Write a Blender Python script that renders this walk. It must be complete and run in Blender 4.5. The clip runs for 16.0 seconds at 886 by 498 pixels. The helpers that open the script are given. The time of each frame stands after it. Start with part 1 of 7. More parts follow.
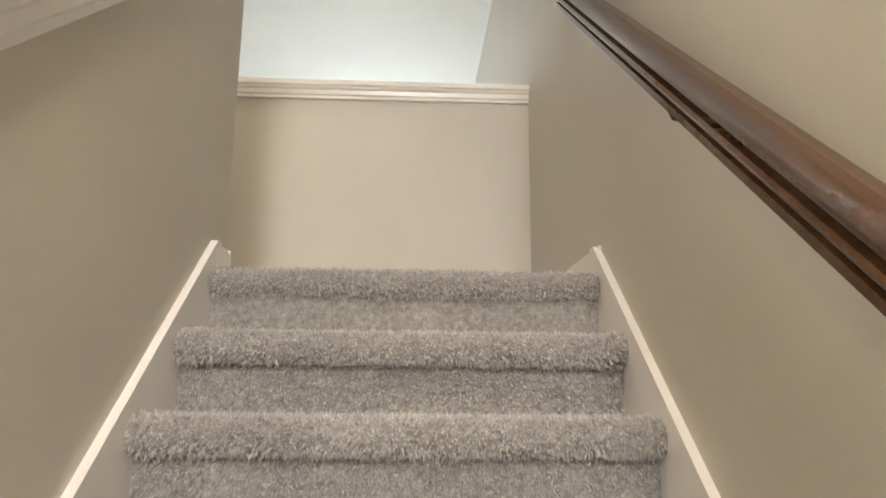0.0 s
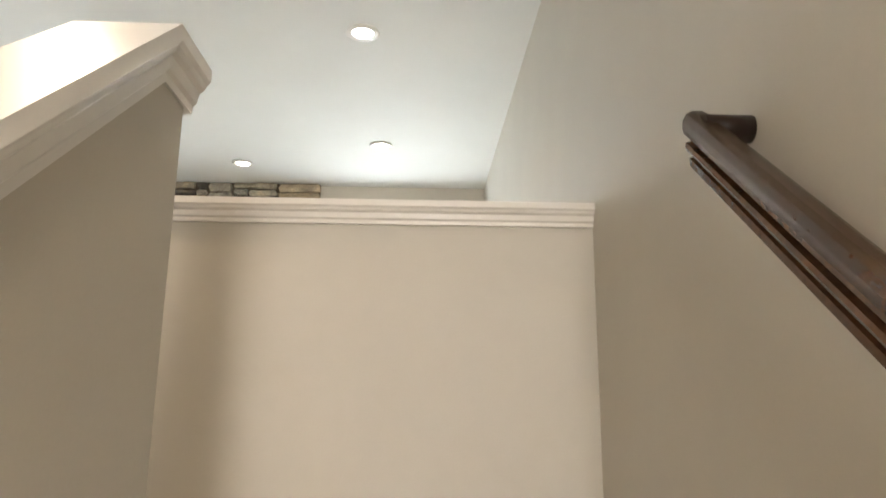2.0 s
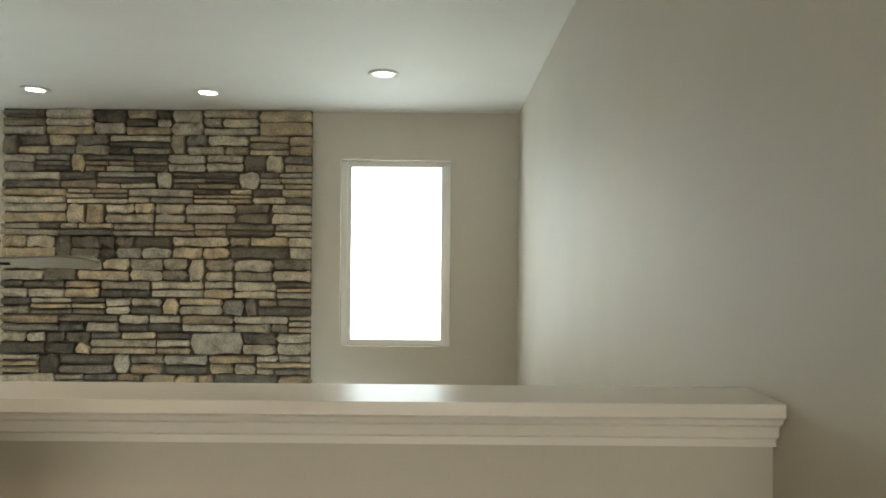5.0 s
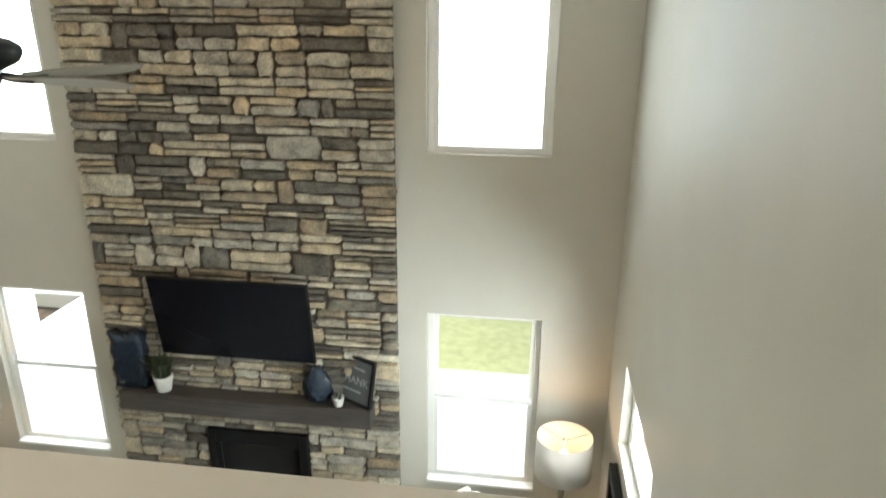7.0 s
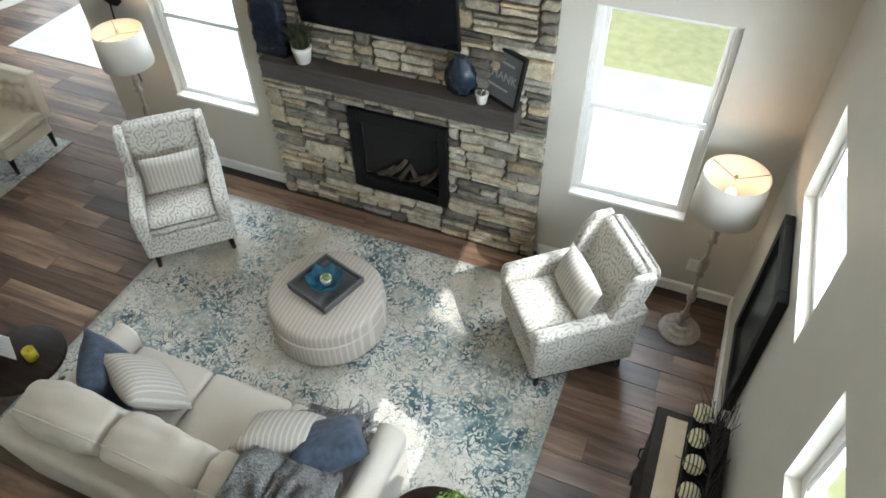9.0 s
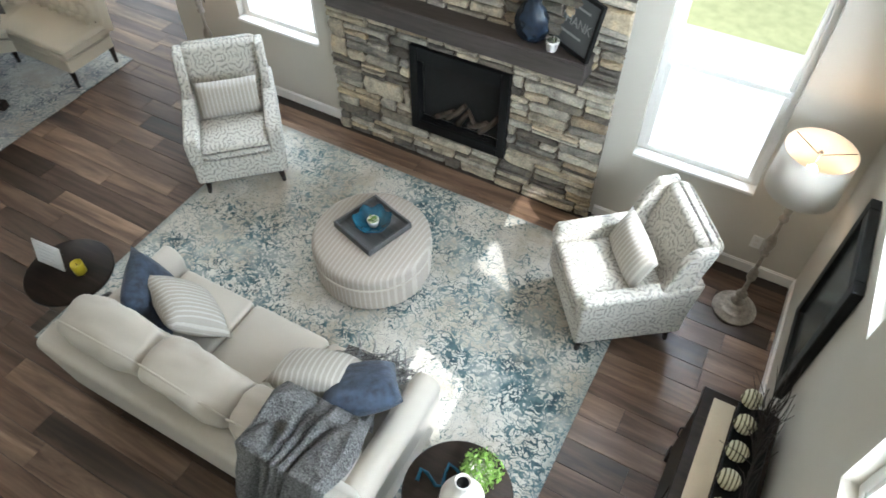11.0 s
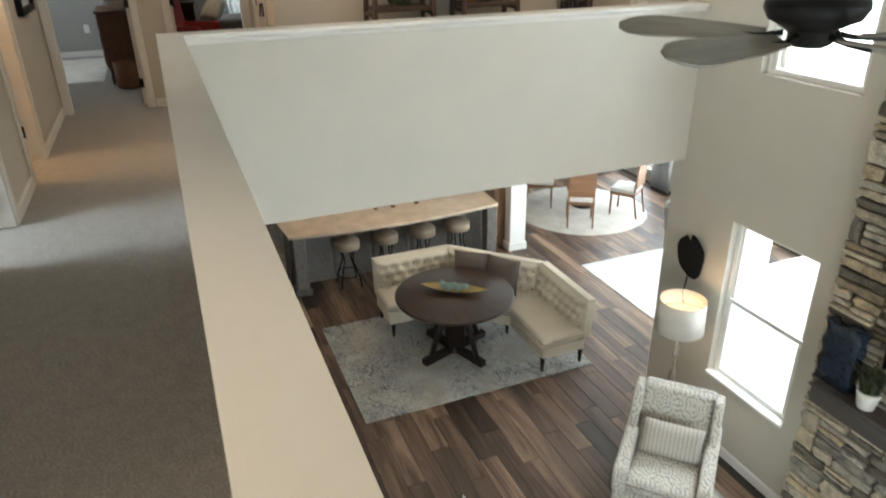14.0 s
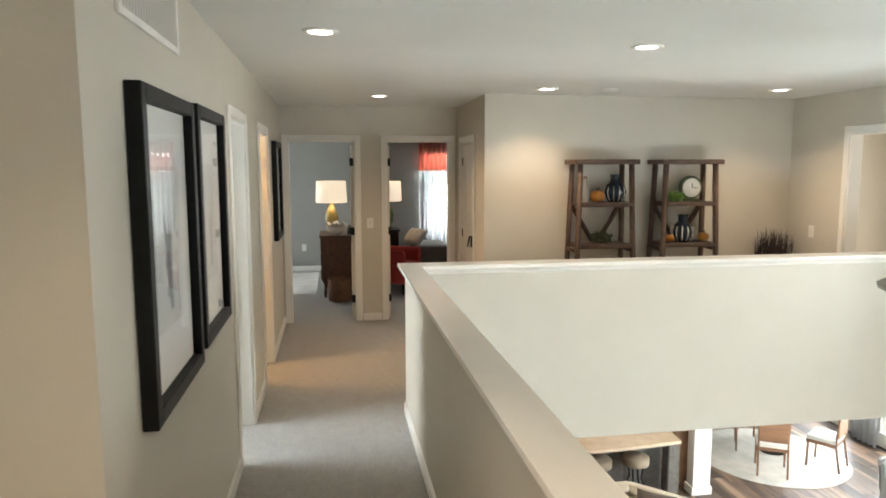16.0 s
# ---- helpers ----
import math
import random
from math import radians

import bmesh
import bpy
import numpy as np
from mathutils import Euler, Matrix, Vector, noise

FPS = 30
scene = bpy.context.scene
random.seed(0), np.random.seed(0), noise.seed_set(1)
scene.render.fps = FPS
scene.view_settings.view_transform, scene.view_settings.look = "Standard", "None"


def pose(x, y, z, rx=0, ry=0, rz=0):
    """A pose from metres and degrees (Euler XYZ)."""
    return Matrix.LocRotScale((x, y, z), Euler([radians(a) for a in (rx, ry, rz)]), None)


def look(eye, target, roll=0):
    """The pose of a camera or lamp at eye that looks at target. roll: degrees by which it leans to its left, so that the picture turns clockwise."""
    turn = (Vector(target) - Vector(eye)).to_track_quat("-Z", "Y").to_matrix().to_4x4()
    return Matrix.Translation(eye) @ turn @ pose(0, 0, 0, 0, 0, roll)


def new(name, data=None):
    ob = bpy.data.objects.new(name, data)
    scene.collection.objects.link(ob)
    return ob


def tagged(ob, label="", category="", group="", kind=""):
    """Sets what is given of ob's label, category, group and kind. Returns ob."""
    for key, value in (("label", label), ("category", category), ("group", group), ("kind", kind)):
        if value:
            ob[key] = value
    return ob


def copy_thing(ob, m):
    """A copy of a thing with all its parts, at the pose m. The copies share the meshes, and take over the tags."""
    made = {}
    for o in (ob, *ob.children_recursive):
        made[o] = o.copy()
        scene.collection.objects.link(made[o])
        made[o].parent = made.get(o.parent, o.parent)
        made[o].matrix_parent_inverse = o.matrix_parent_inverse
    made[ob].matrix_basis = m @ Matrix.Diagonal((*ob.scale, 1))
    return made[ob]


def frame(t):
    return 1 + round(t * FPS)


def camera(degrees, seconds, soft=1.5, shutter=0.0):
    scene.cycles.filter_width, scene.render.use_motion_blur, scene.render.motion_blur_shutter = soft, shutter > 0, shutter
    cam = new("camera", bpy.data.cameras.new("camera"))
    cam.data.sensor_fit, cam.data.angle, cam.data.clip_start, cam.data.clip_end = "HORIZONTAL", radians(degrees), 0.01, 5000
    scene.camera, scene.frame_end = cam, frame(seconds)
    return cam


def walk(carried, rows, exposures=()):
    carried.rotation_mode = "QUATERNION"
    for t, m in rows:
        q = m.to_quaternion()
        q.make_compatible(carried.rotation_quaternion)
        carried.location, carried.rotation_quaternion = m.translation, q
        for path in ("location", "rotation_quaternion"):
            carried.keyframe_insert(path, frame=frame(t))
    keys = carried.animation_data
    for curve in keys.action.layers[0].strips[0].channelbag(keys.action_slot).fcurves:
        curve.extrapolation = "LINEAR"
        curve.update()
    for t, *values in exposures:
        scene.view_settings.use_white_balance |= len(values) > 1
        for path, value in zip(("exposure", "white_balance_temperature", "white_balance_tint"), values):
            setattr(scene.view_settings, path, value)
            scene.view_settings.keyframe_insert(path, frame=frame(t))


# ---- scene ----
F = -2.785          # lower floor; the upper floor lies at z = 0
C = 2.44            # upper ceiling
cam = camera(65.9, 16.0, soft=1.6, shutter=0.3)
PATH = [
    (0, (-0.522, -3.016, -0.313), (-0.442, -1.058, 0.087), 0.5),
    (0.5, (-0.531, -2.832, -0.135), (-0.452, -0.876, 0.272), 0.4),
    (1, (-0.552, -2.655, 0.034), (-0.47, -0.699, 0.445), 0.5),
    (1.5, (-0.561, -2.464, 0.205), (-0.487, -0.509, 0.621), 0.4),
    (2, (-0.597, -2.306, 0.418), (-0.536, -0.354, 0.847), 0.5),
    (2.5, (-0.58, -2.118, 0.606), (-0.525, -0.169, 1.052), 0.2),
    (3, (-0.61, -1.934, 0.777), (-0.557, 0.015, 1.224), 0.4),
    (3.2, (-0.618, -1.863, 0.851), (-0.567, 0.086, 1.296), 0.3),
    (5.3, (-0.552, -1.054, 1.363), (-0.593, 0.944, 1.31), 0.4),
    (5.5, (-0.55, -0.983, 1.389), (-0.643, 1.012, 1.292), 0.4),
    (6, (-0.649, -0.845, 1.482), (-0.774, 1.139, 1.262), 0.4),
    (6.5, (-0.599, -0.65, 1.513), (-0.757, 1.306, 1.128), 0.3),
    (7, (-0.635, -0.48, 1.553), (-0.888, 1.392, 0.896), 0.4),
    (7.5, (-0.657, -0.299, 1.566), (-0.954, 1.446, 0.637), 0.3),
    (8, (-0.654, -0.13, 1.518), (-1.024, 1.463, 0.368), -0.2),
    (8.5, (-0.628, 0.019, 1.37), (-1.168, 1.434, 0.063), -0.5),
    (8.7, (-0.652, 0.079, 1.357), (-1.208, 1.431, -0.009), -0.9),
    (10.8, (-0.767, 0.192, 1.253), (-1.356, 1.341, -0.275), 0.3),
    (11, (-0.767, 0.203, 1.252), (-1.395, 1.333, -0.274), 0.1),
    (11.5, (-0.793, 0.193, 1.279), (-1.534, 1.258, -0.244), -0.3),
    (12, (-0.858, 0.146, 1.329), (-1.709, 1.144, -0.181), -0.3),
    (12.5, (-0.912, 0.121, 1.403), (-1.944, 1.104, 0.0), -0.3),
    (13, (-0.971, 0.095, 1.492), (-2.285, 0.995, 0.282), -0.6),
    (13.5, (-1.006, 0.052, 1.577), (-2.53, 0.799, 0.52), -0.7),
    (14, (-1.055, -0.04, 1.64), (-2.741, 0.628, 0.796), -0.9),
    (14.5, (-1.07, -0.142, 1.648), (-2.876, 0.443, 1.019), -0.9),
    (15, (-1.124, -0.287, 1.792), (-2.997, 0.194, 1.279), -0.4),
    (15.5, (-1.07, -0.386, 1.794), (-2.997, 0.006, 1.43), -0.3),
    (16, (-1.036, -0.487, 1.762), (-2.997, -0.174, 1.524), -0.1),
]
walk(cam, [(t, look(eye, target, roll)) for t, eye, target, roll in PATH],
     [(0.0, 0.78, 6300, 12), (2.0, 0.68, 6450, 13), (3.2, 0.4, 6650, 11), (5.3, -0.25, 6650, 4), (7.0, 0.05, 6350, 5), (8.0, -0.1, 6050, 6), (8.5, -0.1, 6000, 7), (11.0, 0.12, 5850, 9), (12.5, 0.62, 5950, 9), (13.0, 0.65, 6050, 8), (13.5, 0.3, 6150, 8), (14.0, 0.0, 6250, 8), (16.0, 0.52, 6500, 9)])

# ---- world, sun, lamps ----
world = bpy.data.worlds.new("sky")
scene.world = world
world.use_nodes = True
_nt = world.node_tree
_sky = _nt.nodes.new("ShaderNodeTexSky")
_sky.sky_type = "NISHITA"
_sky.sun_disc = False
SUN_EL, SUN_AZ = 43.0, 108.0      # height; bearing from +y clockwise
_sky.sun_elevation, _sky.sun_rotation = radians(SUN_EL), radians(SUN_AZ)
_nt.nodes["Background"].inputs[1].default_value = 0.15
_nt.links.new(_sky.outputs[0], _nt.nodes["Background"].inputs[0])
_sd = bpy.data.lights.new("sun", "SUN")
_sd.energy, _sd.angle, _sd.color = 5.0, radians(0.5), (1.0, 0.95, 0.87)
_so = new("sun", _sd)
_sdir = Vector((math.sin(radians(SUN_AZ)) * math.cos(radians(SUN_EL)), math.cos(radians(SUN_AZ)) * math.cos(radians(SUN_EL)), math.sin(radians(SUN_EL))))
_so.matrix_world = look(_sdir * 30, (0, 0, 0))


def window_light(name, x, y, z, w, h, rz, power, color=(0.87, 0.96, 1.0), tilt=68):
    """Sky light that comes in through a window's opening."""
    d = bpy.data.lights.new(name, "AREA")
    d.shape, d.size, d.size_y, d.energy, d.color = "RECTANGLE", w, h, power, color
    o = new(name, d)
    o.matrix_world = pose(x, y, z, tilt, 0, rz + 180)
    return o


def spot(name, x, y, z, power, color=(1.0, 0.78, 0.55), angle=125, size=0.06):
    d = bpy.data.lights.new(name, "SPOT")
    d.energy, d.color, d.spot_size, d.spot_blend, d.shadow_soft_size = power, color, radians(angle), 0.9, size
    o = new(name, d)
    o.location = (x, y, z)
    return o


def bulb(name, x, y, z, power, color=(1.0, 0.72, 0.45), size=0.04):
    d = bpy.data.lights.new(name, "POINT")
    d.energy, d.color, d.shadow_soft_size = power, color, size
    o = new(name, d)
    o.location = (x, y, z)
    return o


WINDOW_POWER = 55.0

# ---- materials ----
def _base(name):
    m = bpy.data.materials.new(name)
    m.use_nodes = True
    nt = m.node_tree
    return m, nt, nt.nodes["Principled BSDF"]


def _n(nt, kind, **kw):
    n = nt.nodes.new("ShaderNode" + kind)
    for k, v in kw.items():
        n.inputs[k.replace("_", " ")].default_value = v
    return n


def _ramp(nt, src, stops, interp="LINEAR"):
    r = nt.nodes.new("ShaderNodeValToRGB")
    r.color_ramp.interpolation = interp
    e = r.color_ramp.elements
    while len(e) < len(stops):
        e.new(0.5)
    for el, (p, c) in zip(e, stops):
        el.position = p
        el.color = (*c, 1) if len(c) == 3 else c
    nt.links.new(src, r.inputs[0])
    return r.outputs[0]


def _mix(nt, fac, a, b, blend="MIX"):
    m = nt.nodes.new("ShaderNodeMix")
    m.data_type, m.blend_type = "RGBA", blend
    for sock, v in ((m.inputs[0], fac), (m.inputs[6], a), (m.inputs[7], b)):
        if hasattr(v, "is_linked"):
            nt.links.new(v, sock)
        else:
            sock.default_value = v if isinstance(v, (int, float)) else (*v, 1)
    return m.outputs[2]


def _coords(nt, kind="Object", scale=(1, 1, 1), rot=(0, 0, 0)):
    tc = nt.nodes.new("ShaderNodeTexCoord")
    mp = nt.nodes.new("ShaderNodeMapping")
    mp.inputs["Scale"].default_value = scale
    mp.inputs["Rotation"].default_value = [radians(a) for a in rot]
    nt.links.new(tc.outputs[kind], mp.inputs[0])
    return mp.outputs[0]


def _bump(nt, bsdf, height, strength, dist):
    b = nt.nodes.new("ShaderNodeBump")
    b.inputs["Strength"].default_value, b.inputs["Distance"].default_value = strength, dist
    nt.links.new(height, b.inputs["Height"])
    nt.links.new(b.outputs[0], bsdf.inputs["Normal"])


def surface(name, color, rough=0.6, metal=0.0, vary=0.08, scale=3.0, grain=120.0, bump=0.15, dist=0.001, sheen=0.0, stretch=(1, 1, 1), vary2=0.05):
    """A plain surface with large blotches, fine grain and relief."""
    m, nt, b = _base(name)
    co = _coords(nt, scale=stretch)
    big = _n(nt, "TexNoise", Scale=scale, Detail=3.0)
    fine = _n(nt, "TexNoise", Scale=grain, Detail=4.0)
    nt.links.new(co, big.inputs[0])
    nt.links.new(co, fine.inputs[0])
    dark = [c * (1 - vary) for c in color]
    light = [min(1, c * (1 + vary)) for c in color]
    c1 = _ramp(nt, big.outputs[0], [(0.3, dark), (0.7, light)])
    c2 = _ramp(nt, fine.outputs[0], [(0.3, [1 - vary2] * 3), (0.7, [1.0] * 3)])
    nt.links.new(_mix(nt, 1.0, c1, c2, "MULTIPLY"), b.inputs["Base Color"])
    b.inputs["Roughness"].default_value, b.inputs["Metallic"].default_value = rough, metal
    if sheen:
        b.inputs["Sheen Weight"].default_value = sheen
    _bump(nt, b, fine.outputs[0], bump, dist)
    return m


def emitter(name, color, strength):
    m, nt, b = _base(name)
    b.inputs["Emission Color"].default_value = (*color, 1)
    b.inputs["Emission Strength"].default_value = strength
    b.inputs["Base Color"].default_value = (0.8, 0.8, 0.8, 1)
    return m


def carpet_mat():
    m, nt, b = _base("carpet")
    co = _coords(nt)
    f1 = _n(nt, "TexNoise", Scale=85.0, Detail=5.0, Roughness=0.8)
    f2 = _n(nt, "TexNoise", Scale=14.0, Detail=3.0)
    f3 = _n(nt, "TexVoronoi", Scale=260.0)
    for f in (f1, f2, f3):
        nt.links.new(co, f.inputs[0])
    c = _ramp(nt, f1.outputs[0], [(0.3, (0.16, 0.148, 0.134)), (0.5, (0.315, 0.297, 0.272)), (0.7, (0.5, 0.475, 0.44))])
    c2 = _ramp(nt, f2.outputs[0], [(0.35, (0.86,) * 3), (0.65, (1.0,) * 3)])
    nt.links.new(_mix(nt, 1.0, c, c2, "MULTIPLY"), b.inputs["Base Color"])
    b.inputs["Roughness"].default_value = 0.95
    b.inputs["Sheen Weight"].default_value = 0.25
    h = _mix(nt, 0.5, f1.outputs[0], f3.outputs["Distance"])
    _bump(nt, b, h, 0.9, 0.006)
    return m


def wood_mat(name, stops, rough=0.45, grain=(1.2, 22, 22), per_object=0.0, bump=0.1):
    """Wood with streaks along x; per_object: how much whole pieces differ."""
    m, nt, b = _base(name)
    tc = nt.nodes.new("ShaderNodeTexCoord")
    mp = nt.nodes.new("ShaderNodeMapping")
    mp.inputs["Scale"].default_value = grain
    oi = nt.nodes.new("ShaderNodeObjectInfo")
    add = nt.nodes.new("ShaderNodeVectorMath")
    mul = nt.nodes.new("ShaderNodeVectorMath")
    mul.operation = "SCALE"
    mul.inputs[0].default_value = (37, 91, 53)
    geo = nt.nodes.new("ShaderNodeNewGeometry")
    sm = nt.nodes.new("ShaderNodeMath")
    nt.links.new(oi.outputs["Random"], sm.inputs[0])
    nt.links.new(geo.outputs["Random Per Island"], sm.inputs[1])
    rnd = nt.nodes.new("ShaderNodeMath")
    rnd.operation = "FRACT"
    nt.links.new(sm.outputs[0], rnd.inputs[0])
    nt.links.new(rnd.outputs[0], mul.inputs["Scale"])
    nt.links.new(tc.outputs["Object"], add.inputs[0])
    nt.links.new(mul.outputs[0], add.inputs[1])
    nt.links.new(add.outputs[0], mp.inputs[0])
    n1 = _n(nt, "TexNoise", Scale=1.0, Detail=6.0, Roughness=0.65, Distortion=0.6)
    n2 = _n(nt, "TexNoise", Scale=5.0, Detail=3.0)
    nt.links.new(mp.outputs[0], n1.inputs[0])
    nt.links.new(mp.outputs[0], n2.inputs[0])
    c = _ramp(nt, n1.outputs[0], stops)
    c2 = _ramp(nt, n2.outputs[0], [(0.3, (0.8,) * 3), (0.7, (1.0,) * 3)])
    c = _mix(nt, 1.0, c, c2, "MULTIPLY")
    if per_object:
        tone = _ramp(nt, rnd.outputs[0], [(0.0, (1 - per_object,) * 3), (0.5, (1 - per_object * 0.45, 1 - per_object * 0.5, 1 - per_object * 0.52)), (1.0, (1.0,) * 3)])
        c = _mix(nt, 1.0, c, tone, "MULTIPLY")
    nt.links.new(c, b.inputs["Base Color"])
    b.inputs["Roughness"].default_value = rough
    _bump(nt, b, n1.outputs[0], bump, 0.002)
    return m


def stone_mat():
    m, nt, b = _base("ledgestone")
    oi = nt.nodes.new("ShaderNodeObjectInfo")
    geo = nt.nodes.new("ShaderNodeNewGeometry")
    co = _coords(nt, "Object")
    off = nt.nodes.new("ShaderNodeVectorMath")
    mul = nt.nodes.new("ShaderNodeVectorMath")
    mul.operation = "SCALE"
    mul.inputs[0].default_value = (11, 23, 17)
    rnd = nt.nodes.new("ShaderNodeMath")
    rnd.operation = "ADD"
    nt.links.new(oi.outputs["Random"], rnd.inputs[0])
    nt.links.new(geo.outputs["Random Per Island"], rnd.inputs[1])
    fr = nt.nodes.new("ShaderNodeMath")
    fr.operation = "FRACT"
    nt.links.new(rnd.outputs[0], fr.inputs[0])
    nt.links.new(fr.outputs[0], mul.inputs["Scale"])
    nt.links.new(co, off.inputs[0])
    nt.links.new(mul.outputs[0], off.inputs[1])
    tone = _ramp(nt, fr.outputs[0], [(0.0, (0.1, 0.088, 0.072)), (0.12, (0.16, 0.143, 0.118)), (0.2, (0.31, 0.275, 0.22)), (0.36, (0.46, 0.41, 0.325)), (0.48, (0.43, 0.355, 0.25)), (0.57, (0.27, 0.215, 0.15)), (0.64, (0.36, 0.335, 0.29)), (0.78, (0.5, 0.46, 0.385)), (0.87, (0.29, 0.275, 0.25)), (0.94, (0.17, 0.158, 0.138)), (1.0, (0.095, 0.084, 0.07))])
    n1 = _n(nt, "TexNoise", Scale=9.0, Detail=5.0, Roughness=0.65)
    n2 = _n(nt, "TexNoise", Scale=70.0, Detail=4.0)
    nt.links.new(off.outputs[0], n1.inputs[0])
    nt.links.new(off.outputs[0], n2.inputs[0])
    stain = _ramp(nt, n1.outputs[0], [(0.28, (0.42, 0.4, 0.37)), (0.42, (0.8, 0.78, 0.74)), (0.55, (1.1, 1.06, 0.98)), (0.72, (1.45, 1.32, 1.1))])
    fine = _ramp(nt, n2.outputs[0], [(0.3, (0.68,) * 3), (0.7, (1.12,) * 3)])
    c = _mix(nt, 1.0, _mix(nt, 1.0, tone, stain, "MULTIPLY"), fine, "MULTIPLY")
    nt.links.new(c, b.inputs["Base Color"])
    b.inputs["Roughness"].default_value = 0.85
    _bump(nt, b, _mix(nt, 0.4, n1.outputs[0], n2.outputs[0]), 0.8, 0.012)
    return m


def _math(nt, op, a, b=None, clamp=False):
    n = nt.nodes.new("ShaderNodeMath")
    n.operation, n.use_clamp = op, clamp
    for k, v in enumerate((a, b)):
        if v is None:
            continue
        if isinstance(v, (int, float)):
            n.inputs[k].default_value = v
        else:
            nt.links.new(v, n.inputs[k])
    return n.outputs[0]


def rug_mat(name, ground, tan, teal, deep, scale=1.0, border=None):
    """A worn rug: broken scroll lines, dense in some patches and rubbed away in others; border: its x0, x1, y0, y1."""
    m, nt, b = _base(name)
    co = _coords(nt, "Object")
    zone = _n(nt, "TexNoise", Scale=1.5 * scale, Detail=3.5, Roughness=0.62)
    line = _n(nt, "TexNoise", Scale=15.5 * scale, Detail=1.0, Distortion=1.1)
    line2 = _n(nt, "TexNoise", Scale=1.0, Detail=2.0, Distortion=0.5)
    hues = _n(nt, "TexNoise", Scale=6.0 * scale, Detail=4.0)
    worn = _n(nt, "TexNoise", Scale=2.3 * scale, Detail=6.0, Roughness=0.7)
    fine = _n(nt, "TexNoise", Scale=170.0, Detail=3.0)
    for f in (zone, line, hues, worn, fine):
        nt.links.new(co, f.inputs[0])
    nt.links.new(_coords(nt, "Object", (18 * scale, 36 * scale, 1)), line2.inputs[0])
    wide = _ramp(nt, zone.outputs[0], [(0.32, (0.01,) * 3), (0.44, (0.036,) * 3), (0.54, (0.072,) * 3), (0.66, (0.105,) * 3)])
    scroll = _math(nt, "MULTIPLY", _math(nt, "SUBTRACT", wide, _math(nt, "ABSOLUTE", _math(nt, "SUBTRACT", line.outputs[0], 0.5))), 52.0, True)
    dash = _math(nt, "MULTIPLY", _math(nt, "SUBTRACT", _math(nt, "MULTIPLY", wide, 0.8), _math(nt, "ABSOLUTE", _math(nt, "SUBTRACT", line2.outputs[0], 0.56))), 30.0, True)
    amount = _math(nt, "MAXIMUM", scroll, _math(nt, "MULTIPLY", dash, 0.75))
    rub = _ramp(nt, worn.outputs[0], [(0.3, (0.4,) * 3), (0.48, (1,) * 3)])
    amount = _math(nt, "MULTIPLY", amount, rub)
    light = [g * 0.45 + t * 0.55 for g, t in zip(ground, teal)]
    hue = _ramp(nt, hues.outputs[0], [(0.36, deep), (0.5, teal), (0.64, light)])
    under = _ramp(nt, worn.outputs[0], [(0.3, tan), (0.46, [(g + t) / 2 for g, t in zip(ground, tan)]), (0.56, ground), (0.75, [min(1, g * 1.1) for g in ground])])
    c = _mix(nt, amount, under, hue)
    if border:
        sep = nt.nodes.new("ShaderNodeSeparateXYZ")
        nt.links.new(co, sep.inputs[0])
        x0, x1, y0, y1 = border
        dx = _math(nt, "MINIMUM", _math(nt, "SUBTRACT", sep.outputs[0], x0), _math(nt, "SUBTRACT", x1, sep.outputs[0]))
        dy = _math(nt, "MINIMUM", _math(nt, "SUBTRACT", sep.outputs[1], y0), _math(nt, "SUBTRACT", y1, sep.outputs[1]))
        near = _math(nt, "SUBTRACT", 0.16, _math(nt, "ADD", _math(nt, "MINIMUM", dx, dy), _math(nt, "MULTIPLY", hues.outputs[0], 0.16)))
        c = _mix(nt, _math(nt, "MULTIPLY", _math(nt, "MULTIPLY", near, 14.0, True), 0.45), c, teal)
    c = _mix(nt, 1.0, c, _ramp(nt, fine.outputs[0], [(0.3, (0.8,) * 3), (0.7, (1,) * 3)]), "MULTIPLY")
    nt.links.new(c, b.inputs["Base Color"])
    b.inputs["Roughness"].default_value = 0.95
    b.inputs["Sheen Weight"].default_value = 0.15
    _bump(nt, b, fine.outputs[0], 0.5, 0.004)
    return m


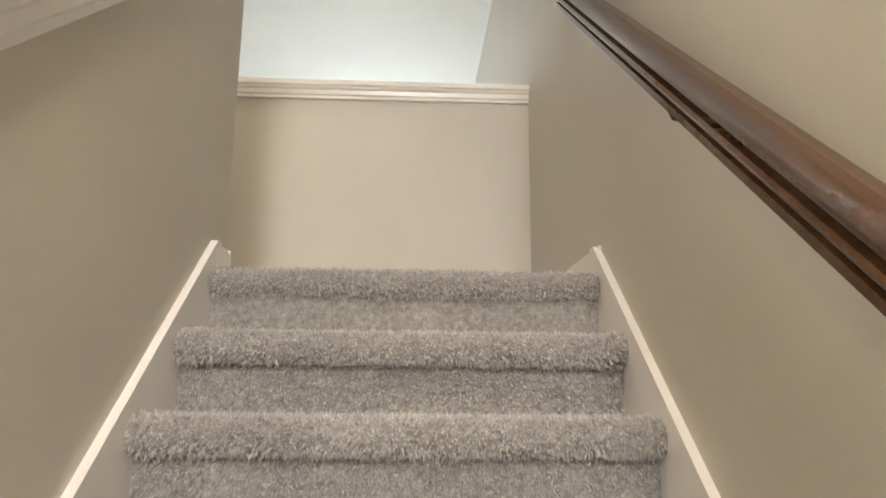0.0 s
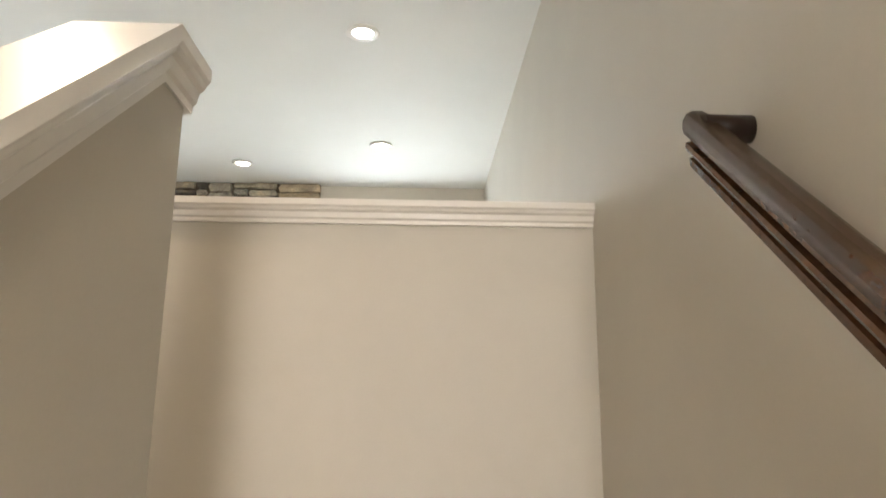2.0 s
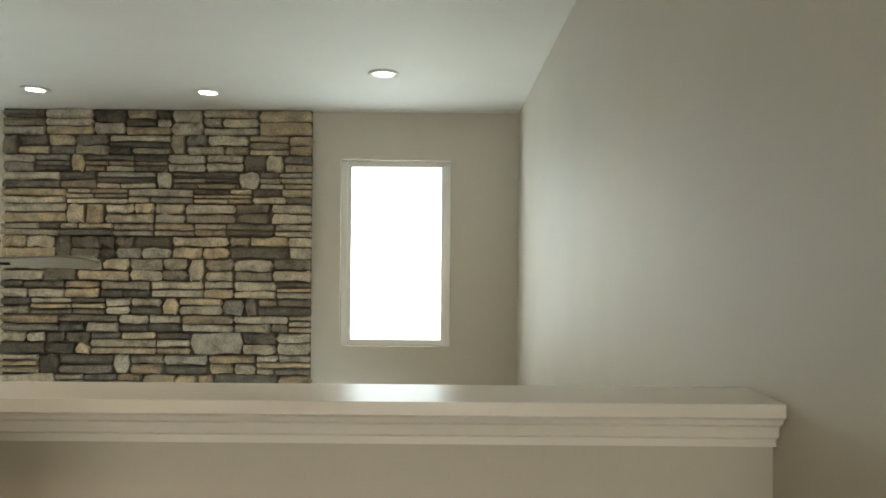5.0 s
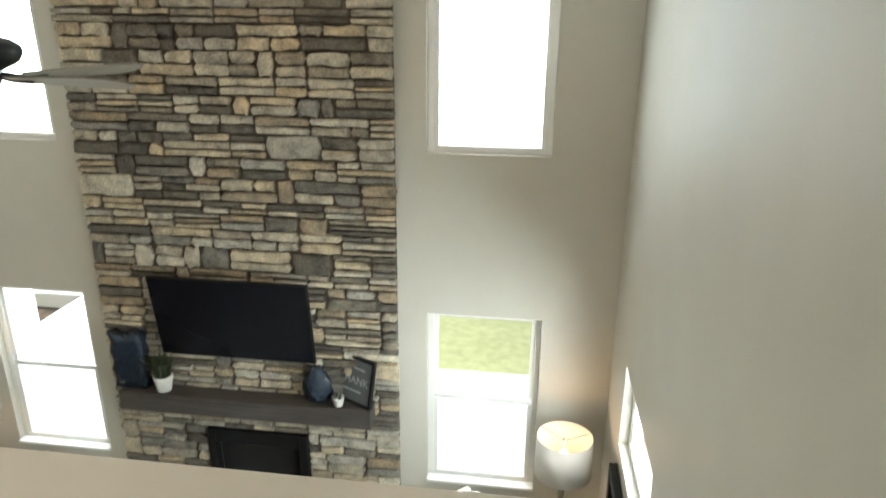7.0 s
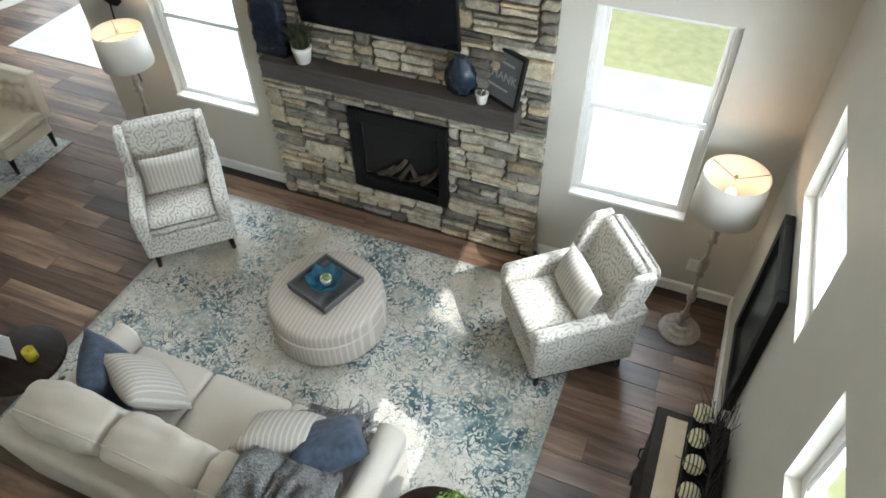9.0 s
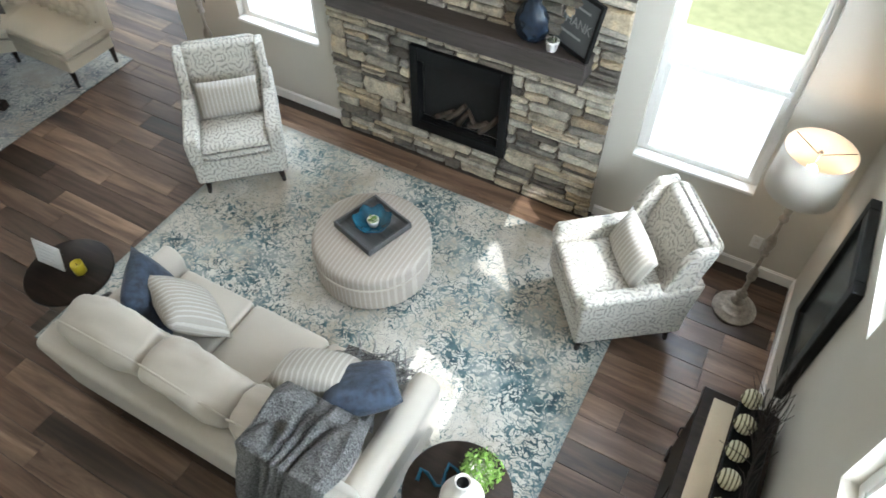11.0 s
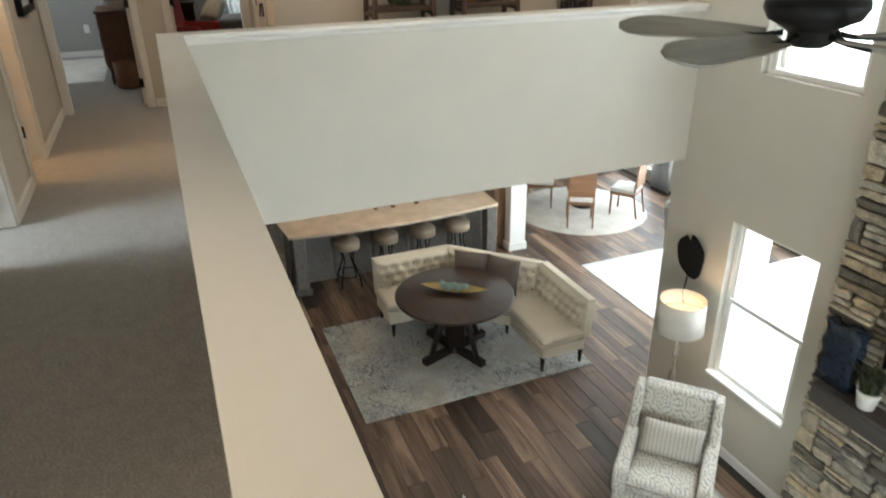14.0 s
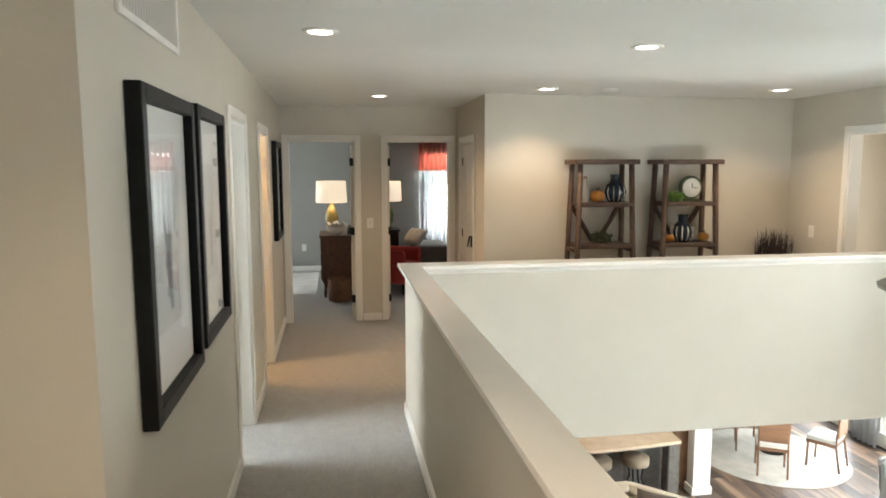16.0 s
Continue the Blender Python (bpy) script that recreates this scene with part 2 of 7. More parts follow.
def damask_mat():
    """Cream cloth with scrolled grey medallions, laid flat on each face of the seat."""
    m, nt, b = _base("damask_fabric")
    tc = nt.nodes.new("ShaderNodeTexCoord")
    pos, nor = nt.nodes.new("ShaderNodeSeparateXYZ"), nt.nodes.new("ShaderNodeSeparateXYZ")
    nt.links.new(tc.outputs["Object"], pos.inputs[0])
    nt.links.new(tc.outputs["Normal"], nor.inputs[0])
    x, y, z = pos.outputs
    flank = _math(nt, "GREATER_THAN", _math(nt, "ABSOLUTE", nor.outputs[0]), 0.7)
    level = _math(nt, "GREATER_THAN", _math(nt, "ABSOLUTE", nor.outputs[2]), 0.7)

    def pick(f, a, c):
        return _math(nt, "ADD", _math(nt, "MULTIPLY", f, a), _math(nt, "MULTIPLY", _math(nt, "SUBTRACT", 1.0, f), c))

    wob = _n(nt, "TexNoise", Scale=30.0, Detail=2.0)
    fine = _n(nt, "TexNoise", Scale=260.0, Detail=3.0)
    nt.links.new(tc.outputs["Object"], wob.inputs[0])
    nt.links.new(tc.outputs["Object"], fine.inputs[0])
    jit = _math(nt, "MULTIPLY", _math(nt, "SUBTRACT", wob.outputs[0], 0.5), 0.014)
    u = _math(nt, "ADD", pick(flank, y, x), jit)
    v = _math(nt, "SUBTRACT", pick(level, y, z), jit)
    A, B = 0.13, 0.17
    pu, pv = _math(nt, "PINGPONG", u, A), _math(nt, "PINGPONG", v, B)

    def rings(a, c, freq, petals):
        a = _math(nt, "MULTIPLY", a, 1.25)
        r = _math(nt, "SQRT", _math(nt, "ADD", _math(nt, "MULTIPLY", a, a), _math(nt, "MULTIPLY", c, c)))
        th = _math(nt, "ARCTAN2", c, a)
        wave = _math(nt, "MULTIPLY", _math(nt, "COSINE", _math(nt, "MULTIPLY", th, petals)), 0.011)
        return r, _math(nt, "SINE", _math(nt, "MULTIPLY", _math(nt, "ADD", r, wave), freq))

    r1, s1 = rings(pu, pv, 135.0, 8.0)
    r2, s2 = rings(_math(nt, "SUBTRACT", A, pu), _math(nt, "SUBTRACT", B, pv), 160.0, 6.0)
    nearer = _math(nt, "LESS_THAN", r1, _math(nt, "ADD", r2, 0.012))
    sw = pick(nearer, s1, s2)
    line = _ramp(nt, sw, [(0.25, (0,) * 3), (0.5, (1,) * 3), (0.86, (0.9,) * 3), (0.97, (0.25,) * 3)])
    brk = _ramp(nt, wob.outputs[0], [(0.38, (0.1,) * 3), (0.5, (1,) * 3)])
    amt = _mix(nt, 1.0, line, brk, "MULTIPLY")
    c = _mix(nt, amt, (0.58, 0.55, 0.48), (0.17, 0.165, 0.15))
    c = _mix(nt, 1.0, c, _ramp(nt, fine.outputs[0], [(0.3, (0.85,) * 3), (0.7, (1,) * 3)]), "MULTIPLY")
    nt.links.new(c, b.inputs["Base Color"])
    b.inputs["Roughness"].default_value = 0.9
    b.inputs["Sheen Weight"].default_value = 0.15
    _bump(nt, b, fine.outputs[0], 0.3, 0.001)
    return m


def stripe_mat(name, a, b2, freq=34.0, axis="X"):
    m, nt, b = _base(name)
    co = _coords(nt, "Object")
    w = _n(nt, "TexWave", Scale=freq / 6.283, Distortion=0.25, Detail=1.0)
    w.bands_direction = axis
    fine = _n(nt, "TexNoise", Scale=240.0, Detail=3.0)
    nt.links.new(co, w.inputs[0])
    nt.links.new(co, fine.inputs[0])
    f = _ramp(nt, w.outputs["Fac"], [(0.66, (0,) * 3), (0.78, (1,) * 3)])
    c = _mix(nt, f, a, b2)
    c = _mix(nt, 1.0, c, _ramp(nt, fine.outputs[0], [(0.3, (0.82,) * 3), (0.7, (1,) * 3)]), "MULTIPLY")
    nt.links.new(c, b.inputs["Base Color"])
    b.inputs["Roughness"].default_value = 0.9
    _bump(nt, b, fine.outputs[0], 0.3, 0.001)
    return m


def glass_mat():
    m, nt, b = _base("window_glass")
    b.inputs["Base Color"].default_value = (1, 1, 1, 1)
    b.inputs["Transmission Weight"].default_value = 1.0
    b.inputs["Roughness"].default_value = 0.0
    b.inputs["IOR"].default_value = 1.1
    return m


def yarn_mat():
    m, nt, b = _base("carpet_yarn")
    geo = nt.nodes.new("ShaderNodeNewGeometry")
    c = _ramp(nt, geo.outputs["Random Per Island"], [(0.0, (0.38, 0.36, 0.335)), (0.5, (0.5, 0.476, 0.448)), (1.0, (0.6, 0.575, 0.545))])
    nt.links.new(c, b.inputs["Base Color"])
    b.inputs["Roughness"].default_value = 0.95
    b.inputs["Sheen Weight"].default_value = 0.3
    return m


WALL = surface("wall_paint", (0.545, 0.51, 0.44), 0.55, vary=0.02, grain=160, bump=0.12, dist=0.0006, vary2=0.02)
GREYWALL = surface("grey_wall_paint", (0.33, 0.322, 0.305), 0.6, vary=0.02, grain=160, bump=0.1, dist=0.0006, vary2=0.02)
CEIL = surface("ceiling_paint", (0.74, 0.74, 0.71), 0.75, vary=0.015, grain=220, bump=0.35, dist=0.0015, vary2=0.03)
TRIM = surface("trim_paint", (0.78, 0.76, 0.72), 0.3, vary=0.015, grain=40, bump=0.03, dist=0.0005, vary2=0.02)
CAPP = surface("cap_paint", (0.77, 0.735, 0.675), 0.28, vary=0.02, grain=30, bump=0.03, dist=0.0005, vary2=0.02)
CARPET = carpet_mat()
YARN = yarn_mat()
RAILW = wood_mat("stained_handrail", [(0.25, (0.07, 0.034, 0.016)), (0.5, (0.105, 0.052, 0.025)), (0.75, (0.15, 0.075, 0.036))], 0.24, (2, 30, 30), bump=0.05)
PLANK = wood_mat("floor_plank", [(0.22, (0.03, 0.017, 0.01)), (0.4, (0.11, 0.065, 0.04)), (0.56, (0.25, 0.16, 0.104)), (0.75, (0.43, 0.295, 0.2))], 0.42, (0.8, 9, 9), per_object=0.82, bump=0.12)
SEAM = surface("plank_seam", (0.03, 0.024, 0.02), 0.8)
STONE = stone_mat()
MORTAR = surface("mortar", (0.09, 0.07, 0.05), 0.95, vary=0.2, grain=60, bump=0.6, dist=0.004)
DARKWOOD = wood_mat("espresso_wood", [(0.3, (0.012, 0.008, 0.006)), (0.6, (0.024, 0.016, 0.012)), (0.8, (0.042, 0.027, 0.02))], 0.42, (2, 24, 24))
DARKWOOD.node_tree.nodes["Principled BSDF"].inputs["Specular IOR Level"].default_value = 0.15
TABLEW = wood_mat("walnut_tabletop", [(0.3, (0.018, 0.009, 0.006)), (0.6, (0.045, 0.023, 0.014)), (0.8, (0.075, 0.04, 0.024))], 0.28, (2, 20, 20))
MANTELW = wood_mat("mantel_wood", [(0.3, (0.035, 0.028, 0.024)), (0.6, (0.065, 0.053, 0.047)), (0.8, (0.09, 0.075, 0.066))], 0.5, (2, 26, 26))
BLACK = surface("black_metal", (0.012, 0.012, 0.012), 0.4, metal=0.6)
BLACKP = surface("black_frame_paint", (0.007, 0.007, 0.007), 0.5)
BLACKP.node_tree.nodes["Principled BSDF"].inputs["Specular IOR Level"].default_value = 0.2
SCREEN = surface("tv_screen", (0.005, 0.005, 0.007), 0.2, vary2=0.0, bump=0.0)
SCREEN.node_tree.nodes["Principled BSDF"].inputs["Specular IOR Level"].default_value = 0.15
LINEN = surface("cream_linen", (0.50, 0.455, 0.385), 0.9, vary=0.04, grain=320, bump=0.35, dist=0.0012, sheen=0.2)
BANQ = surface("banquette_linen", (0.60, 0.53, 0.41), 0.85, vary=0.04, grain=300, bump=0.3, dist=0.001, sheen=0.15)
DAMASK = damask_mat()
STRIPE = stripe_mat("striped_cushion", (0.40, 0.37, 0.32), (0.53, 0.495, 0.435), 62)
OTTO = stripe_mat("ottoman_stripe", (0.41, 0.36, 0.31), (0.5, 0.45, 0.39), 60)
BLUE = surface("blue_velvet", (0.026, 0.038, 0.062), 0.8, vary=0.55, scale=22, grain=60, bump=0.7, dist=0.005, sheen=0.1)
GREYKNIT = surface("grey_knit", (0.37, 0.36, 0.345), 0.95, vary=0.3, scale=60, grain=110, bump=1.0, dist=0.014, sheen=0.2, vary2=0.75)
GREYFAB = surface("grey_cushion", (0.12, 0.095, 0.08), 0.9, grain=200, bump=0.4)
RUG = rug_mat("living_rug", (0.62, 0.59, 0.52), (0.40, 0.345, 0.26), (0.085, 0.15, 0.165), (0.022, 0.055, 0.07), 1.05, (-4.52, -1.0, 1.1, 3.77))
RUG2 = rug_mat("dining_rug", (0.50, 0.475, 0.42), (0.36, 0.31, 0.25), (0.19, 0.205, 0.215), (0.06, 0.075, 0.1), 1.15)
RUGB = surface("beige_rug", (0.46, 0.425, 0.37), 0.95, vary=0.12, scale=4, grain=150, bump=0.6, dist=0.004)
RUGW = surface("pale_rug", (0.66, 0.64, 0.60), 0.95, vary=0.12, scale=4, grain=150, bump=0.6, dist=0.004)
GLASS = glass_mat()
GLOW = emitter("lamp_lens", (1.0, 0.93, 0.82), 9.0)
CERAMIC = surface("white_ceramic", (0.72, 0.69, 0.63), 0.3, vary2=0.03, bump=0.02)
CERAMICR = surface("rough_pottery", (0.55, 0.50, 0.43), 0.8, vary=0.15, scale=14, grain=60, bump=0.5)
BLUEGLASS = surface("blue_glazed_glass", (0.015, 0.075, 0.12), 0.12, vary=0.4, scale=18, bump=0.1, dist=0.004)
NAVYPOT = surface("navy_glaze", (0.012, 0.02, 0.033), 0.22, vary=0.4, scale=22, bump=0.3, dist=0.004)
LEAF = surface("green_leaf", (0.16, 0.29, 0.05), 0.6, vary=0.35, scale=30, grain=90)
LEAFDARK = surface("dark_leaf", (0.05, 0.062, 0.026), 0.65, vary=0.35, scale=30, grain=90)
TWIG = surface("twig", (0.028, 0.022, 0.018), 0.8)
LAMPWOOD = surface("distressed_lamp_wood", (0.31, 0.27, 0.22), 0.7, vary=0.25, scale=22, grain=60, bump=0.4, vary2=0.3)
GREYTRAY = wood_mat("grey_tray_wood", [(0.3, (0.05, 0.05, 0.05)), (0.6, (0.10, 0.10, 0.10)), (0.8, (0.16, 0.16, 0.155))], 0.6)
GRANITE = surface("granite_counter", (0.62, 0.49, 0.36), 0.25, vary=0.12, scale=5, grain=45, bump=0.02, vary2=0.1)
CABW = wood_mat("grey_cabinet", [(0.3, (0.10, 0.09, 0.08)), (0.7, (0.19, 0.17, 0.15))], 0.5)
BROWNWOOD = wood_mat("brown_chair_wood", [(0.3, (0.14, 0.065, 0.03)), (0.7, (0.28, 0.14, 0.07))], 0.4)
SHELFW = wood_mat("barn_wood", [(0.3, (0.035, 0.018, 0.011)), (0.6, (0.085, 0.046, 0.028)), (0.8, (0.13, 0.075, 0.045))], 0.6)

# ---- mesh helpers ----
def box(bm, x0, x1, y0, y1, z0, z1, bevel=0.0, seg=1):
    m = Matrix.Translation(((x0 + x1) / 2, (y0 + y1) / 2, (z0 + z1) / 2)) @ Matrix.Diagonal((abs(x1 - x0), abs(y1 - y0), abs(z1 - z0), 1))
    vs = bmesh.ops.create_cube(bm, size=1, matrix=m)["verts"]
    if bevel:
        es = list({e for v in vs for e in v.link_edges})
        bmesh.ops.bevel(bm, geom=es, offset=bevel, segments=seg, affect="EDGES", profile=0.5)
    return bm


def boxes(*args, bevel=0.0, seg=1):
    bm = bmesh.new()
    for a in args:
        box(bm, *a, bevel=bevel, seg=seg)
    return bm


def lathe(profile, n=24, cap=True):
    """A turned solid from (radius, height) pairs."""
    bm = bmesh.new()
    rings = [[bm.verts.new((r * math.cos(2 * math.pi * k / n), r * math.sin(2 * math.pi * k / n), z)) for k in range(n)] for r, z in profile]
    for a, b in zip(rings, rings[1:]):
        for k in range(n):
            bm.faces.new((a[k], a[(k + 1) % n], b[(k + 1) % n], b[k]))
    if cap:
        bm.faces.new(rings[0][::-1])
        bm.faces.new(rings[-1])
    for f in bm.faces:
        f.smooth = True
    return bm


def tube(bm, pts, r0, r1=None, n=8):
    """A round bar along points, tapered from r0 to r1."""
    r1 = r0 if r1 is None else r1
    pts = [Vector(p) for p in pts]
    rings = []
    for i, p in enumerate(pts):
        d = (pts[min(i + 1, len(pts) - 1)] - pts[max(i - 1, 0)]).normalized()
        a = d.orthogonal().normalized()
        if rings:
            a = (last - d * last.dot(d)).normalized()
        last = a
        b = d.cross(a)
        r = r0 + (r1 - r0) * i / max(1, len(pts) - 1)
        rings.append([bm.verts.new(p + r * (math.cos(2 * math.pi * k / n) * a + math.sin(2 * math.pi * k / n) * b)) for k in range(n)])
    for a, b in zip(rings, rings[1:]):
        for k in range(n):
            bm.faces.new((a[k], a[(k + 1) % n], b[(k + 1) % n], b[k])).smooth = True
    bm.faces.new(rings[0][::-1])
    bm.faces.new(rings[-1])
    return bm


def prism(bm, outline, y0, y1):
    """Extrudes an outline of (x, z) pairs along y."""
    a = [bm.verts.new((x, y0, z)) for x, z in outline]
    b = [bm.verts.new((x, y1, z)) for x, z in outline]
    n = len(a)
    for i in range(n):
        bm.faces.new((a[i], a[(i + 1) % n], b[(i + 1) % n], b[i]))
    bm.faces.new(a[::-1])
    bm.faces.new(b)
    bmesh.ops.recalc_face_normals(bm, faces=bm.faces)
    return bm


def cushion(sx, sy, sz, n=10, puff=1.0, pinch=0.35, seed=0, crush=0.0):
    """A soft pillow lying flat, thickest in its middle, with slightly drawn-in sides."""
    bm = bmesh.new()
    rs = random.Random(seed)
    off = Vector((rs.random() * 50, rs.random() * 50, rs.random() * 50))
    grids = []
    for side in (1, -1):
        g = []
        for i in range(n + 1):
            row = []
            for j in range(n + 1):
                u, v = 2 * i / n - 1, 2 * j / n - 1
                t = max(0.0, (1 - abs(u) ** 2.6) * (1 - abs(v) ** 2.6)) ** (0.5 * puff)
                pu = 1 - pinch * 0.14 * (1 - v * v) if abs(u) > 0.99 else 1
                pv = 1 - pinch * 0.14 * (1 - u * u) if abs(v) > 0.99 else 1
                w = noise.noise(Vector((u * 1.7, v * 1.7, side)) + off)
                row.append(bm.verts.new((u * sx / 2 * pu, v * sy / 2 * pv, side * sz / 2 * max(0.0, t) + crush * w * t)))
            g.append(row)
        grids.append(g)
    for g, flip in zip(grids, (False, True)):
        for i in range(n):
            for j in range(n):
                q = (g[i][j], g[i + 1][j], g[i + 1][j + 1], g[i][j + 1])
                bm.faces.new(q[::-1] if flip else q).smooth = True
    bmesh.ops.remove_doubles(bm, verts=bm.verts, dist=0.0006)
    return bm


def softbox(sx, sy, sz, r=0.05, seg=4, puff=0.0):
    """An upholstered block with rounded edges and a slight crown on top."""
    bm = bmesh.new()
    box(bm, -sx / 2, sx / 2, -sy / 2, sy / 2, 0, sz)
    bmesh.ops.subdivide_edges(bm, edges=bm.edges, cuts=3, use_grid_fill=True)
    if puff:
        for v in bm.verts:
            u, w = v.co.x / (sx / 2), v.co.y / (sy / 2)
            if v.co.z > sz * 0.9:
                v.co.z += puff * (1 - u * u) * (1 - w * w)
    hard = [e for e in bm.edges if len(e.link_faces) == 2 and e.calc_face_angle(0) > 0.9]
    bmesh.ops.bevel(bm, geom=hard, offset=r, segments=seg, affect="EDGES", profile=0.5)
    for f in bm.faces:
        f.smooth = True
    return bm


def moved(bm, m):
    bmesh.ops.transform(bm, matrix=m, verts=bm.verts)
    return bm


def mesh_of(name, bm, material):
    me = bpy.data.meshes.new(name)
    bm.to_mesh(me)
    bm.free()
    me.materials.append(material)
    return me


def part(name, bm, material, parent=None, label="", m=None):
    ob = new(name, mesh_of(name, bm, material))
    if parent is not None:
        ob.parent = parent
    if m is not None:
        ob.matrix_basis = m
    return tagged(ob, label)


def thing(name, m, label, category, group=""):
    ob = new(name)
    ob.empty_display_size = 0.1
    ob.matrix_basis = m
    return tagged(ob, label, category, group)


def single(name, bm, material, label, category, m=None, group=""):
    ob = part(name, bm, material, None, label, m)
    return tagged(ob, "", category, group)


def struct(name, bm, material, label="", parent=None):
    ob = part(name, bm, material, parent, label)
    return tagged(ob, "", "", "", "structure")


def wall_bm(axis, c0, c1, u0, u1, z0, z1, holes=()):
    """A wall of thickness c0..c1 across axis, along u, with openings (ua, ub, za, zb) right through it."""
    us = sorted({u0, u1, *[h[0] for h in holes], *[h[1] for h in holes]})
    zs = sorted({z0, z1, *[h[2] for h in holes], *[h[3] for h in holes]})
    us = [u for u in us if u0 <= u <= u1]
    zs = [z for z in zs if z0 <= z <= z1]
    solid = [[not any(h[0] <= (a + b) / 2 <= h[1] and h[2] <= (p + q) / 2 <= h[3] for h in holes) for p, q in zip(zs, zs[1:])] for a, b in zip(us, us[1:])]
    bm = bmesh.new()
    memo = {}

    def v(c, u, z):
        key = (c, u, z)
        if key not in memo:
            memo[key] = bm.verts.new((c, u, z) if axis == "x" else (u, c, z))
        return memo[key]

    def ok(i, j):
        return 0 <= i < len(solid) and 0 <= j < len(solid[0]) and solid[i][j]

    for i in range(len(us) - 1):
        for j in range(len(zs) - 1):
            if not solid[i][j]:
                continue
            a, b, p, q = us[i], us[i + 1], zs[j], zs[j + 1]
            for c in (c0, c1):
                bm.faces.new((v(c, a, p), v(c, b, p), v(c, b, q), v(c, a, q)))
            for cond, e in ((ok(i - 1, j), ((a, p), (a, q))), (ok(i + 1, j), ((b, p), (b, q))), (ok(i, j - 1), ((a, p), (b, p))), (ok(i, j + 1), ((a, q), (b, q)))):
                if not cond:
                    (ua, za), (ub, zb) = e
                    bm.faces.new((v(c0, ua, za), v(c0, ub, zb), v(c1, ub, zb), v(c1, ua, za)))
    bmesh.ops.recalc_face_normals(bm, faces=bm.faces)
    return bm


# ---- floor plan ----
YN = 4.12                    # great room, window wall
XW = -5.675                  # great room, face of the loft guard
YS = -1.06                   # hall, picture wall
XD = -8.85                   # hall, end wall with two doors
XL = -7.41                   # loft, shelf wall
YL = 4.12                    # loft, far wall
WU = (0.63, 2.07)            # upper windows, sill and head
WLO = (-2.04, -0.573)        # lower windows
NX = ((-1.375, -0.52), (-5.01, -4.145))
EY = ((0.62, 1.71), (2.36, 3.44))   # wide low windows in the side wall
WE = (-1.1, -0.53)
R = 0.15

nwin = [(a, b, *z) for a, b in NX for z in (WU, WLO)]
struct("wall_north", wall_bm("y", YN, YN + R, -5.8, 0, F, C, nwin), WALL)
struct("wall_east", wall_bm("x", 0, R, -6.0, YN + R, F, C, [(a, b, *WE) for a, b in EY]), WALL)
# hall guard and the wall under it
struct("wall_guard", wall_bm("y", 0, 0.065, -5.8, 0, F, 1.045), WALL)
struct("wall_loft_guard", wall_bm("x", XW - 0.115, XW, 0.065, YN, -0.23, 1.045), WALL)
struct("wall_sunroom", wall_bm("x", -5.93, -5.8, YN + 0.15, 8.3, F - 0.4, -0.23, [(5.5, 6.7, -1.72, -0.6)]), WALL)
struct("wall_siding", wall_bm("x", -5.797, -5.78, YN + 0.154, 8.3, F - 0.2, -0.23, [(5.5, 6.7, -1.72, -0.6)]), TRIM, "white painted outside siding")
# hall
struct("wall_pictures", wall_bm("y", YS - 0.12, YS, XD, -2.755, 0, C, [(-5.73, -5.05, -0.01, 2.05), (-7.25, -6.57, -0.01, 2.05)]), WALL)
struct("wall_hall_corner", wall_bm("x", -2.875, -2.755, -4.4, YS - 0.12, 0, C), WALL)
struct("wall_hall_end", wall_bm("x", XD - 0.12, XD, YS - 0.12, 0.93, 0, C, [(-0.985, -0.24, -0.01, 2.06), (0.11, 0.84, -0.01, 2.06)]), WALL)
struct("wall_closet", wall_bm("y", 0.93, 1.05, XD - 0.12, XL - 0.12, 0, C, [(-8.62, -7.9, -0.01, 2.03)]), WALL)
struct("wall_loft", wall_bm("x", XL - 0.12, XL, 0.93, YL + 0.12, 0, C), WALL)
struct("wall_loft_north", wall_bm("y", YL, YL + 0.12, XL, -5.8, 0, C, [(-6.61, -5.88, -0.01, 2.06)]), WALL)
# stairwell
struct("wall_stair_south", wall_bm("y", -6.12, -6.0, -2.92, 0.15, F, C, [(-1.0, -0.1, 0.2, 2.0)]), WALL)
struct("wall_passage_south", wall_bm("y", -4.52, -4.4, -2.92, -1.205, 0, C), WALL)
struct("wall_stair_west", wall_bm("x", -1.205, -1.09, -6.0, -4.4, F, C), WALL)

# ceilings and floors
struct("ceiling", boxes((-9.3, R, -6.12, 4.45, C, C + 0.12)), CEIL)
struct("ceiling_lower", boxes((-14.2, -5.8, -3.2, 8.4, -0.23, -0.235 + 0.03)), CEIL)
for nm, bx in (("floor_hall", (XD - 0.12, 0, -1.17, 0, -0.2, 0)), ("floor_loft", (XD - 0.12, -5.8, 0, YL + 0.12, -0.2, 0)), ("floor_passage", (-2.92, -1.205, -4.4, -1.17, -0.2, 0)), ("floor_bath", (XD - 0.12, -2.92, -4.4, -1.17, -0.2, 0)), ("floor_bedroom", (-13.2, XD - 0.12, -4.4, YL, -0.2, 0)), ("floor_room", (XD - 0.12, -5.71, YL + 0.12, 7.0, -0.2, 0))):
    struct(nm, boxes(bx), CARPET, "grey-beige cut pile carpet")
struct("floor_base", boxes((-14.2, R, -6.1, 4.27, F - 0.15, F - 0.012)), SEAM)
struct("floor_base_sunroom", boxes((-14.2, -5.94, 4.27, 8.4, F - 0.15, F - 0.012)), SEAM)

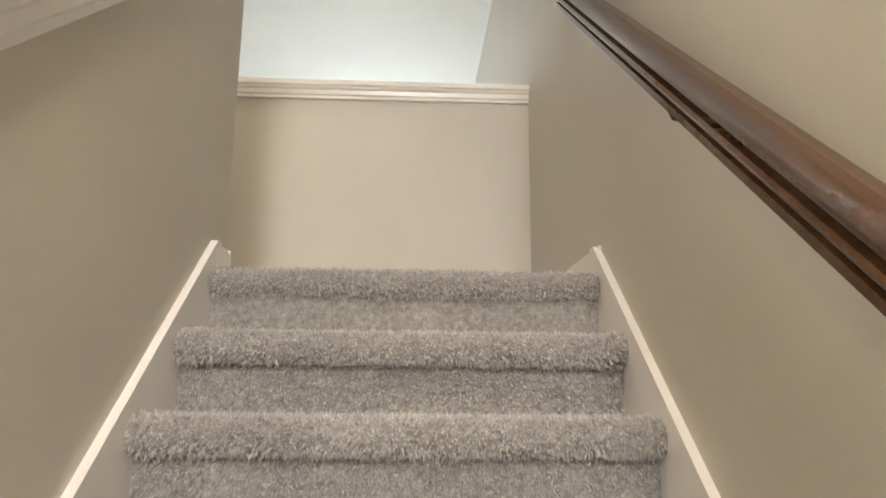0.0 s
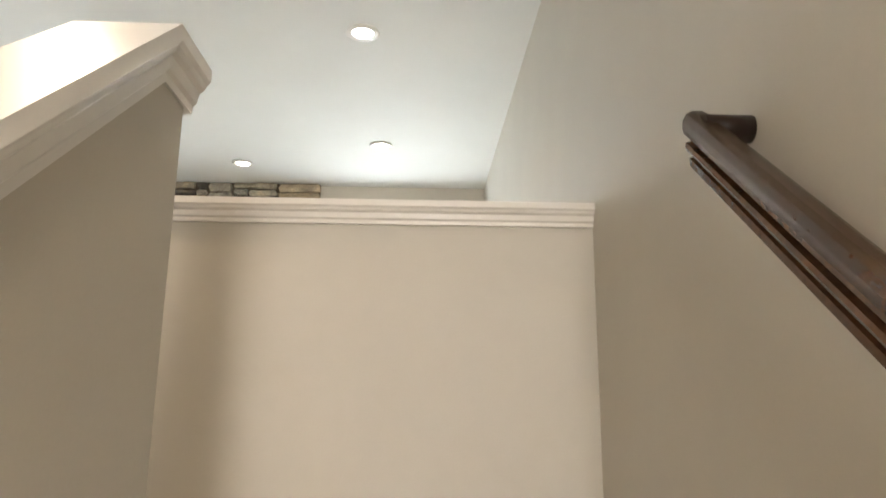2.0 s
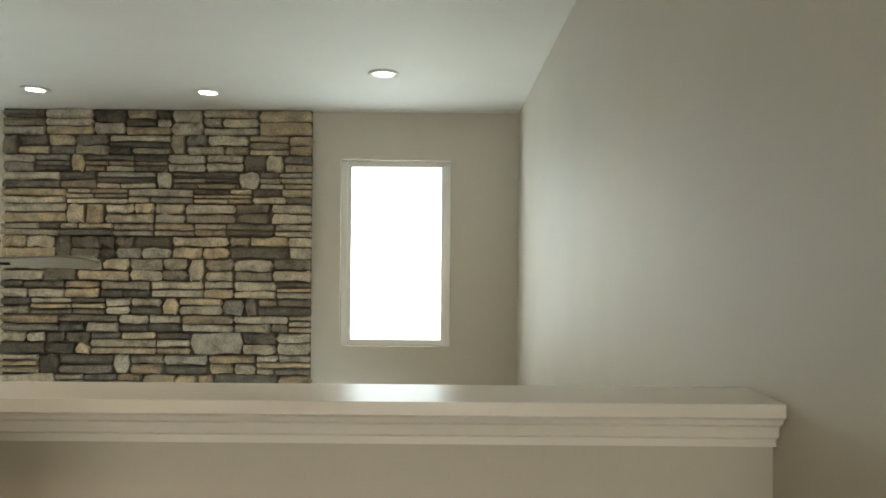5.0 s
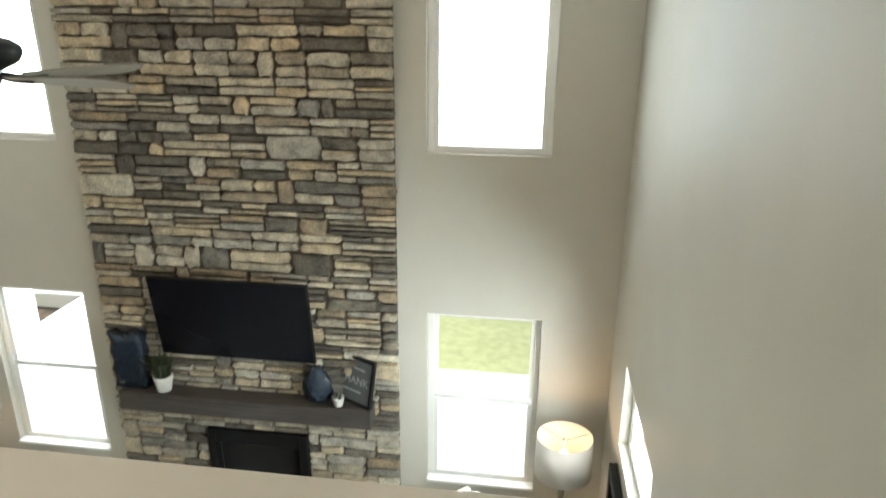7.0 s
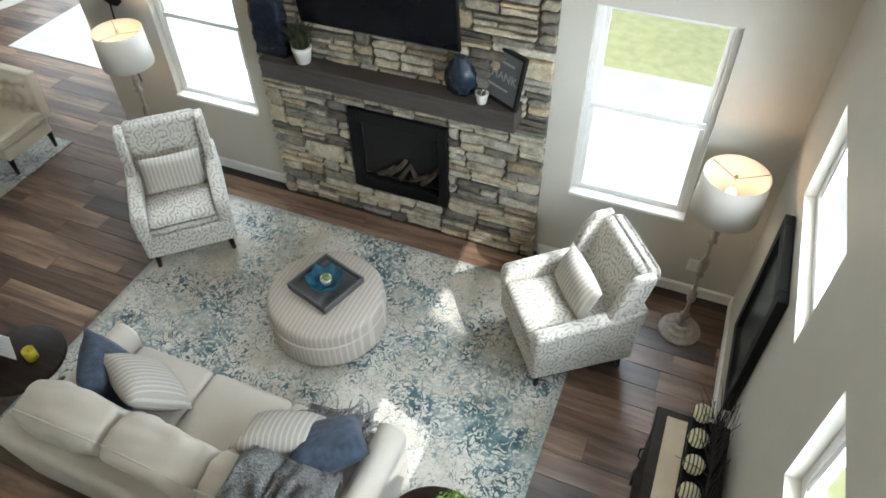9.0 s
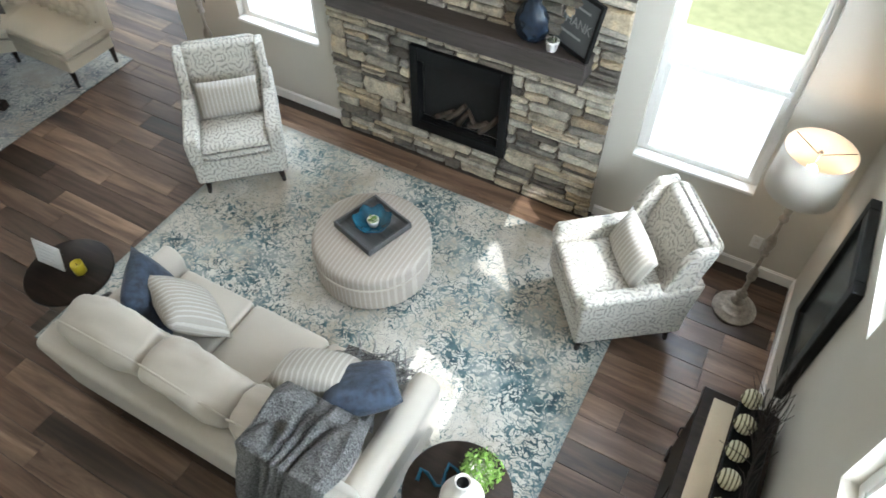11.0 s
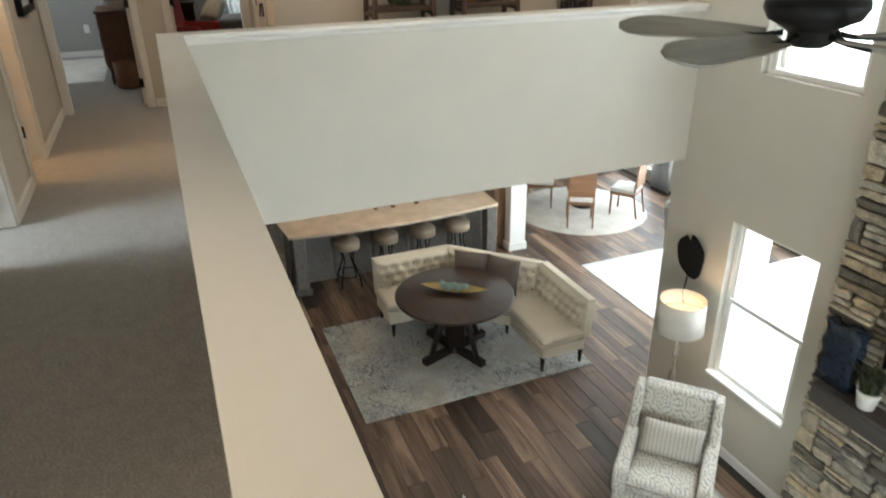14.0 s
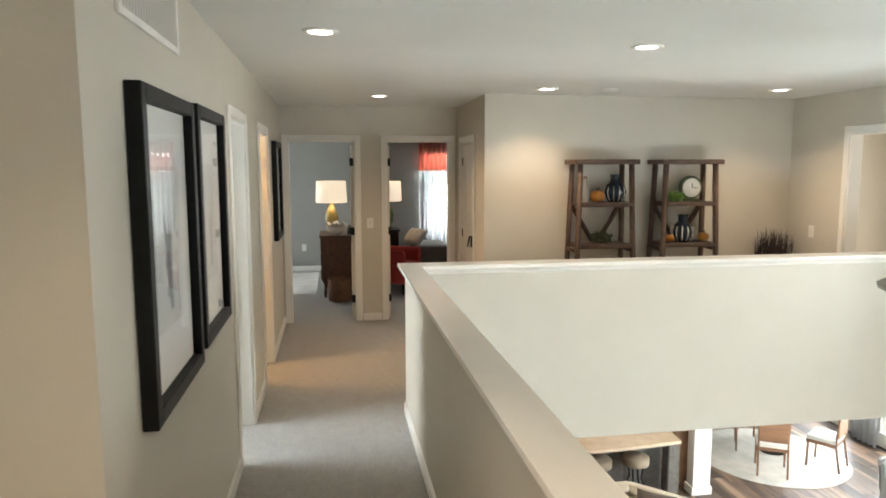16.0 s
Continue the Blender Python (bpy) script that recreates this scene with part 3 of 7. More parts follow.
# rooms behind the hall doors
struct("wall_bedroom", wall_bm("x", -12.97, -12.85, -4.4, YL, 0, C, [(1.02, 1.75, 0.55, 2.1)]), GREYWALL)
struct("wall_bedroom_south", wall_bm("y", -2.42, -2.3, -13.08, XD - 0.12, 0, C, [(-12.2, -10.8, 0.7, 2.0)]), GREYWALL)
struct("wall_bedroom_divider", wall_bm("y", -0.16, -0.06, -12.85, -10.37, 0, C), GREYWALL)
struct("wall_bedroom_north", wall_bm("y", 2.6, 2.72, -13.08, XD - 0.12, 0, C), GREYWALL)
struct("wall_bath_back", wall_bm("y", -3.4, -3.28, XD - 0.12, -2.92, 0, C, [(-5.9, -4.6, 0.9, 2.0)]), WALL)
struct("wall_bath_divider", wall_bm("x", -6.26, -6.18, -3.28, YS - 0.12, 0, C), WALL)
struct("wall_bath_end", wall_bm("x", XD - 0.12, XD - 0.02, -3.28, YS - 0.12, 0, C), WALL)
struct("ceiling_rooms", boxes((-13.2, -9.3, -4.4, 4.4, C, C + 0.1), (-9.3, -5.0, 4.45, 7.0, C, C + 0.1)), CEIL)
struct("wall_room_north", wall_bm("y", 6.9, 7.0, XD - 0.12, -5.71, 0, C, [(-7.6, -6.1, 0.6, 2.1)]), WALL)
struct("wall_room_sides", boxes((XD - 0.12, XD - 0.02, YL + 0.12, 6.9, 0, C), (-5.83, -5.71, YL + 0.15, 6.9, 0, C)), WALL)

# lower storey beyond the great room
struct("wall_kitchen_west", wall_bm("x", -14.2, -14.08, -3.2, 8.4, F, -0.23), WALL)
struct("wall_kitchen_south", wall_bm("y", -3.2, -3.08, -14.08, -5.5, F, -0.23), WALL)
struct("wall_kitchen_east", wall_bm("x", -5.8, -5.5, -3.08, 0, F, -0.23), WALL)
struct("wall_sunroom_north", wall_bm("y", 8.25, 8.4, -14.08, -5.8, F, -0.23, [(-12.6, -10.9, F + 0.25, -0.55), (-10.5, -8.8, F + 0.25, -0.55), (-8.4, -6.4, F + 0.25, -0.55)]), WALL)
struct("pavement", boxes((-5.8, 4.0, 4.27, 7.6, F - 0.26, F - 0.2)), surface("patio_concrete", (0.68, 0.67, 0.65), 0.9, vary=0.1, grain=40))
struct("ground", boxes((-400, 400, -400, 600, F - 0.9, F - 0.25)), surface("lawn", (0.46, 0.48, 0.24), 0.9, vary=0.2, scale=0.4, grain=8, bump=0.4, dist=0.02, vary2=0.2))


# baseboards: runs of skirting along the wall faces
def skirting(name, x0, y0, x1, y1, nx, ny, z=0.0, h=0.085, t=0.014):
    bm = bmesh.new()
    lx, ly = sorted((x0, x1)), sorted((y0, y1))
    if nx:
        box(bm, min(x0, x0 + nx * t), max(x0, x0 + nx * t), *ly, z, z + h - 0.012)
        box(bm, min(x0, x0 + nx * t * 0.55), max(x0, x0 + nx * t * 0.55), *ly, z + h - 0.012, z + h)
    else:
        box(bm, *lx, min(y0, y0 + ny * t), max(y0, y0 + ny * t), z, z + h - 0.012)
        box(bm, *lx, min(y0, y0 + ny * t * 0.55), max(y0, y0 + ny * t * 0.55), z + h - 0.012, z + h)
    return struct(name, bm, TRIM)


skirting("baseboard", -5.79, 0, -0.014, 0, 0, -1)
skirting("baseboard", 0, -1.15, 0, 0, -1, 0)
skirting("baseboard", -4.98, YS, -2.755, YS, 0, 1)
skirting("baseboard", -6.5, YS, -5.8, YS, 0, 1)
skirting("baseboard", XD + 0.014, YS, -7.32, YS, 0, 1)
skirting("baseboard", -2.755, -4.4, -2.755, YS, 1, 0)
skirting("baseboard", XD, -0.17, XD, 0.04, 1, 0)
skirting("baseboard", XL, 0.93, XL, YL, 1, 0)
skirting("baseboard", XL, YL, -6.68, YL, 0, -1)
skirting("baseboard", -5.8, 0.0, -5.8, YL, -1, 0)
skirting("baseboard", -5.79, YN, -3.98, YN, 0, -1, F, 0.1)
skirting("baseboard", -1.56, YN, -0.014, YN, 0, -1, F, 0.1)
skirting("baseboard", 0, 0.065, 0, YN, -1, 0, F, 0.1)
skirting("baseboard", -5.79, 0.065, -0.014, 0.065, 0, 1, F, 0.1)
skirting("baseboard", -5.93, YN + 0.17, -5.93, 8.23, -1, 0, F, 0.1)
skirting("baseboard", -12.85, -2.3, -12.85, 2.6, 1, 0)
skirting("baseboard", -13.06, -2.3, XD - 0.12, -2.3, 0, 1)


# guard caps: a board with a stepped moulding under its edges
def cap_profile(w0, w1, z):
    return [(w0, z), (w0, z - 0.022), (w0 + 0.008, z - 0.028), (w0 + 0.012, z - 0.036), (w0 + 0.022, z - 0.042), (w0 + 0.026, z - 0.06), (w0 + 0.034, z - 0.065), (w0 + 0.034, z - 0.078),
            (w1 - 0.034, z - 0.078), (w1 - 0.034, z - 0.065), (w1 - 0.026, z - 0.06), (w1 - 0.022, z - 0.042), (w1 - 0.012, z - 0.036), (w1 - 0.008, z - 0.028), (w1, z - 0.022), (w1, z)]


ZC = 1.085
bm = prism(bmesh.new(), cap_profile(-0.05, 0.102, ZC), XW - 0.16, -0.002)
struct("trim_guard_cap", moved(bm, Matrix(((0, 1, 0, 0), (1, 0, 0, 0), (0, 0, 1, 0), (0, 0, 0, 1)))), CAPP, "painted cap with stepped moulding on the hall guard")
bm = prism(bmesh.new(), cap_profile(XW - 0.16, XW + 0.03, ZC), 0.102, YN - 0.002)
struct("trim_loft_cap", bm, CAPP, "painted cap with stepped moulding on the loft guard")

# stairs
RISE, RUN, Y0 = 0.18567, 0.2225, -1.165
STEPS = []
for k in range(15):
    top = -k * RISE
    y = Y0 - k * RUN
    bm = bmesh.new()
    prof = [(y + RUN + 0.02 if k else y + 0.1, top), (y, top)]
    for a in range(1, 8):
        an = math.pi * a / 8
        prof.append((y - 0.034 * math.sin(an), top - 0.036 + 0.036 * math.cos(an)))
    prof += [(y, top - 0.072), (y + 0.016, top - 0.075), (y + 0.016, top - RISE - 0.02), (y + RUN + 0.02 if k else y + 0.1, top - RISE - 0.02)]
    prism(bm, prof, -1.07, -0.02)
    st = struct("stair", moved(bm, Matrix(((0, 1, 0, 0), (1, 0, 0, 0), (0, 0, 1, 0), (0, 0, 0, 1)))), CARPET, "carpeted stair with rounded nosing")
    STEPS.append(st)


def carpet_pile(k, count, seed):
    """Short standing yarns over one step's nosing, riser and tread."""
    rng = np.random.default_rng(seed)
    top, y = -k * RISE, Y0 - k * RUN
    x = rng.uniform(-1.068, -0.022, count)
    t = rng.uniform(0, 1, count)
    an = np.pi * np.clip((t - 0.25) / 0.4, 0, 1)
    tread, riser = t < 0.25, t > 0.65
    py = np.where(tread, y + 0.08 * (0.25 - t) / 0.25, np.where(riser, y + 0.016, y - 0.034 * np.sin(an)))
    pz = np.where(tread, top, np.where(riser, top - 0.076 - (RISE - 0.076) * (t - 0.65) / 0.35, top - 0.036 + 0.036 * np.cos(an)))
    ny = np.where(tread, 0.0, np.where(riser, -1.0, -np.sin(an)))
    nz = np.where(tread, 1.0, np.where(riser, 0.0, np.cos(an)))
    ln = rng.uniform(0.004, 0.0085, count)
    base = np.stack([x, py, pz], 1)
    tip = base + np.stack([rng.normal(0, 0.45, count), ny + rng.normal(0, 0.35, count), nz + rng.normal(-0.15, 0.35, count)], 1) * ln[:, None]
    an2 = rng.uniform(0, np.pi, count)
    side = np.stack([np.cos(an2), nz * np.sin(an2), -ny * np.sin(an2)], 1) * 0.0016
    vs = np.concatenate([base - side, base + side, tip + side * 0.7, tip - side * 0.7], 0)
    ids = np.arange(count)
    fs = np.stack([ids, ids + count, ids + 2 * count, ids + 3 * count], 1)
    me = bpy.data.meshes.new("carpet_pile")
    me.from_pydata(vs.tolist(), [], fs.tolist())
    me.materials.append(YARN)
    return me


for k in range(5):
    cp = new("carpet_pile", carpet_pile(k, 15000, 300 + k))
    cp.parent = STEPS[k]
    tagged(cp, kind="stuff")


def skirt(x0, x1, name):
    bm = bmesh.new()
    s = RISE / RUN
    yb = -4.35
    pts = [(-1.135, 0.085), (-1.1, 0.085), (-1.1, -0.15), (yb, -0.15 + (yb + 1.1) * s - 0.1), (yb, 0.085 + (yb + 1.135) * s)]
    prism(bm, pts, x0, x1)
    return struct(name, moved(bm, Matrix(((0, 1, 0, 0), (1, 0, 0, 0), (0, 0, 1, 0), (0, 0, 0, 1)))), TRIM)


skirt(-0.02, 0.0, "trim_stair_skirt")
skirt(-1.09, -1.07, "trim_stair_skirt_west")

# knee wall on the open side of the stairs: sloped, then level at its head, with its cap
SWAP = Matrix(((0, 1, 0, 0), (1, 0, 0, 0), (0, 0, 1, 0), (0, 0, 0, 1)))
s = RISE / RUN
YK, YB, ZK = -0.985, -1.137, 1.097
bm = bmesh.new()
prism(bm, [(YK, -0.2), (YK, ZK - 0.06), (YB, ZK - 0.06), (-4.4, ZK - 0.06 + (-4.4 - YB) * s), (-4.4, -0.2 + (-4.4 - YK) * s)], -1.205, -1.09)
struct("wall_knee", moved(bm, SWAP), WALL)
skirting("baseboard", -1.09, -1.12, -1.09, YK, 1, 0)
skirting("baseboard", -1.205, YK, -1.076, YK, 0, 1)
for nm, bm in (("trim_knee_cap", bmesh.new()),):
    prof = [(x, dz * 1.28) for x, dz in cap_profile(-1.25, -1.05, 0)]
    tilt = math.atan(s)
    rings = []
    for y, z, lean, deep in ((-4.4, ZK + (-4.4 - YB) * s, 0.0, 1 / math.cos(tilt)), (YB, ZK, math.tan(tilt / 2), 1.0), (YK + 0.036, ZK, 0.0, 1.0)):
        rings.append([bm.verts.new((x, y - dz * lean, z + dz * deep)) for x, dz in prof])
    n = len(prof)
    for a, b in zip(rings, rings[1:]):
        for i in range(n):
            bm.faces.new((a[i], a[(i + 1) % n], b[(i + 1) % n], b[i]))
    bm.faces.new(rings[0])
    bm.faces.new(rings[-1])
    bmesh.ops.recalc_face_normals(bm, faces=bm.faces)
    struct(nm, bm, TRIM, "white cap with stepped moulding on the stair guard")

# ---- windows ----
def window(name, axis, c, a, b, z0, z1, deep, label, rail=True, side=1):
    """A white sash window in a wall opening; side: the way outwards along the axis."""
    root = thing(name, Matrix.Identity(4), label, "window")
    root["kind"] = "structure"

    def put(pn, u0, u1, w0, w1, d0, d1, material, parent=root, bev=0.004):
        lo, hi = sorted((c + side * d0, c + side * d1))
        bm = boxes((lo, hi, u0, u1, w0, w1) if axis == "x" else (u0, u1, lo, hi, w0, w1), bevel=bev)
        return part(pn, bm, material, parent)

    e = 0.045
    fr = put("window_frame", a, a + e, z0, z1, 0.06, 0.12, TRIM)
    put("window_frame", b - e, b, z0, z1, 0.06, 0.12, TRIM)
    put("window_frame", a + e, b - e, z0, z0 + e, 0.06, 0.12, TRIM)
    put("window_frame", a + e, b - e, z1 - e, z1, 0.06, 0.12, TRIM)
    if rail:
        put("window_sill", a - 0.0, b + 0.0, z0 - 0.022, z0 + 0.004, -0.03, 0.06, TRIM)
    mid = (z0 + z1) / 2
    if rail:
        put("meeting_rail", a + e, b - e, mid - 0.02, mid + 0.02, 0.065, 0.1, TRIM)
    for lo_, hi_, d in ((z0 + e, mid - 0.02, 0.075), (mid + 0.02, z1 - e, 0.095)) if rail else ((z0 + e, z1 - e, 0.085),):
        put("sash", a + e, a + e + 0.03, lo_, hi_, d - 0.015, d + 0.012, TRIM, bev=0)
        put("sash", b - e - 0.03, b - e, lo_, hi_, d - 0.015, d + 0.012, TRIM, bev=0)
        g = put("pane", a + e + 0.03, b - e - 0.03, lo_, hi_, d, d + 0.004, GLASS, bev=0)
        g.visible_shadow = False
    return root


for a, b in NX:
    window("window_1", "y", YN, a, b, *WU, R, "tall white fixed window high in the wall", rail=False)
    window("window_2", "y", YN, a, b, *WLO, R, "white double-hung window beside the stone chimney")
    window_light("window_light", (a + b) / 2, YN + 0.17, sum(WU) / 2 + 0.02, b - a, (WU[1] - WU[0]) * 1.12, 0, WINDOW_POWER * 0.5, tilt=84)
    window_light("window_light", (a + b) / 2, YN + 0.62, WLO[1] + 0.45, b - a, 1.1, 0, WINDOW_POWER * 1.9, tilt=42)
for a, b in EY:
    window("window_3", "x", 0, a, b, *WE, R, "wide low white window in the side wall", rail=False)
    window_light("window_light", 0.3, (a + b) / 2, sum(WE) / 2, b - a, WE[1] - WE[0], -90, WINDOW_POWER * 1.35)
for a, b in ((-12.6, -10.9), (-10.5, -8.8), (-8.4, -6.4)):
    window("window_4", "y", 8.25, a, b, F + 0.25, -0.55, R, "large white sunroom window")
    window_light("window_light", (a + b) / 2, 8.42, -1.55, b - a, 1.9, 0, WINDOW_POWER * 2.0)
window_light("window_light", -5.6, 6.1, -1.1, 1.2, 1.1, -90, WINDOW_POWER * 2.4)
window("window_10", "x", -5.93, 5.5, 6.7, -1.72, -0.6, R, "white sunroom side window in white siding", side=1)
window("window_5", "x", -12.85, 1.02, 1.75, 0.55, 2.1, R, "white bedroom window behind curtains", side=-1)
window_light("window_light", -13.02, 1.38, 1.3, 0.7, 1.5, 90, WINDOW_POWER * 1.2)
# unseen window assumed behind the stair foot, added with its lamp to light the stairs
window("window_7", "y", -6.0, -1.0, -0.1, 0.2, 2.0, R, "unseen tall white window added to light the stairs", side=-1)
window_light("window_light", -0.55, -6.15, 1.1, 0.9, 1.8, 180, WINDOW_POWER * 1.5, color=(1.0, 0.93, 0.84), tilt=75)
window("window_8", "y", -2.3, -12.2, -10.8, 0.7, 2.0, R, "white bedroom side window", side=-1)
window_light("window_light", -11.5, -2.45, 1.35, 1.4, 1.3, 180, WINDOW_POWER * 0.4)
window("window_9", "y", 6.9, -7.6, -6.1, 0.6, 2.1, R, "white window in the room off the loft")
window_light("window_light", -6.85, 7.05, 1.35, 1.5, 1.5, 0, WINDOW_POWER * 1.0, color=(1.0, 0.9, 0.78))
window("window_6", "y", -3.28, -5.9, -4.6, 0.9, 2.0, R, "white bathroom window", side=-1)
window_light("window_light", -5.25, -3.45, 1.45, 1.2, 1.1, 180, WINDOW_POWER * 1.6)

# recessed ceiling lights
# the last three, over passage and stairs, are unseen and added to brighten the stairwell
CANS = [(-0.95, 1.22), (-0.945, 2.98), (-2.19, 3.48), (-3.34, 3.43), (-4.6, 2.95), (-4.78, 1.28), (-4.61, -0.535), (-7.67, -0.04), (-6.89, 1.37), (-6.68, 3.45), (-1.9, -0.6), (-2.0, -2.9), (-0.55, -2.9), (-0.55, -4.6)]
for x, y, zc in [(a, b, C) for a, b in CANS] + [(-9.3, 1.5, -0.235), (-9.3, 3.2, -0.235), (-7.3, 2.4, -0.235)]:
    root = thing("recessed_light", pose(x, y, zc), "round white recessed ceiling light, switched on", "ceiling light", "recessed ceiling lights")
    part("trim_ring", moved(lathe([(0.062, 0.0), (0.092, 0.0), (0.095, -0.006), (0.088, -0.012), (0.064, -0.01)], 28, cap=False), Matrix.Identity(4)), TRIM, root)
    part("lens", lathe([(0.064, -0.004), (0.06, -0.008), (0.001, -0.009)], 24, cap=False), GLOW, root, "glowing frosted lens")
    spot("recessed_lamp", x, y, zc - 0.03, 26.0 if zc < 0 else 42.0 if x == -1.9 else 85.0 if (x, y) == (-2.0, -2.9) else 46.0 if x < -6 else 13.0 if y < 0.1 and x < -3 else 15.0 if y > 3 else 27.0 if y > 1 else 40.0, (1.0, 0.78, 0.56) if x == -1.9 else (1.0, 0.72, 0.46) if x < -6 or y > 3 else (1.0, 0.78, 0.55))

# ---- fireplace ----
CX0, CX1, CY = -3.965, -1.575, 4.065
FB = (-3.19, -2.34, -2.475, -1.69)
chim = struct("wall_chimney", boxes((CX0 + 0.02, FB[0], CY, YN, F, C), (FB[1], CX1 - 0.02, CY, YN, F, C), (FB[0], FB[1], CY, YN, F, FB[2]), (FB[0], FB[1], CY, YN, FB[3], C)), MORTAR, "chimney breast of mixed grey and tan stacked stone")
MANTEL = (-3.81, -1.77, 3.865, -1.465, -1.305)
TVB = (-3.455, -2.215, -1.0, -0.312)


def stone_bm(bm, x0, x1, z0, z1, y, rs):
    """One stacked stone with a rough, chamfered face."""
    g = 0.006
    x0, x1, z0, z1 = x0 + g, x1 - g, z0 + g, z1 - g
    out = rs.uniform(0.018, 0.042)
    j = lambda s: rs.uniform(-s, s)
    c = min(0.009, (z1 - z0) * 0.16)
    k = min(0.016, (z1 - z0) * 0.16)
    nx = 3
    ring = [(x0 + (x1 - x0) * i / nx, z0) for i in range(nx)] + [(x1, z0)] + [(x1, (z0 + z1) / 2)] + [(x1 - (x1 - x0) * i / nx, z1) for i in range(nx + 1)] + [(x0, (z0 + z1) / 2)]
    mx, mz = (x0 + x1) / 2, (z0 + z1) / 2
    rd = min(0.014, (z1 - z0) * 0.2)
    ring = [(x + (rd if x == x0 else -rd if x == x1 else 0) * (z in (z0, z1)) * rs.uniform(0.4, 1.6) + j(k * 0.7), z + j(k * 0.7)) for x, z in ring]
    back = [bm.verts.new((x, y + 0.004, z)) for x, z in ring]
    mid = [bm.verts.new((x, y - out * 0.72 + j(0.003), z)) for x, z in ring]
    front = [bm.verts.new((mx + (x - mx) * (1 - c / max(0.02, (x1 - x0) / 2)), y - out + j(0.006), mz + (z - mz) * (1 - c / max(0.02, (z1 - z0) / 2)))) for x, z in ring]
    n = len(ring)
    for a, b in ((back, mid), (mid, front)):
        for i in range(n):
            bm.faces.new((a[i], a[(i + 1) % n], b[(i + 1) % n], b[i]))
    cen = bm.verts.new((mx, y - out - 0.004 + j(0.006), mz))
    for i in range(n):
        bm.faces.new((front[i], front[(i + 1) % n], cen))


# ---- living room things ----
rug = single("area_rug", boxes((-4.52, -1.0, 1.1, 3.77, F, F + 0.012), bevel=0.004), RUG, "large cream area rug with worn teal scroll pattern", "rug")


def legs4(root, sx, sy, h, r0, r1, material, splay=0.0, z=0.0, square=False):
    for ix in (-1, 1):
        for iy in (-1, 1):
            bm = bmesh.new()
            tube(bm, [(ix * (sx + splay), iy * (sy + splay), z), (ix * sx, iy * sy, z + h)], r0, r1, 4 if square else 10)
            part("leg", bm, material, root)


def armchair(m, label):
    """A high-backed wing chair; its front is +y."""
    root = thing("wing_armchair", m, label, "armchair", "patterned wing armchairs")
    part("seat_frame", moved(softbox(0.72, 0.74, 0.22, 0.03), pose(0, 0.0, 0.14)), DAMASK, root)
    part("seat_cushion", moved(softbox(0.54, 0.62, 0.15, 0.05, puff=0.025), pose(0, 0.07, 0.345)), DAMASK, root)
    part("backrest", moved(softbox(0.6, 0.17, 0.61, 0.06), pose(0, -0.26, 0.36, 14, 0, 0)), DAMASK, root)
    for s in (-1, 1):
        bm = bmesh.new()
        prism(bm, [(-0.36, 0.34), (0.37, 0.34), (0.385, 0.52), (0.36, 0.58), (0.1, 0.6), (-0.2, 0.62), (-0.4, 0.66)], -0.055, 0.055)
        bmesh.ops.bevel(bm, geom=list(bm.edges), offset=0.025, segments=3, affect="EDGES", profile=0.5)
        part("armrest", moved(bm, pose(s * 0.315, 0, 0) @ Matrix(((0, 1, 0, 0), (1, 0, 0, 0), (0, 0, 1, 0), (0, 0, 0, 1)))), DAMASK, root)
        bm = bmesh.new()
        prism(bm, [(-0.33, 0.58), (-0.12, 0.58), (-0.16, 0.7), (-0.2, 0.85), (-0.27, 0.945), (-0.4, 0.955)], -0.035, 0.035)
        bmesh.ops.bevel(bm, geom=list(bm.edges), offset=0.018, segments=3, affect="EDGES", profile=0.5)
        part("wing", moved(bm, pose(s * 0.315, 0, 0) @ Matrix(((0, 1, 0, 0), (1, 0, 0, 0), (0, 0, 1, 0), (0, 0, 0, 1)))), DAMASK, root)
    legs4(root, 0.29, 0.3, 0.15, 0.016, 0.028, DARKWOOD, 0.015)
    return root


def on(m, x, y, z, rx=0, ry=0, rz=0):
    return m @ pose(x, y, z, rx, ry, rz)


CH1 = pose(-4.4, 3.22, F + 0.012, 0, 0, -137)
CH2 = pose(-1.12, 3.28, F + 0.012, 0, 0, 127)
armchair(CH1, "cream wing armchair with grey medallion fabric near the window")
armchair(CH2, "cream wing armchair with grey medallion fabric, turned to the sofa")
for m in (CH1, CH2):
    single("lumbar_pillow", cushion(0.5, 0.3, 0.15, seed=3), STRIPE, "grey and cream striped lumbar pillow on the armchair", "pillow", on(m, 0, -0.04, 0.645, 112, 0, 0), "lumbar pillows")

# ottoman and tray
ot = thing("round_ottoman", pose(-2.77, 2.76, F + 0.012), "round tan striped fabric ottoman on dark feet", "ottoman")
part("body", lathe([(0.39, 0.06), (0.415, 0.07), (0.425, 0.1), (0.425, 0.27), (0.418, 0.285), (0.425, 0.3), (0.425, 0.375), (0.415, 0.4), (0.39, 0.415), (0.25, 0.425), (0.001, 0.43)], 48), OTTO, ot)
part("welt", lathe([(0.424, 0.282), (0.432, 0.286), (0.432, 0.292), (0.424, 0.296)], 48, cap=False), LINEN, ot, "cream piped seam")
for k in range(4):
    a = math.pi / 4 + k * math.pi / 2
    part("foot", moved(lathe([(0.022, 0), (0.034, 0.06)], 10), pose(0.3 * math.cos(a), 0.3 * math.sin(a), 0)), DARKWOOD, ot)
TR = pose(-2.777, 2.8, F + 0.443, 0, 0, -17)
tr = thing("serving_tray", TR, "square weathered grey wooden tray on the ottoman", "tray")
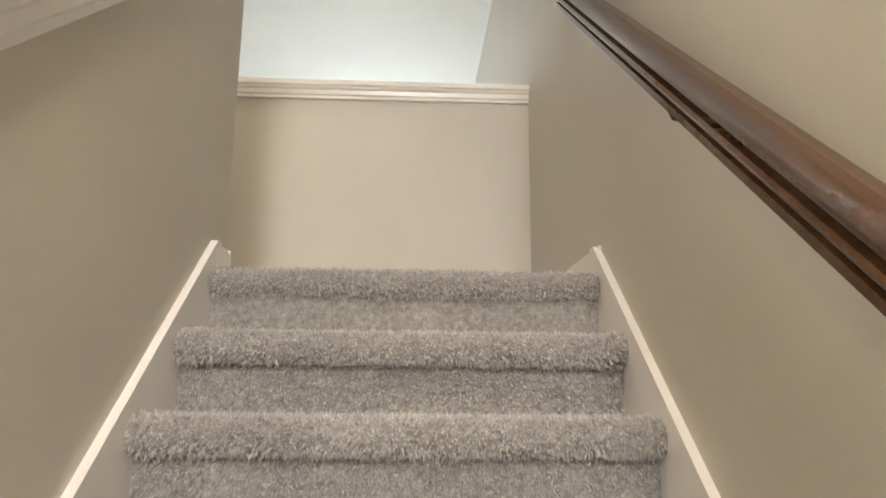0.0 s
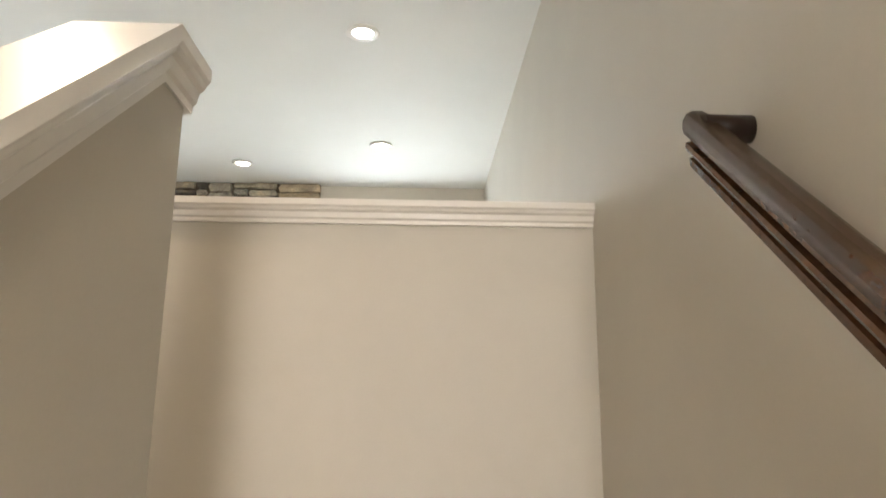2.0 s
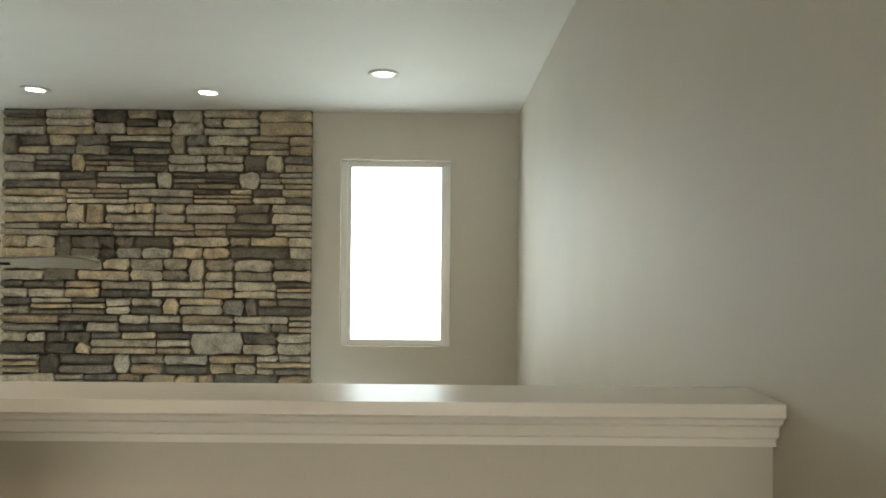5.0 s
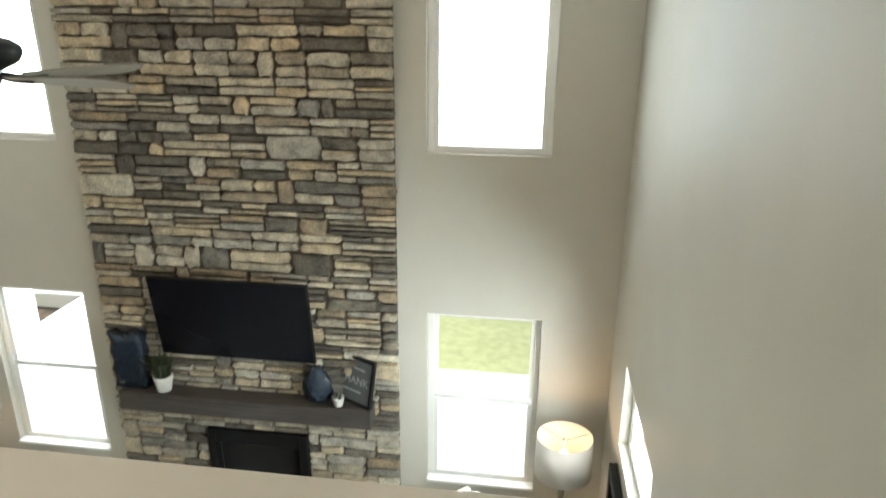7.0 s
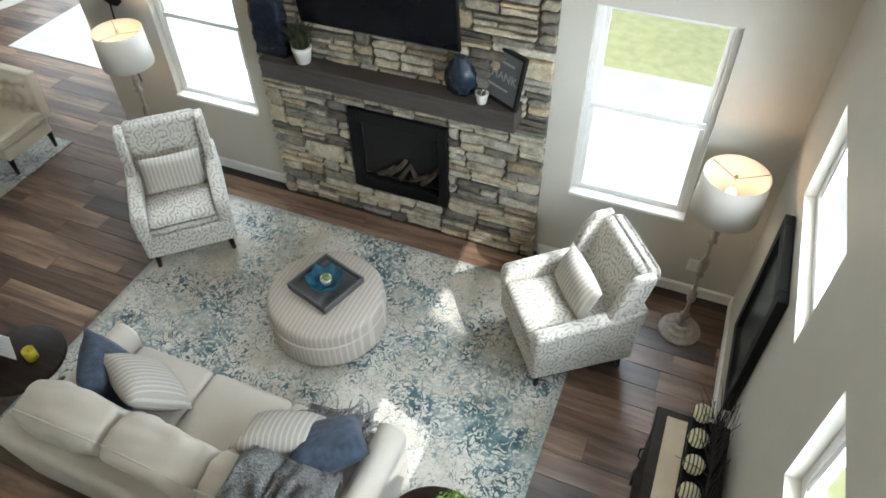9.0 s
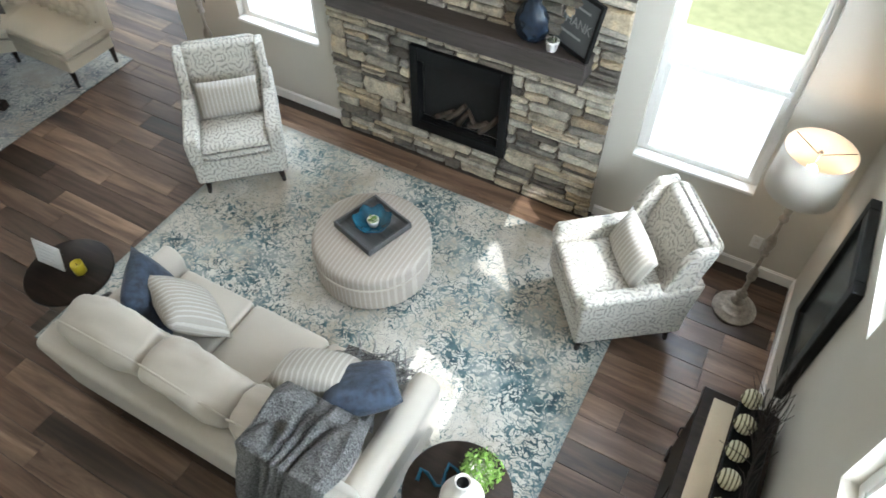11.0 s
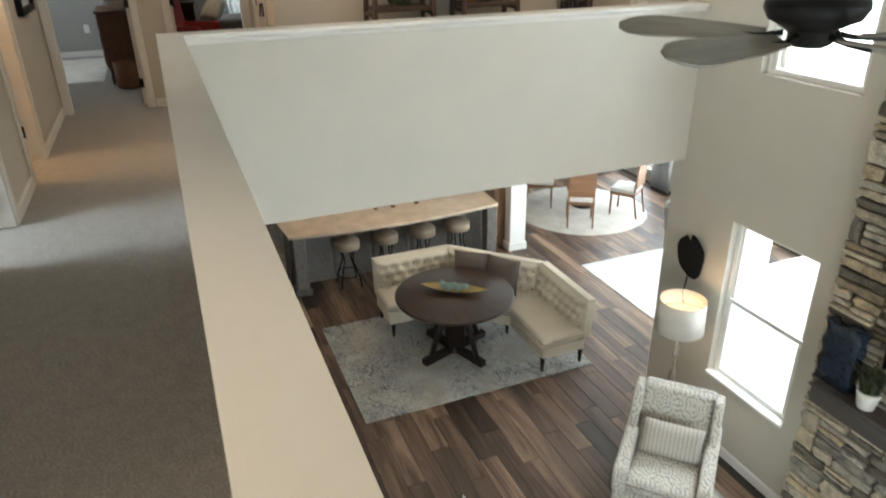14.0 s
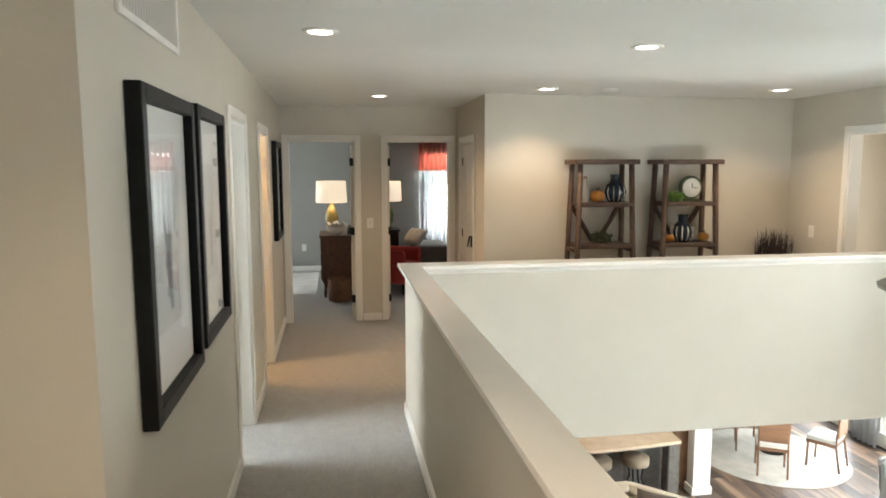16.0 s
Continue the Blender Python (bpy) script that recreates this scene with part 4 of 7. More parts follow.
part("tray_base", boxes((-0.185, 0.185, -0.185, 0.185, 0, 0.012), bevel=0.003), GREYTRAY, tr)
for x0, x1, y0, y1 in ((-0.195, 0.195, -0.195, -0.178), (-0.195, 0.195, 0.178, 0.195), (-0.195, -0.178, -0.178, 0.178), (0.178, 0.195, -0.178, 0.178)):
    part("tray_side", boxes((x0, x1, y0, y1, 0, 0.055), bevel=0.003), GREYTRAY, tr)
bm = lathe([(0.03, 0), (0.07, 0.012), (0.11, 0.04), (0.135, 0.075), (0.128, 0.078), (0.1, 0.046), (0.06, 0.022), (0.001, 0.016)], 32)
for v in bm.verts:
    r = math.hypot(v.co.x, v.co.y)
    a = math.atan2(v.co.y, v.co.x)
    v.co.z += 0.018 * (r / 0.13) ** 2 * math.sin(7 * a)
    v.co.x *= 1 + 0.06 * math.sin(7 * a)
    v.co.y *= 1 + 0.06 * math.sin(7 * a)
single("glass_bowl", bm, BLUEGLASS, "wavy-edged blue glass bowl on the tray", "bowl", on(TR, 0, 0, 0.013))


def blades(n, h, spread, r, seed, w=0.008, flat=False, droop=0.3):
    """A tuft of thin leaves from one spot."""
    rs = random.Random(seed)
    bm = bmesh.new()
    for k in range(n):
        a = rs.uniform(0, 6.283)
        s = rs.uniform(0.15, 1) * spread
        hh = h * rs.uniform(0.6, 1.1)
        b0 = Vector((rs.uniform(-r, r), rs.uniform(-r, r), 0))
        d = Vector((math.cos(a), math.sin(a), 0))
        side = Vector((-d.y, d.x, 0)) * w * rs.uniform(0.7, 1.3)
        p = [b0 + d * s * t * t + Vector((0, 0, hh * (t - droop * t * t))) for t in (0, 0.4, 0.75, 1.0)]
        vs = []
        for q, f in zip(p, (0.6, 1.0, 0.8, 0.1)):
            vs.append((bm.verts.new(q - side * f), bm.verts.new(q + side * f)))
        for u, v in zip(vs, vs[1:]):
            bm.faces.new((u[0], u[1], v[1], v[0])).smooth = True
    return bm


def clump(n, rx, rz, leaf, seed):
    """A bushy head of many small leaves."""
    rs = random.Random(seed)
    bm = bmesh.new()
    for k in range(n):
        v = Vector((rs.gauss(0, 1), rs.gauss(0, 1), rs.gauss(0, 1))).normalized() * rs.uniform(0.45, 1.0) * rs.uniform(0.8, 1.15)
        c = Vector((v.x * rx, v.y * rx, v.z * rz))
        q = Euler((rs.uniform(0, 6), rs.uniform(0, 6), rs.uniform(0, 6))).to_matrix()
        l = leaf * rs.uniform(0.6, 1.2)
        pts = [c + q @ Vector(p) for p in ((-l, 0, 0), (0, -l * 0.5, l * 0.12), (l, 0, 0), (0, l * 0.5, l * 0.12))]
        bm.faces.new([bm.verts.new(p) for p in pts])
    return bm


def potted(name, m, pr, ph, plant, pot_mat, label, leafmat):
    root = thing(name, m, label, "potted plant")
    part("pot", lathe([(pr * 0.72, 0), (pr * 0.95, ph * 0.75), (pr, ph * 0.8), (pr, ph), (pr * 0.86, ph), (pr * 0.84, ph * 0.86), (0.001, ph * 0.84)], 20), pot_mat, root, "white ceramic pot")
    part("foliage", moved(plant, pose(0, 0, ph * 0.85)), leafmat, root, "green leaves")
    return root


potted("potted_succulent", on(TR, 0.01, 0, 0.031), 0.042, 0.06, clump(70, 0.035, 0.026, 0.014, 4), CERAMIC, "small green plant in a white pot in the bowl", LEAF)

# sofa
so = thing("sofa", pose(-2.78, 1.43, F + 0.012), "cream linen three-seat sofa with rolled arms", "sofa")
part("base", moved(softbox(2.12, 0.9, 0.22, 0.03), pose(0, 0.0, 0.06)), LINEN, so)
part("back_frame", moved(softbox(2.12, 0.2, 0.56, 0.05), pose(0, -0.37, 0.18, 6, 0, 0)), LINEN, so)
for s in (-1, 1):
    arm = bmesh.new()
    prism(arm, [(0.09 * math.cos(a) + (0.0), 0.5 + 0.1 * math.sin(a)) for a in [math.pi * (k / 10 * 1.25 - 0.125) for k in range(11)]] + [(-0.075, 0.08), (0.075, 0.08)], -0.42, 0.46)
    bmesh.ops.bevel(arm, geom=[e for e in arm.edges if e.calc_face_angle(0) > 1.0], offset=0.02, segments=3, affect="EDGES", profile=0.5)
    for f in arm.faces:
        f.smooth = True
    part("armrest", moved(arm, pose(s * 0.98, 0, 0)), LINEN, so)
for k in range(3):
    part("seat_cushion", moved(softbox(0.582, 0.62, 0.17, 0.045, puff=0.02), pose((k - 1) * 0.588, 0.14, 0.28)), LINEN, so)
def box_cushion(a, b, c, n=9.0, m=3.2, seed=0):
    """A plump upright cushion, half sizes a, b, c, flattest on its edges."""
    bm = bmesh.new()
    box(bm, -1, 1, -1, 1, -1, 1)
    bmesh.ops.subdivide_edges(bm, edges=bm.edges, cuts=11, use_grid_fill=True)
    for v in bm.verts:
        p = v.co
        lo, hi = 0.3, 1.0
        for _ in range(18):
            r = (lo + hi) / 2
            if abs(p.x * r) ** n + abs(p.y * r) ** m + abs(p.z * r) ** n > 1:
                hi = r
            else:
                lo = r
        r = 1 / lo
        q = p / r
        wob = noise.noise(q * 2.6 + Vector((seed * 7, 1, 2)))
        pull = 0.012 * noise.noise(Vector((q.x * 7 + seed * 3, q.z * 2, 4))) * max(0.0, q.z)
        v.co = Vector((q.x * a, q.y * b * (1 + 0.14 * wob), q.z * c + 0.016 * wob + pull - 0.014 * q.x * q.x))
    for f in bm.faces:
        f.smooth = True
    return bm


for k in range(3):
    m = pose((k - 1) * 0.605, -0.255, 0.69, 13, 0, random.Random(k).uniform(-2, 2))
    bc = part("back_cushion", moved(box_cushion(0.305, 0.15, 0.25, seed=k), m), LINEN, so)
    y0 = 0.085
    sc = 1.006 * (1 - (y0 / 0.15) ** 3.2) ** (1 / 9)
    ring = [math.pi * 2 * i / 48 for i in range(49)]
    pts = [(0.305 * sc * math.copysign(abs(math.cos(t)) ** (2 / 9), math.cos(t)), -y0, 0.25 * sc * math.copysign(abs(math.sin(t)) ** (2 / 9), math.sin(t))) for t in ring]
    part("piping", moved(tube(bmesh.new(), pts, 0.007, n=6), m), LINEN, bc)
for sx in (-0.96, 0.96):
    for sy in (-0.38, 0.38):
        part("foot", moved(lathe([(0.025, 0), (0.035, 0.065)], 10), pose(sx, sy, 0)), DARKWOOD, so)
SO = pose(-2.78, 1.43, F + 0.012)
G = "sofa throw pillows"
single("throw_pillow", cushion(0.44, 0.44, 0.19, seed=31), BLUE, "navy blue velvet throw pillow against the sofa arm", "pillow", on(SO, -0.74, 0.08, 0.68, 112, 0, -52), G)
single("throw_pillow", cushion(0.46, 0.46, 0.2, seed=32), STRIPE, "tan and cream striped throw pillow on the sofa", "pillow", on(SO, -0.5, 0.12, 0.65, 128, 0, -26), G)
single("throw_pillow", cushion(0.46, 0.46, 0.2, seed=33), STRIPE, "tan and cream striped throw pillow on the sofa", "pillow", on(SO, 0.44, 0.14, 0.64, 142, 0, 20), G)
single("throw_pillow", cushion(0.44, 0.44, 0.21, seed=34), BLUE, "navy blue velvet throw pillow beside the knitted blanket", "pillow", on(SO, 0.72, 0.16, 0.67, 148, 0, 40), G)


def drape():
    """A knitted blanket bunched over the end of the sofa's back, down behind it and onto the seat."""
    line = [(-0.56, 0.34), (-0.56, 0.6), (-0.555, 0.78), (-0.51, 1.04), (-0.36, 0.985), (-0.19, 0.97), (-0.07, 0.86), (-0.01, 0.6), (0.1, 0.5), (0.28, 0.49), (0.45, 0.48)]
    bm = bmesh.new()
    nu, nv = 60, 90
    g = []
    for i in range(nu + 1):
        row = []
        for j in range(nv + 1):
            u, v = i / nu, j / nv
            t = v * (len(line) - 1)
            k = min(int(t), len(line) - 2)
            f = t - k
            f = f * f * (3 - 2 * f) * 0.4 + f * 0.6
            y = line[k][0] + (line[k + 1][0] - line[k][0]) * f
            z = line[k][1] + (line[k + 1][1] - line[k][1]) * f
            w = 0.4 + 0.1 * math.sin(2.6 * v + 0.4) + 0.13 * noise.noise(Vector((3, v * 3, 1))) + 0.16 * max(0.0, 0.3 - v)
            x = 0.7 + (u - 0.5) * w + 0.07 * math.sin(5 * v) + 0.05 * noise.noise(Vector((u * 3, v * 4, 21)))
            fold = abs(math.sin(u * 11 + 7.0 * noise.noise(Vector((u * 2.2, v * 2.8, 9))) + 2.5 * v))
            lump = noise.noise(Vector((u * 3.1, v * 3.6, 3)))
            lift = 0.06 * fold ** 0.7 + 0.075 * lump + 0.022 * noise.noise(Vector((u * 12, v * 14, 5))) + 0.008 * noise.noise(Vector((u * 30, v * 40, 8)))
            edge = min(1.0, 9 * min(u, 1 - u))
            lift = max(-0.01, lift) * edge
            back = v < 0.25
            row.append(bm.verts.new((x, y - (lift if back else 0.25 * lift), z + (0.09 * (v < 0.02) * noise.noise(Vector((u * 5, 1, 2))) if back else lift) + 0.012)))
        g.append(row)
    for i in range(nu):
        for j in range(nv):
            bm.faces.new((g[i][j], g[i + 1][j], g[i + 1][j + 1], g[i][j + 1])).smooth = True
    bmesh.ops.solidify(bm, geom=bm.faces, thickness=0.014)
    return bm


kb = thing("knitted_blanket", SO, "chunky grey knitted blanket with fringe draped over the sofa", "blanket")
part("cloth", drape(), GREYKNIT, kb)
rs = random.Random(23)
bm = bmesh.new()
for k in range(150):
    if k < 110:
        p = Vector((rs.uniform(0.5, 0.9), rs.uniform(0.22, 0.46), 0.49 + rs.uniform(0, 0.05)))
        d = Vector((rs.uniform(-0.5, 0.9), rs.uniform(-0.2, 1.0), rs.uniform(-0.1, 0.5)))
    else:
        p = Vector((0.5 + 0.4 * (k - 110) / 40, -0.59, 0.36))
        d = Vector((rs.uniform(-0.2, 0.2), rs.uniform(-0.15, 0.05), -1))
    pts = [p]
    for i in range(4):
        d = (d + Vector((rs.uniform(-0.5, 0.5), rs.uniform(-0.5, 0.5), rs.uniform(-0.45, 0.2)))).normalized()
        q = pts[-1] + d * 0.034
        q.z = max(q.z, 0.475 if q.y > -0.5 else 0.2)
        pts.append(q)
    tube(bm, pts, 0.006, 0.004, 5)
tagged(part("fringe", bm, GREYKNIT, kb, "loose grey knotted fringe"), kind="stuff")

# side tables
def side_table(m, label, r, h):
    root = thing("side_table", m, label, "side table", "round dark side tables")
    part("tabletop", moved(lathe([(r * 0.94, 0), (r, 0.008), (r, 0.024), (r * 0.97, 0.032), (0.001, 0.033)], 40), pose(0, 0, h - 0.033)), DARKWOOD, root)
    part("apron", moved(lathe([(r * 0.75, 0), (r * 0.75, 0.05)], 32), pose(0, 0, h - 0.083)), DARKWOOD, root)
    part("column", lathe([(0.05, 0.1), (0.06, 0.13), (0.035, 0.2), (0.032, 0.34), (0.045, 0.42), (0.05, h - 0.08)], 18), DARKWOOD, root)
    for k in range(4):
        a = k * math.pi / 2 + 0.6
        bm = bmesh.new()
        c, s = math.cos(a), math.sin(a)
        tube(bm, [(0.02 * c, 0.02 * s, 0.16), (0.1 * c, 0.1 * s, 0.13), (0.18 * c, 0.18 * s, 0.06), (r * 0.85 * c, r * 0.85 * s, 0.022)], 0.03, 0.02, 8)
        part("leg", bm, DARKWOOD, root)
    return root


ST1, ST2 = pose(-4.19, 1.42, F + 0.012), pose(-1.33, 1.37, F + 0.012)
side_table(ST1, "round espresso wood pedestal side table beside the sofa", 0.275, 0.59)
side_table(ST2, "round espresso wood side table with vase and plant", 0.285, 0.59)
sg = thing("table_sign", on(ST1, -0.12, -0.03, 0.59, 0, 0, 5), "white printed card standing on the side table", "sign")
part("card", boxes((-0.115, 0.115, -0.002, 0.002, 0, 0.18)), surface("white_card", (0.8, 0.8, 0.8), 0.5, vary=0.01), sg, m=pose(0, 0, 0.003, -14, 0, 0))
for k in range(5):
    part("printed_line", boxes((-0.075, 0.075 - 0.02 * (k % 3), -0.0035, -0.0022, 0.03 + k * 0.03, 0.033 + k * 0.03)), surface("grey_ink", (0.55, 0.55, 0.57), 0.6), sg, m=pose(0, 0, 0.003, -14, 0, 0))
cd = thing("candle_jar", on(ST1, 0.08, 0.03, 0.59), "yellow candle in a small glass jar", "candle")
part("jar", lathe([(0.034, 0), (0.038, 0.004), (0.038, 0.085), (0.034, 0.085), (0.032, 0.07), (0.001, 0.068)], 20), surface("yellow_wax", (0.62, 0.5, 0.03), 0.3), cd)
part("wick", moved(lathe([(0.002, 0), (0.002, 0.016)], 6), pose(0, 0, 0.068)), BLACKP, cd)
cv = single("ceramic_vase", lathe([(0.055, 0), (0.1, 0.015), (0.115, 0.06), (0.11, 0.13), (0.085, 0.2), (0.05, 0.25), (0.036, 0.29), (0.04, 0.325), (0.034, 0.325), (0.03, 0.29), (0.02, 0.2)], 28), CERAMIC, "white ceramic bottle vase with dark opening", "vase", on(ST2, 0.05, -0.05, 0.59))
# black disc set in the neck, standing for the shade inside the vase
part("mouth", lathe([(0.03, 0.3), (0.03, 0.304), (0.001, 0.305)], 18), BLACKP, cv, "black disc for the shade inside the neck")
potted("potted_fern", on(ST2, 0.06, 0.13, 0.59), 0.06, 0.09, clump(900, 0.115, 0.09, 0.015, 6), CERAMIC, "bushy bright green fern in a small pot", LEAF)
bm = bmesh.new()
tube(bm, [(-0.14 + 0.03 * k, 0.06 * math.sin(k * 1.3), 0.012 + 0.004 * math.sin(k * 2)) for k in range(10)], 0.011, 0.009, 8)
single("script_ornament", bm, BLUEGLASS, "blue curled script ornament lying on the table", "ornament", on(ST2, -0.1, 0.04, 0.59, 0, 0, 40))


# floor lamps
def floor_lamp(m, label):
    root = thing("floor_lamp", m, label, "floor lamp", "turned wood floor lamps")
    part("base", lathe([(0.15, 0), (0.155, 0.012), (0.15, 0.028), (0.12, 0.035), (0.118, 0.05), (0.1, 0.06), (0.08, 0.066), (0.078, 0.085), (0.05, 0.1)], 32), LAMPWOOD, root)
    part("stem", lathe([(0.05, 0.1), (0.028, 0.12), (0.02, 0.15), (0.036, 0.165), (0.038, 0.19), (0.018, 0.21), (0.014, 0.34), (0.03, 0.36), (0.034, 0.4), (0.03, 0.44), (0.014, 0.46), (0.013, 0.6), (0.028, 0.615), (0.028, 0.63), (0.015, 0.645), (0.032, 0.69), (0.036, 0.73), (0.026, 0.78), (0.013, 0.8), (0.013, 0.93), (0.03, 0.945), (0.03, 0.965), (0.016, 0.98), (0.027, 1.02), (0.022, 1.07), (0.011, 1.1), (0.01, 1.31)], 18), LAMPWOOD, root)
    m2, nt, b = _base("lamp_shade_fabric")
    b.inputs["Base Color"].default_value = (0.6, 0.57, 0.51, 1)
    b.inputs["Roughness"].default_value = 0.9
    b.inputs["Transmission Weight"].default_value = 0.0
    b.inputs["Subsurface Weight"].default_value = 0.0
    tr_ = nt.nodes.new("ShaderNodeBsdfTranslucent")
    tr_.inputs[0].default_value = (0.82, 0.78, 0.7, 1)
    mx = nt.nodes.new("ShaderNodeMixShader")
    mx.inputs[0].default_value = 0.07
    out = nt.nodes["Material Output"]
    nt.links.new(b.outputs[0], mx.inputs[1])
    nt.links.new(tr_.outputs[0], mx.inputs[2])
    nt.links.new(mx.outputs[0], out.inputs[0])
    part("shade", lathe([(0.205, 1.215), (0.208, 1.215), (0.197, 1.51), (0.194, 1.51), (0.202, 1.22)], 40, cap=False), m2, root, "cream drum shade")
    part("finial", moved(lathe([(0.004, 0), (0.012, 0.01), (0.014, 0.02), (0.004, 0.035)], 10), pose(0, 0, 1.475)), LAMPWOOD, root)
    bm = bmesh.new()
    for k in range(3):
        a = k * 2.094 + 0.4
        tube(bm, [(0, 0, 1.475), (0.194 * math.cos(a), 0.194 * math.sin(a), 1.5)], 0.0025, n=6)
    part("spider", bm, BLACK, root)
    part("bulb", moved(lathe([(0.012, 0), (0.03, 0.04), (0.03, 0.065), (0.012, 0.09), (0.001, 0.093)], 14), pose(0, 0, 1.31)), emitter("bulb_glass", (1.0, 0.72, 0.42), 12.0), root, "lit light bulb")
    return root


for x, y, lb in ((-0.325, 3.72, "turned whitewashed floor lamp with cream drum shade in the corner"), (-5.08, 3.78, "turned whitewashed floor lamp with cream drum shade behind the armchair")):
    floor_lamp(pose(x, y, F), lb)
    bulb("lamp_bulb", x, y, F + 1.46, 3.8, (1.0, 0.64, 0.35))

# mantel, firebox and their things
mt = thing("mantel_shelf", Matrix.Identity(4), "thick dark brown wooden mantel beam on the stone chimney", "mantel")
part("top_board", boxes((MANTEL[0], MANTEL[1], MANTEL[2], CY, MANTEL[4] - 0.022, MANTEL[4]), bevel=0.004), MANTELW, mt)
part("front_board", boxes((MANTEL[0], MANTEL[1], MANTEL[2] + 0.001, MANTEL[2] + 0.025, MANTEL[3], MANTEL[4] - 0.022), bevel=0.003), MANTELW, mt)
part("bottom_board", boxes((MANTEL[0], MANTEL[1], MANTEL[2] + 0.025, CY, MANTEL[3], MANTEL[3] + 0.02), bevel=0.003), MANTELW, mt)
for x in (MANTEL[0], MANTEL[1] - 0.022):
    part("end_board", boxes((x, x + 0.022, MANTEL[2] + 0.025, CY, MANTEL[3] + 0.02, MANTEL[4] - 0.022), bevel=0.002), MANTELW, mt)
fbx = thing("fireplace_insert", Matrix.Identity(4), "black gas fireplace insert with ceramic logs behind glass", "fireplace")
part("surround", boxes((FB[0], FB[0] + 0.07, 4.02, CY + 0.05, FB[2], FB[3]), (FB[1] - 0.07, FB[1], 4.02, CY + 0.05, FB[2], FB[3]), (FB[0] + 0.07, FB[1] - 0.07, 4.02, CY + 0.05, FB[3] - 0.12, FB[3]), (FB[0] + 0.07, FB[1] - 0.07, 4.02, CY + 0.05, FB[2], FB[2] + 0.1), bevel=0.004), BLACKP, fbx)
for k in range(4):
    part("louver", boxes((FB[0] + 0.08, FB[1] - 0.08, 4.012, 4.018, FB[2] + 0.018 + k * 0.02, FB[2] + 0.028 + k * 0.02)), BLACK, fbx)
part("firebox", boxes((FB[0] + 0.07, FB[1] - 0.07, YN - 0.006, YN - 0.002, FB[2] + 0.1, FB[3] - 0.12)), surface("soot", (0.008, 0.007, 0.006), 0.95), fbx)
lm = surface("ceramic_log", (0.075, 0.052, 0.034), 0.9, vary=0.5, scale=12, grain=50, bump=0.8, dist=0.006)
rs = random.Random(5)
for k in range(5):
    bm = bmesh.new()
    x = FB[0] + 0.2 + k * 0.1
    tube(bm, [(x, 4.09, FB[2] + 0.13 + 0.03 * (k % 2)), (x + 0.1, 4.085, FB[2] + 0.2 + 0.05 * (k % 3)), (x + 0.16, 4.09, FB[2] + 0.16 + 0.09 * ((k + 1) % 3))], 0.026, 0.02, 8)
    part("log", bm, lm, fbx, "charred ceramic log")
gp = part("glass_front", boxes((FB[0] + 0.07, FB[1] - 0.07, 4.03, 4.034, FB[2] + 0.1, FB[3] - 0.12)), GLASS, fbx)
gp.visible_shadow = False
tv = thing("television", pose(0, 4.0, -1.0, 8) @ Matrix.Translation((0, -4.0, 1.0)), "large black flat television tilted forward on the stone chimney", "television")
part("screen", boxes((TVB[0] + 0.012, TVB[1] - 0.012, 3.984, 3.99, TVB[2] + 0.016, TVB[3] - 0.012)), SCREEN, tv)
part("bezel", boxes((TVB[0], TVB[1], 3.988, 4.015, TVB[2], TVB[3]), bevel=0.004), BLACKP, tv)
part("wall_mount", boxes((-3.0, -2.65, 4.015, CY + 0.03, -0.85, -0.5)), BLACK, tv)
ZM = MANTEL[4]
bm = boxes((-0.13, 0.13, -0.045, 0.045, 0, 0.47))
bmesh.ops.subdivide_edges(bm, edges=bm.edges, cuts=5, use_grid_fill=True)
for v in bm.verts:
    v.co.x += 0.014 * math.sin(v.co.z * 40 + v.co.y * 20)
    v.co.z += 0.02 * math.sin(v.co.x * 30) * (v.co.z > 0.4)
    v.co.y += 0.01 * noise.noise(v.co * 14)
for f in bm.faces:
    f.smooth = True
single("slab_vase", bm, NAVYPOT, "tall navy glazed slab vase with rippled edge", "vase", pose(-3.73, 3.98, ZM))
potted("potted_grass", pose(-3.46, 3.95, ZM), 0.075, 0.13, blades(220, 0.26, 0.16, 0.05, 9, 0.0045), CERAMIC, "wispy dark green plant in white pot on the mantel", LEAFDARK)
bm = lathe([(0.06, 0), (0.1, 0.03), (0.125, 0.1), (0.12, 0.17), (0.085, 0.24), (0.05, 0.27), (0.055, 0.3), (0.045, 0.3), (0.04, 0.27)], 26)
for v in bm.verts:
    a = math.atan2(v.co.y, v.co.x)
    k_ = 0.9 + 0.12 * math.sin(7 * a + v.co.z * 22)
    v.co.x, v.co.y = v.co.x * k_, v.co.y * k_ * 0.55
single("ribbed_vase", bm, NAVYPOT, "round ribbed dark blue glass vase", "vase", pose(-2.2, 3.965, ZM))
potted("potted_herb", pose(-2.03, 3.925, ZM), 0.045, 0.075, clump(110, 0.05, 0.035, 0.014, 12), CERAMIC, "small green plant in white pot on the mantel", LEAFDARK)
ws = thing("framed_sign", pose(-1.94, 3.97, ZM, -12, 0, -28), "dark framed lettered sign leaning on the chimney", "sign")
part("panel", boxes((-0.17, 0.17, 0.0, 0.012, 0.012, 0.36)), surface("slate_panel", (0.1, 0.11, 0.115), 0.7, vary=0.2), ws)
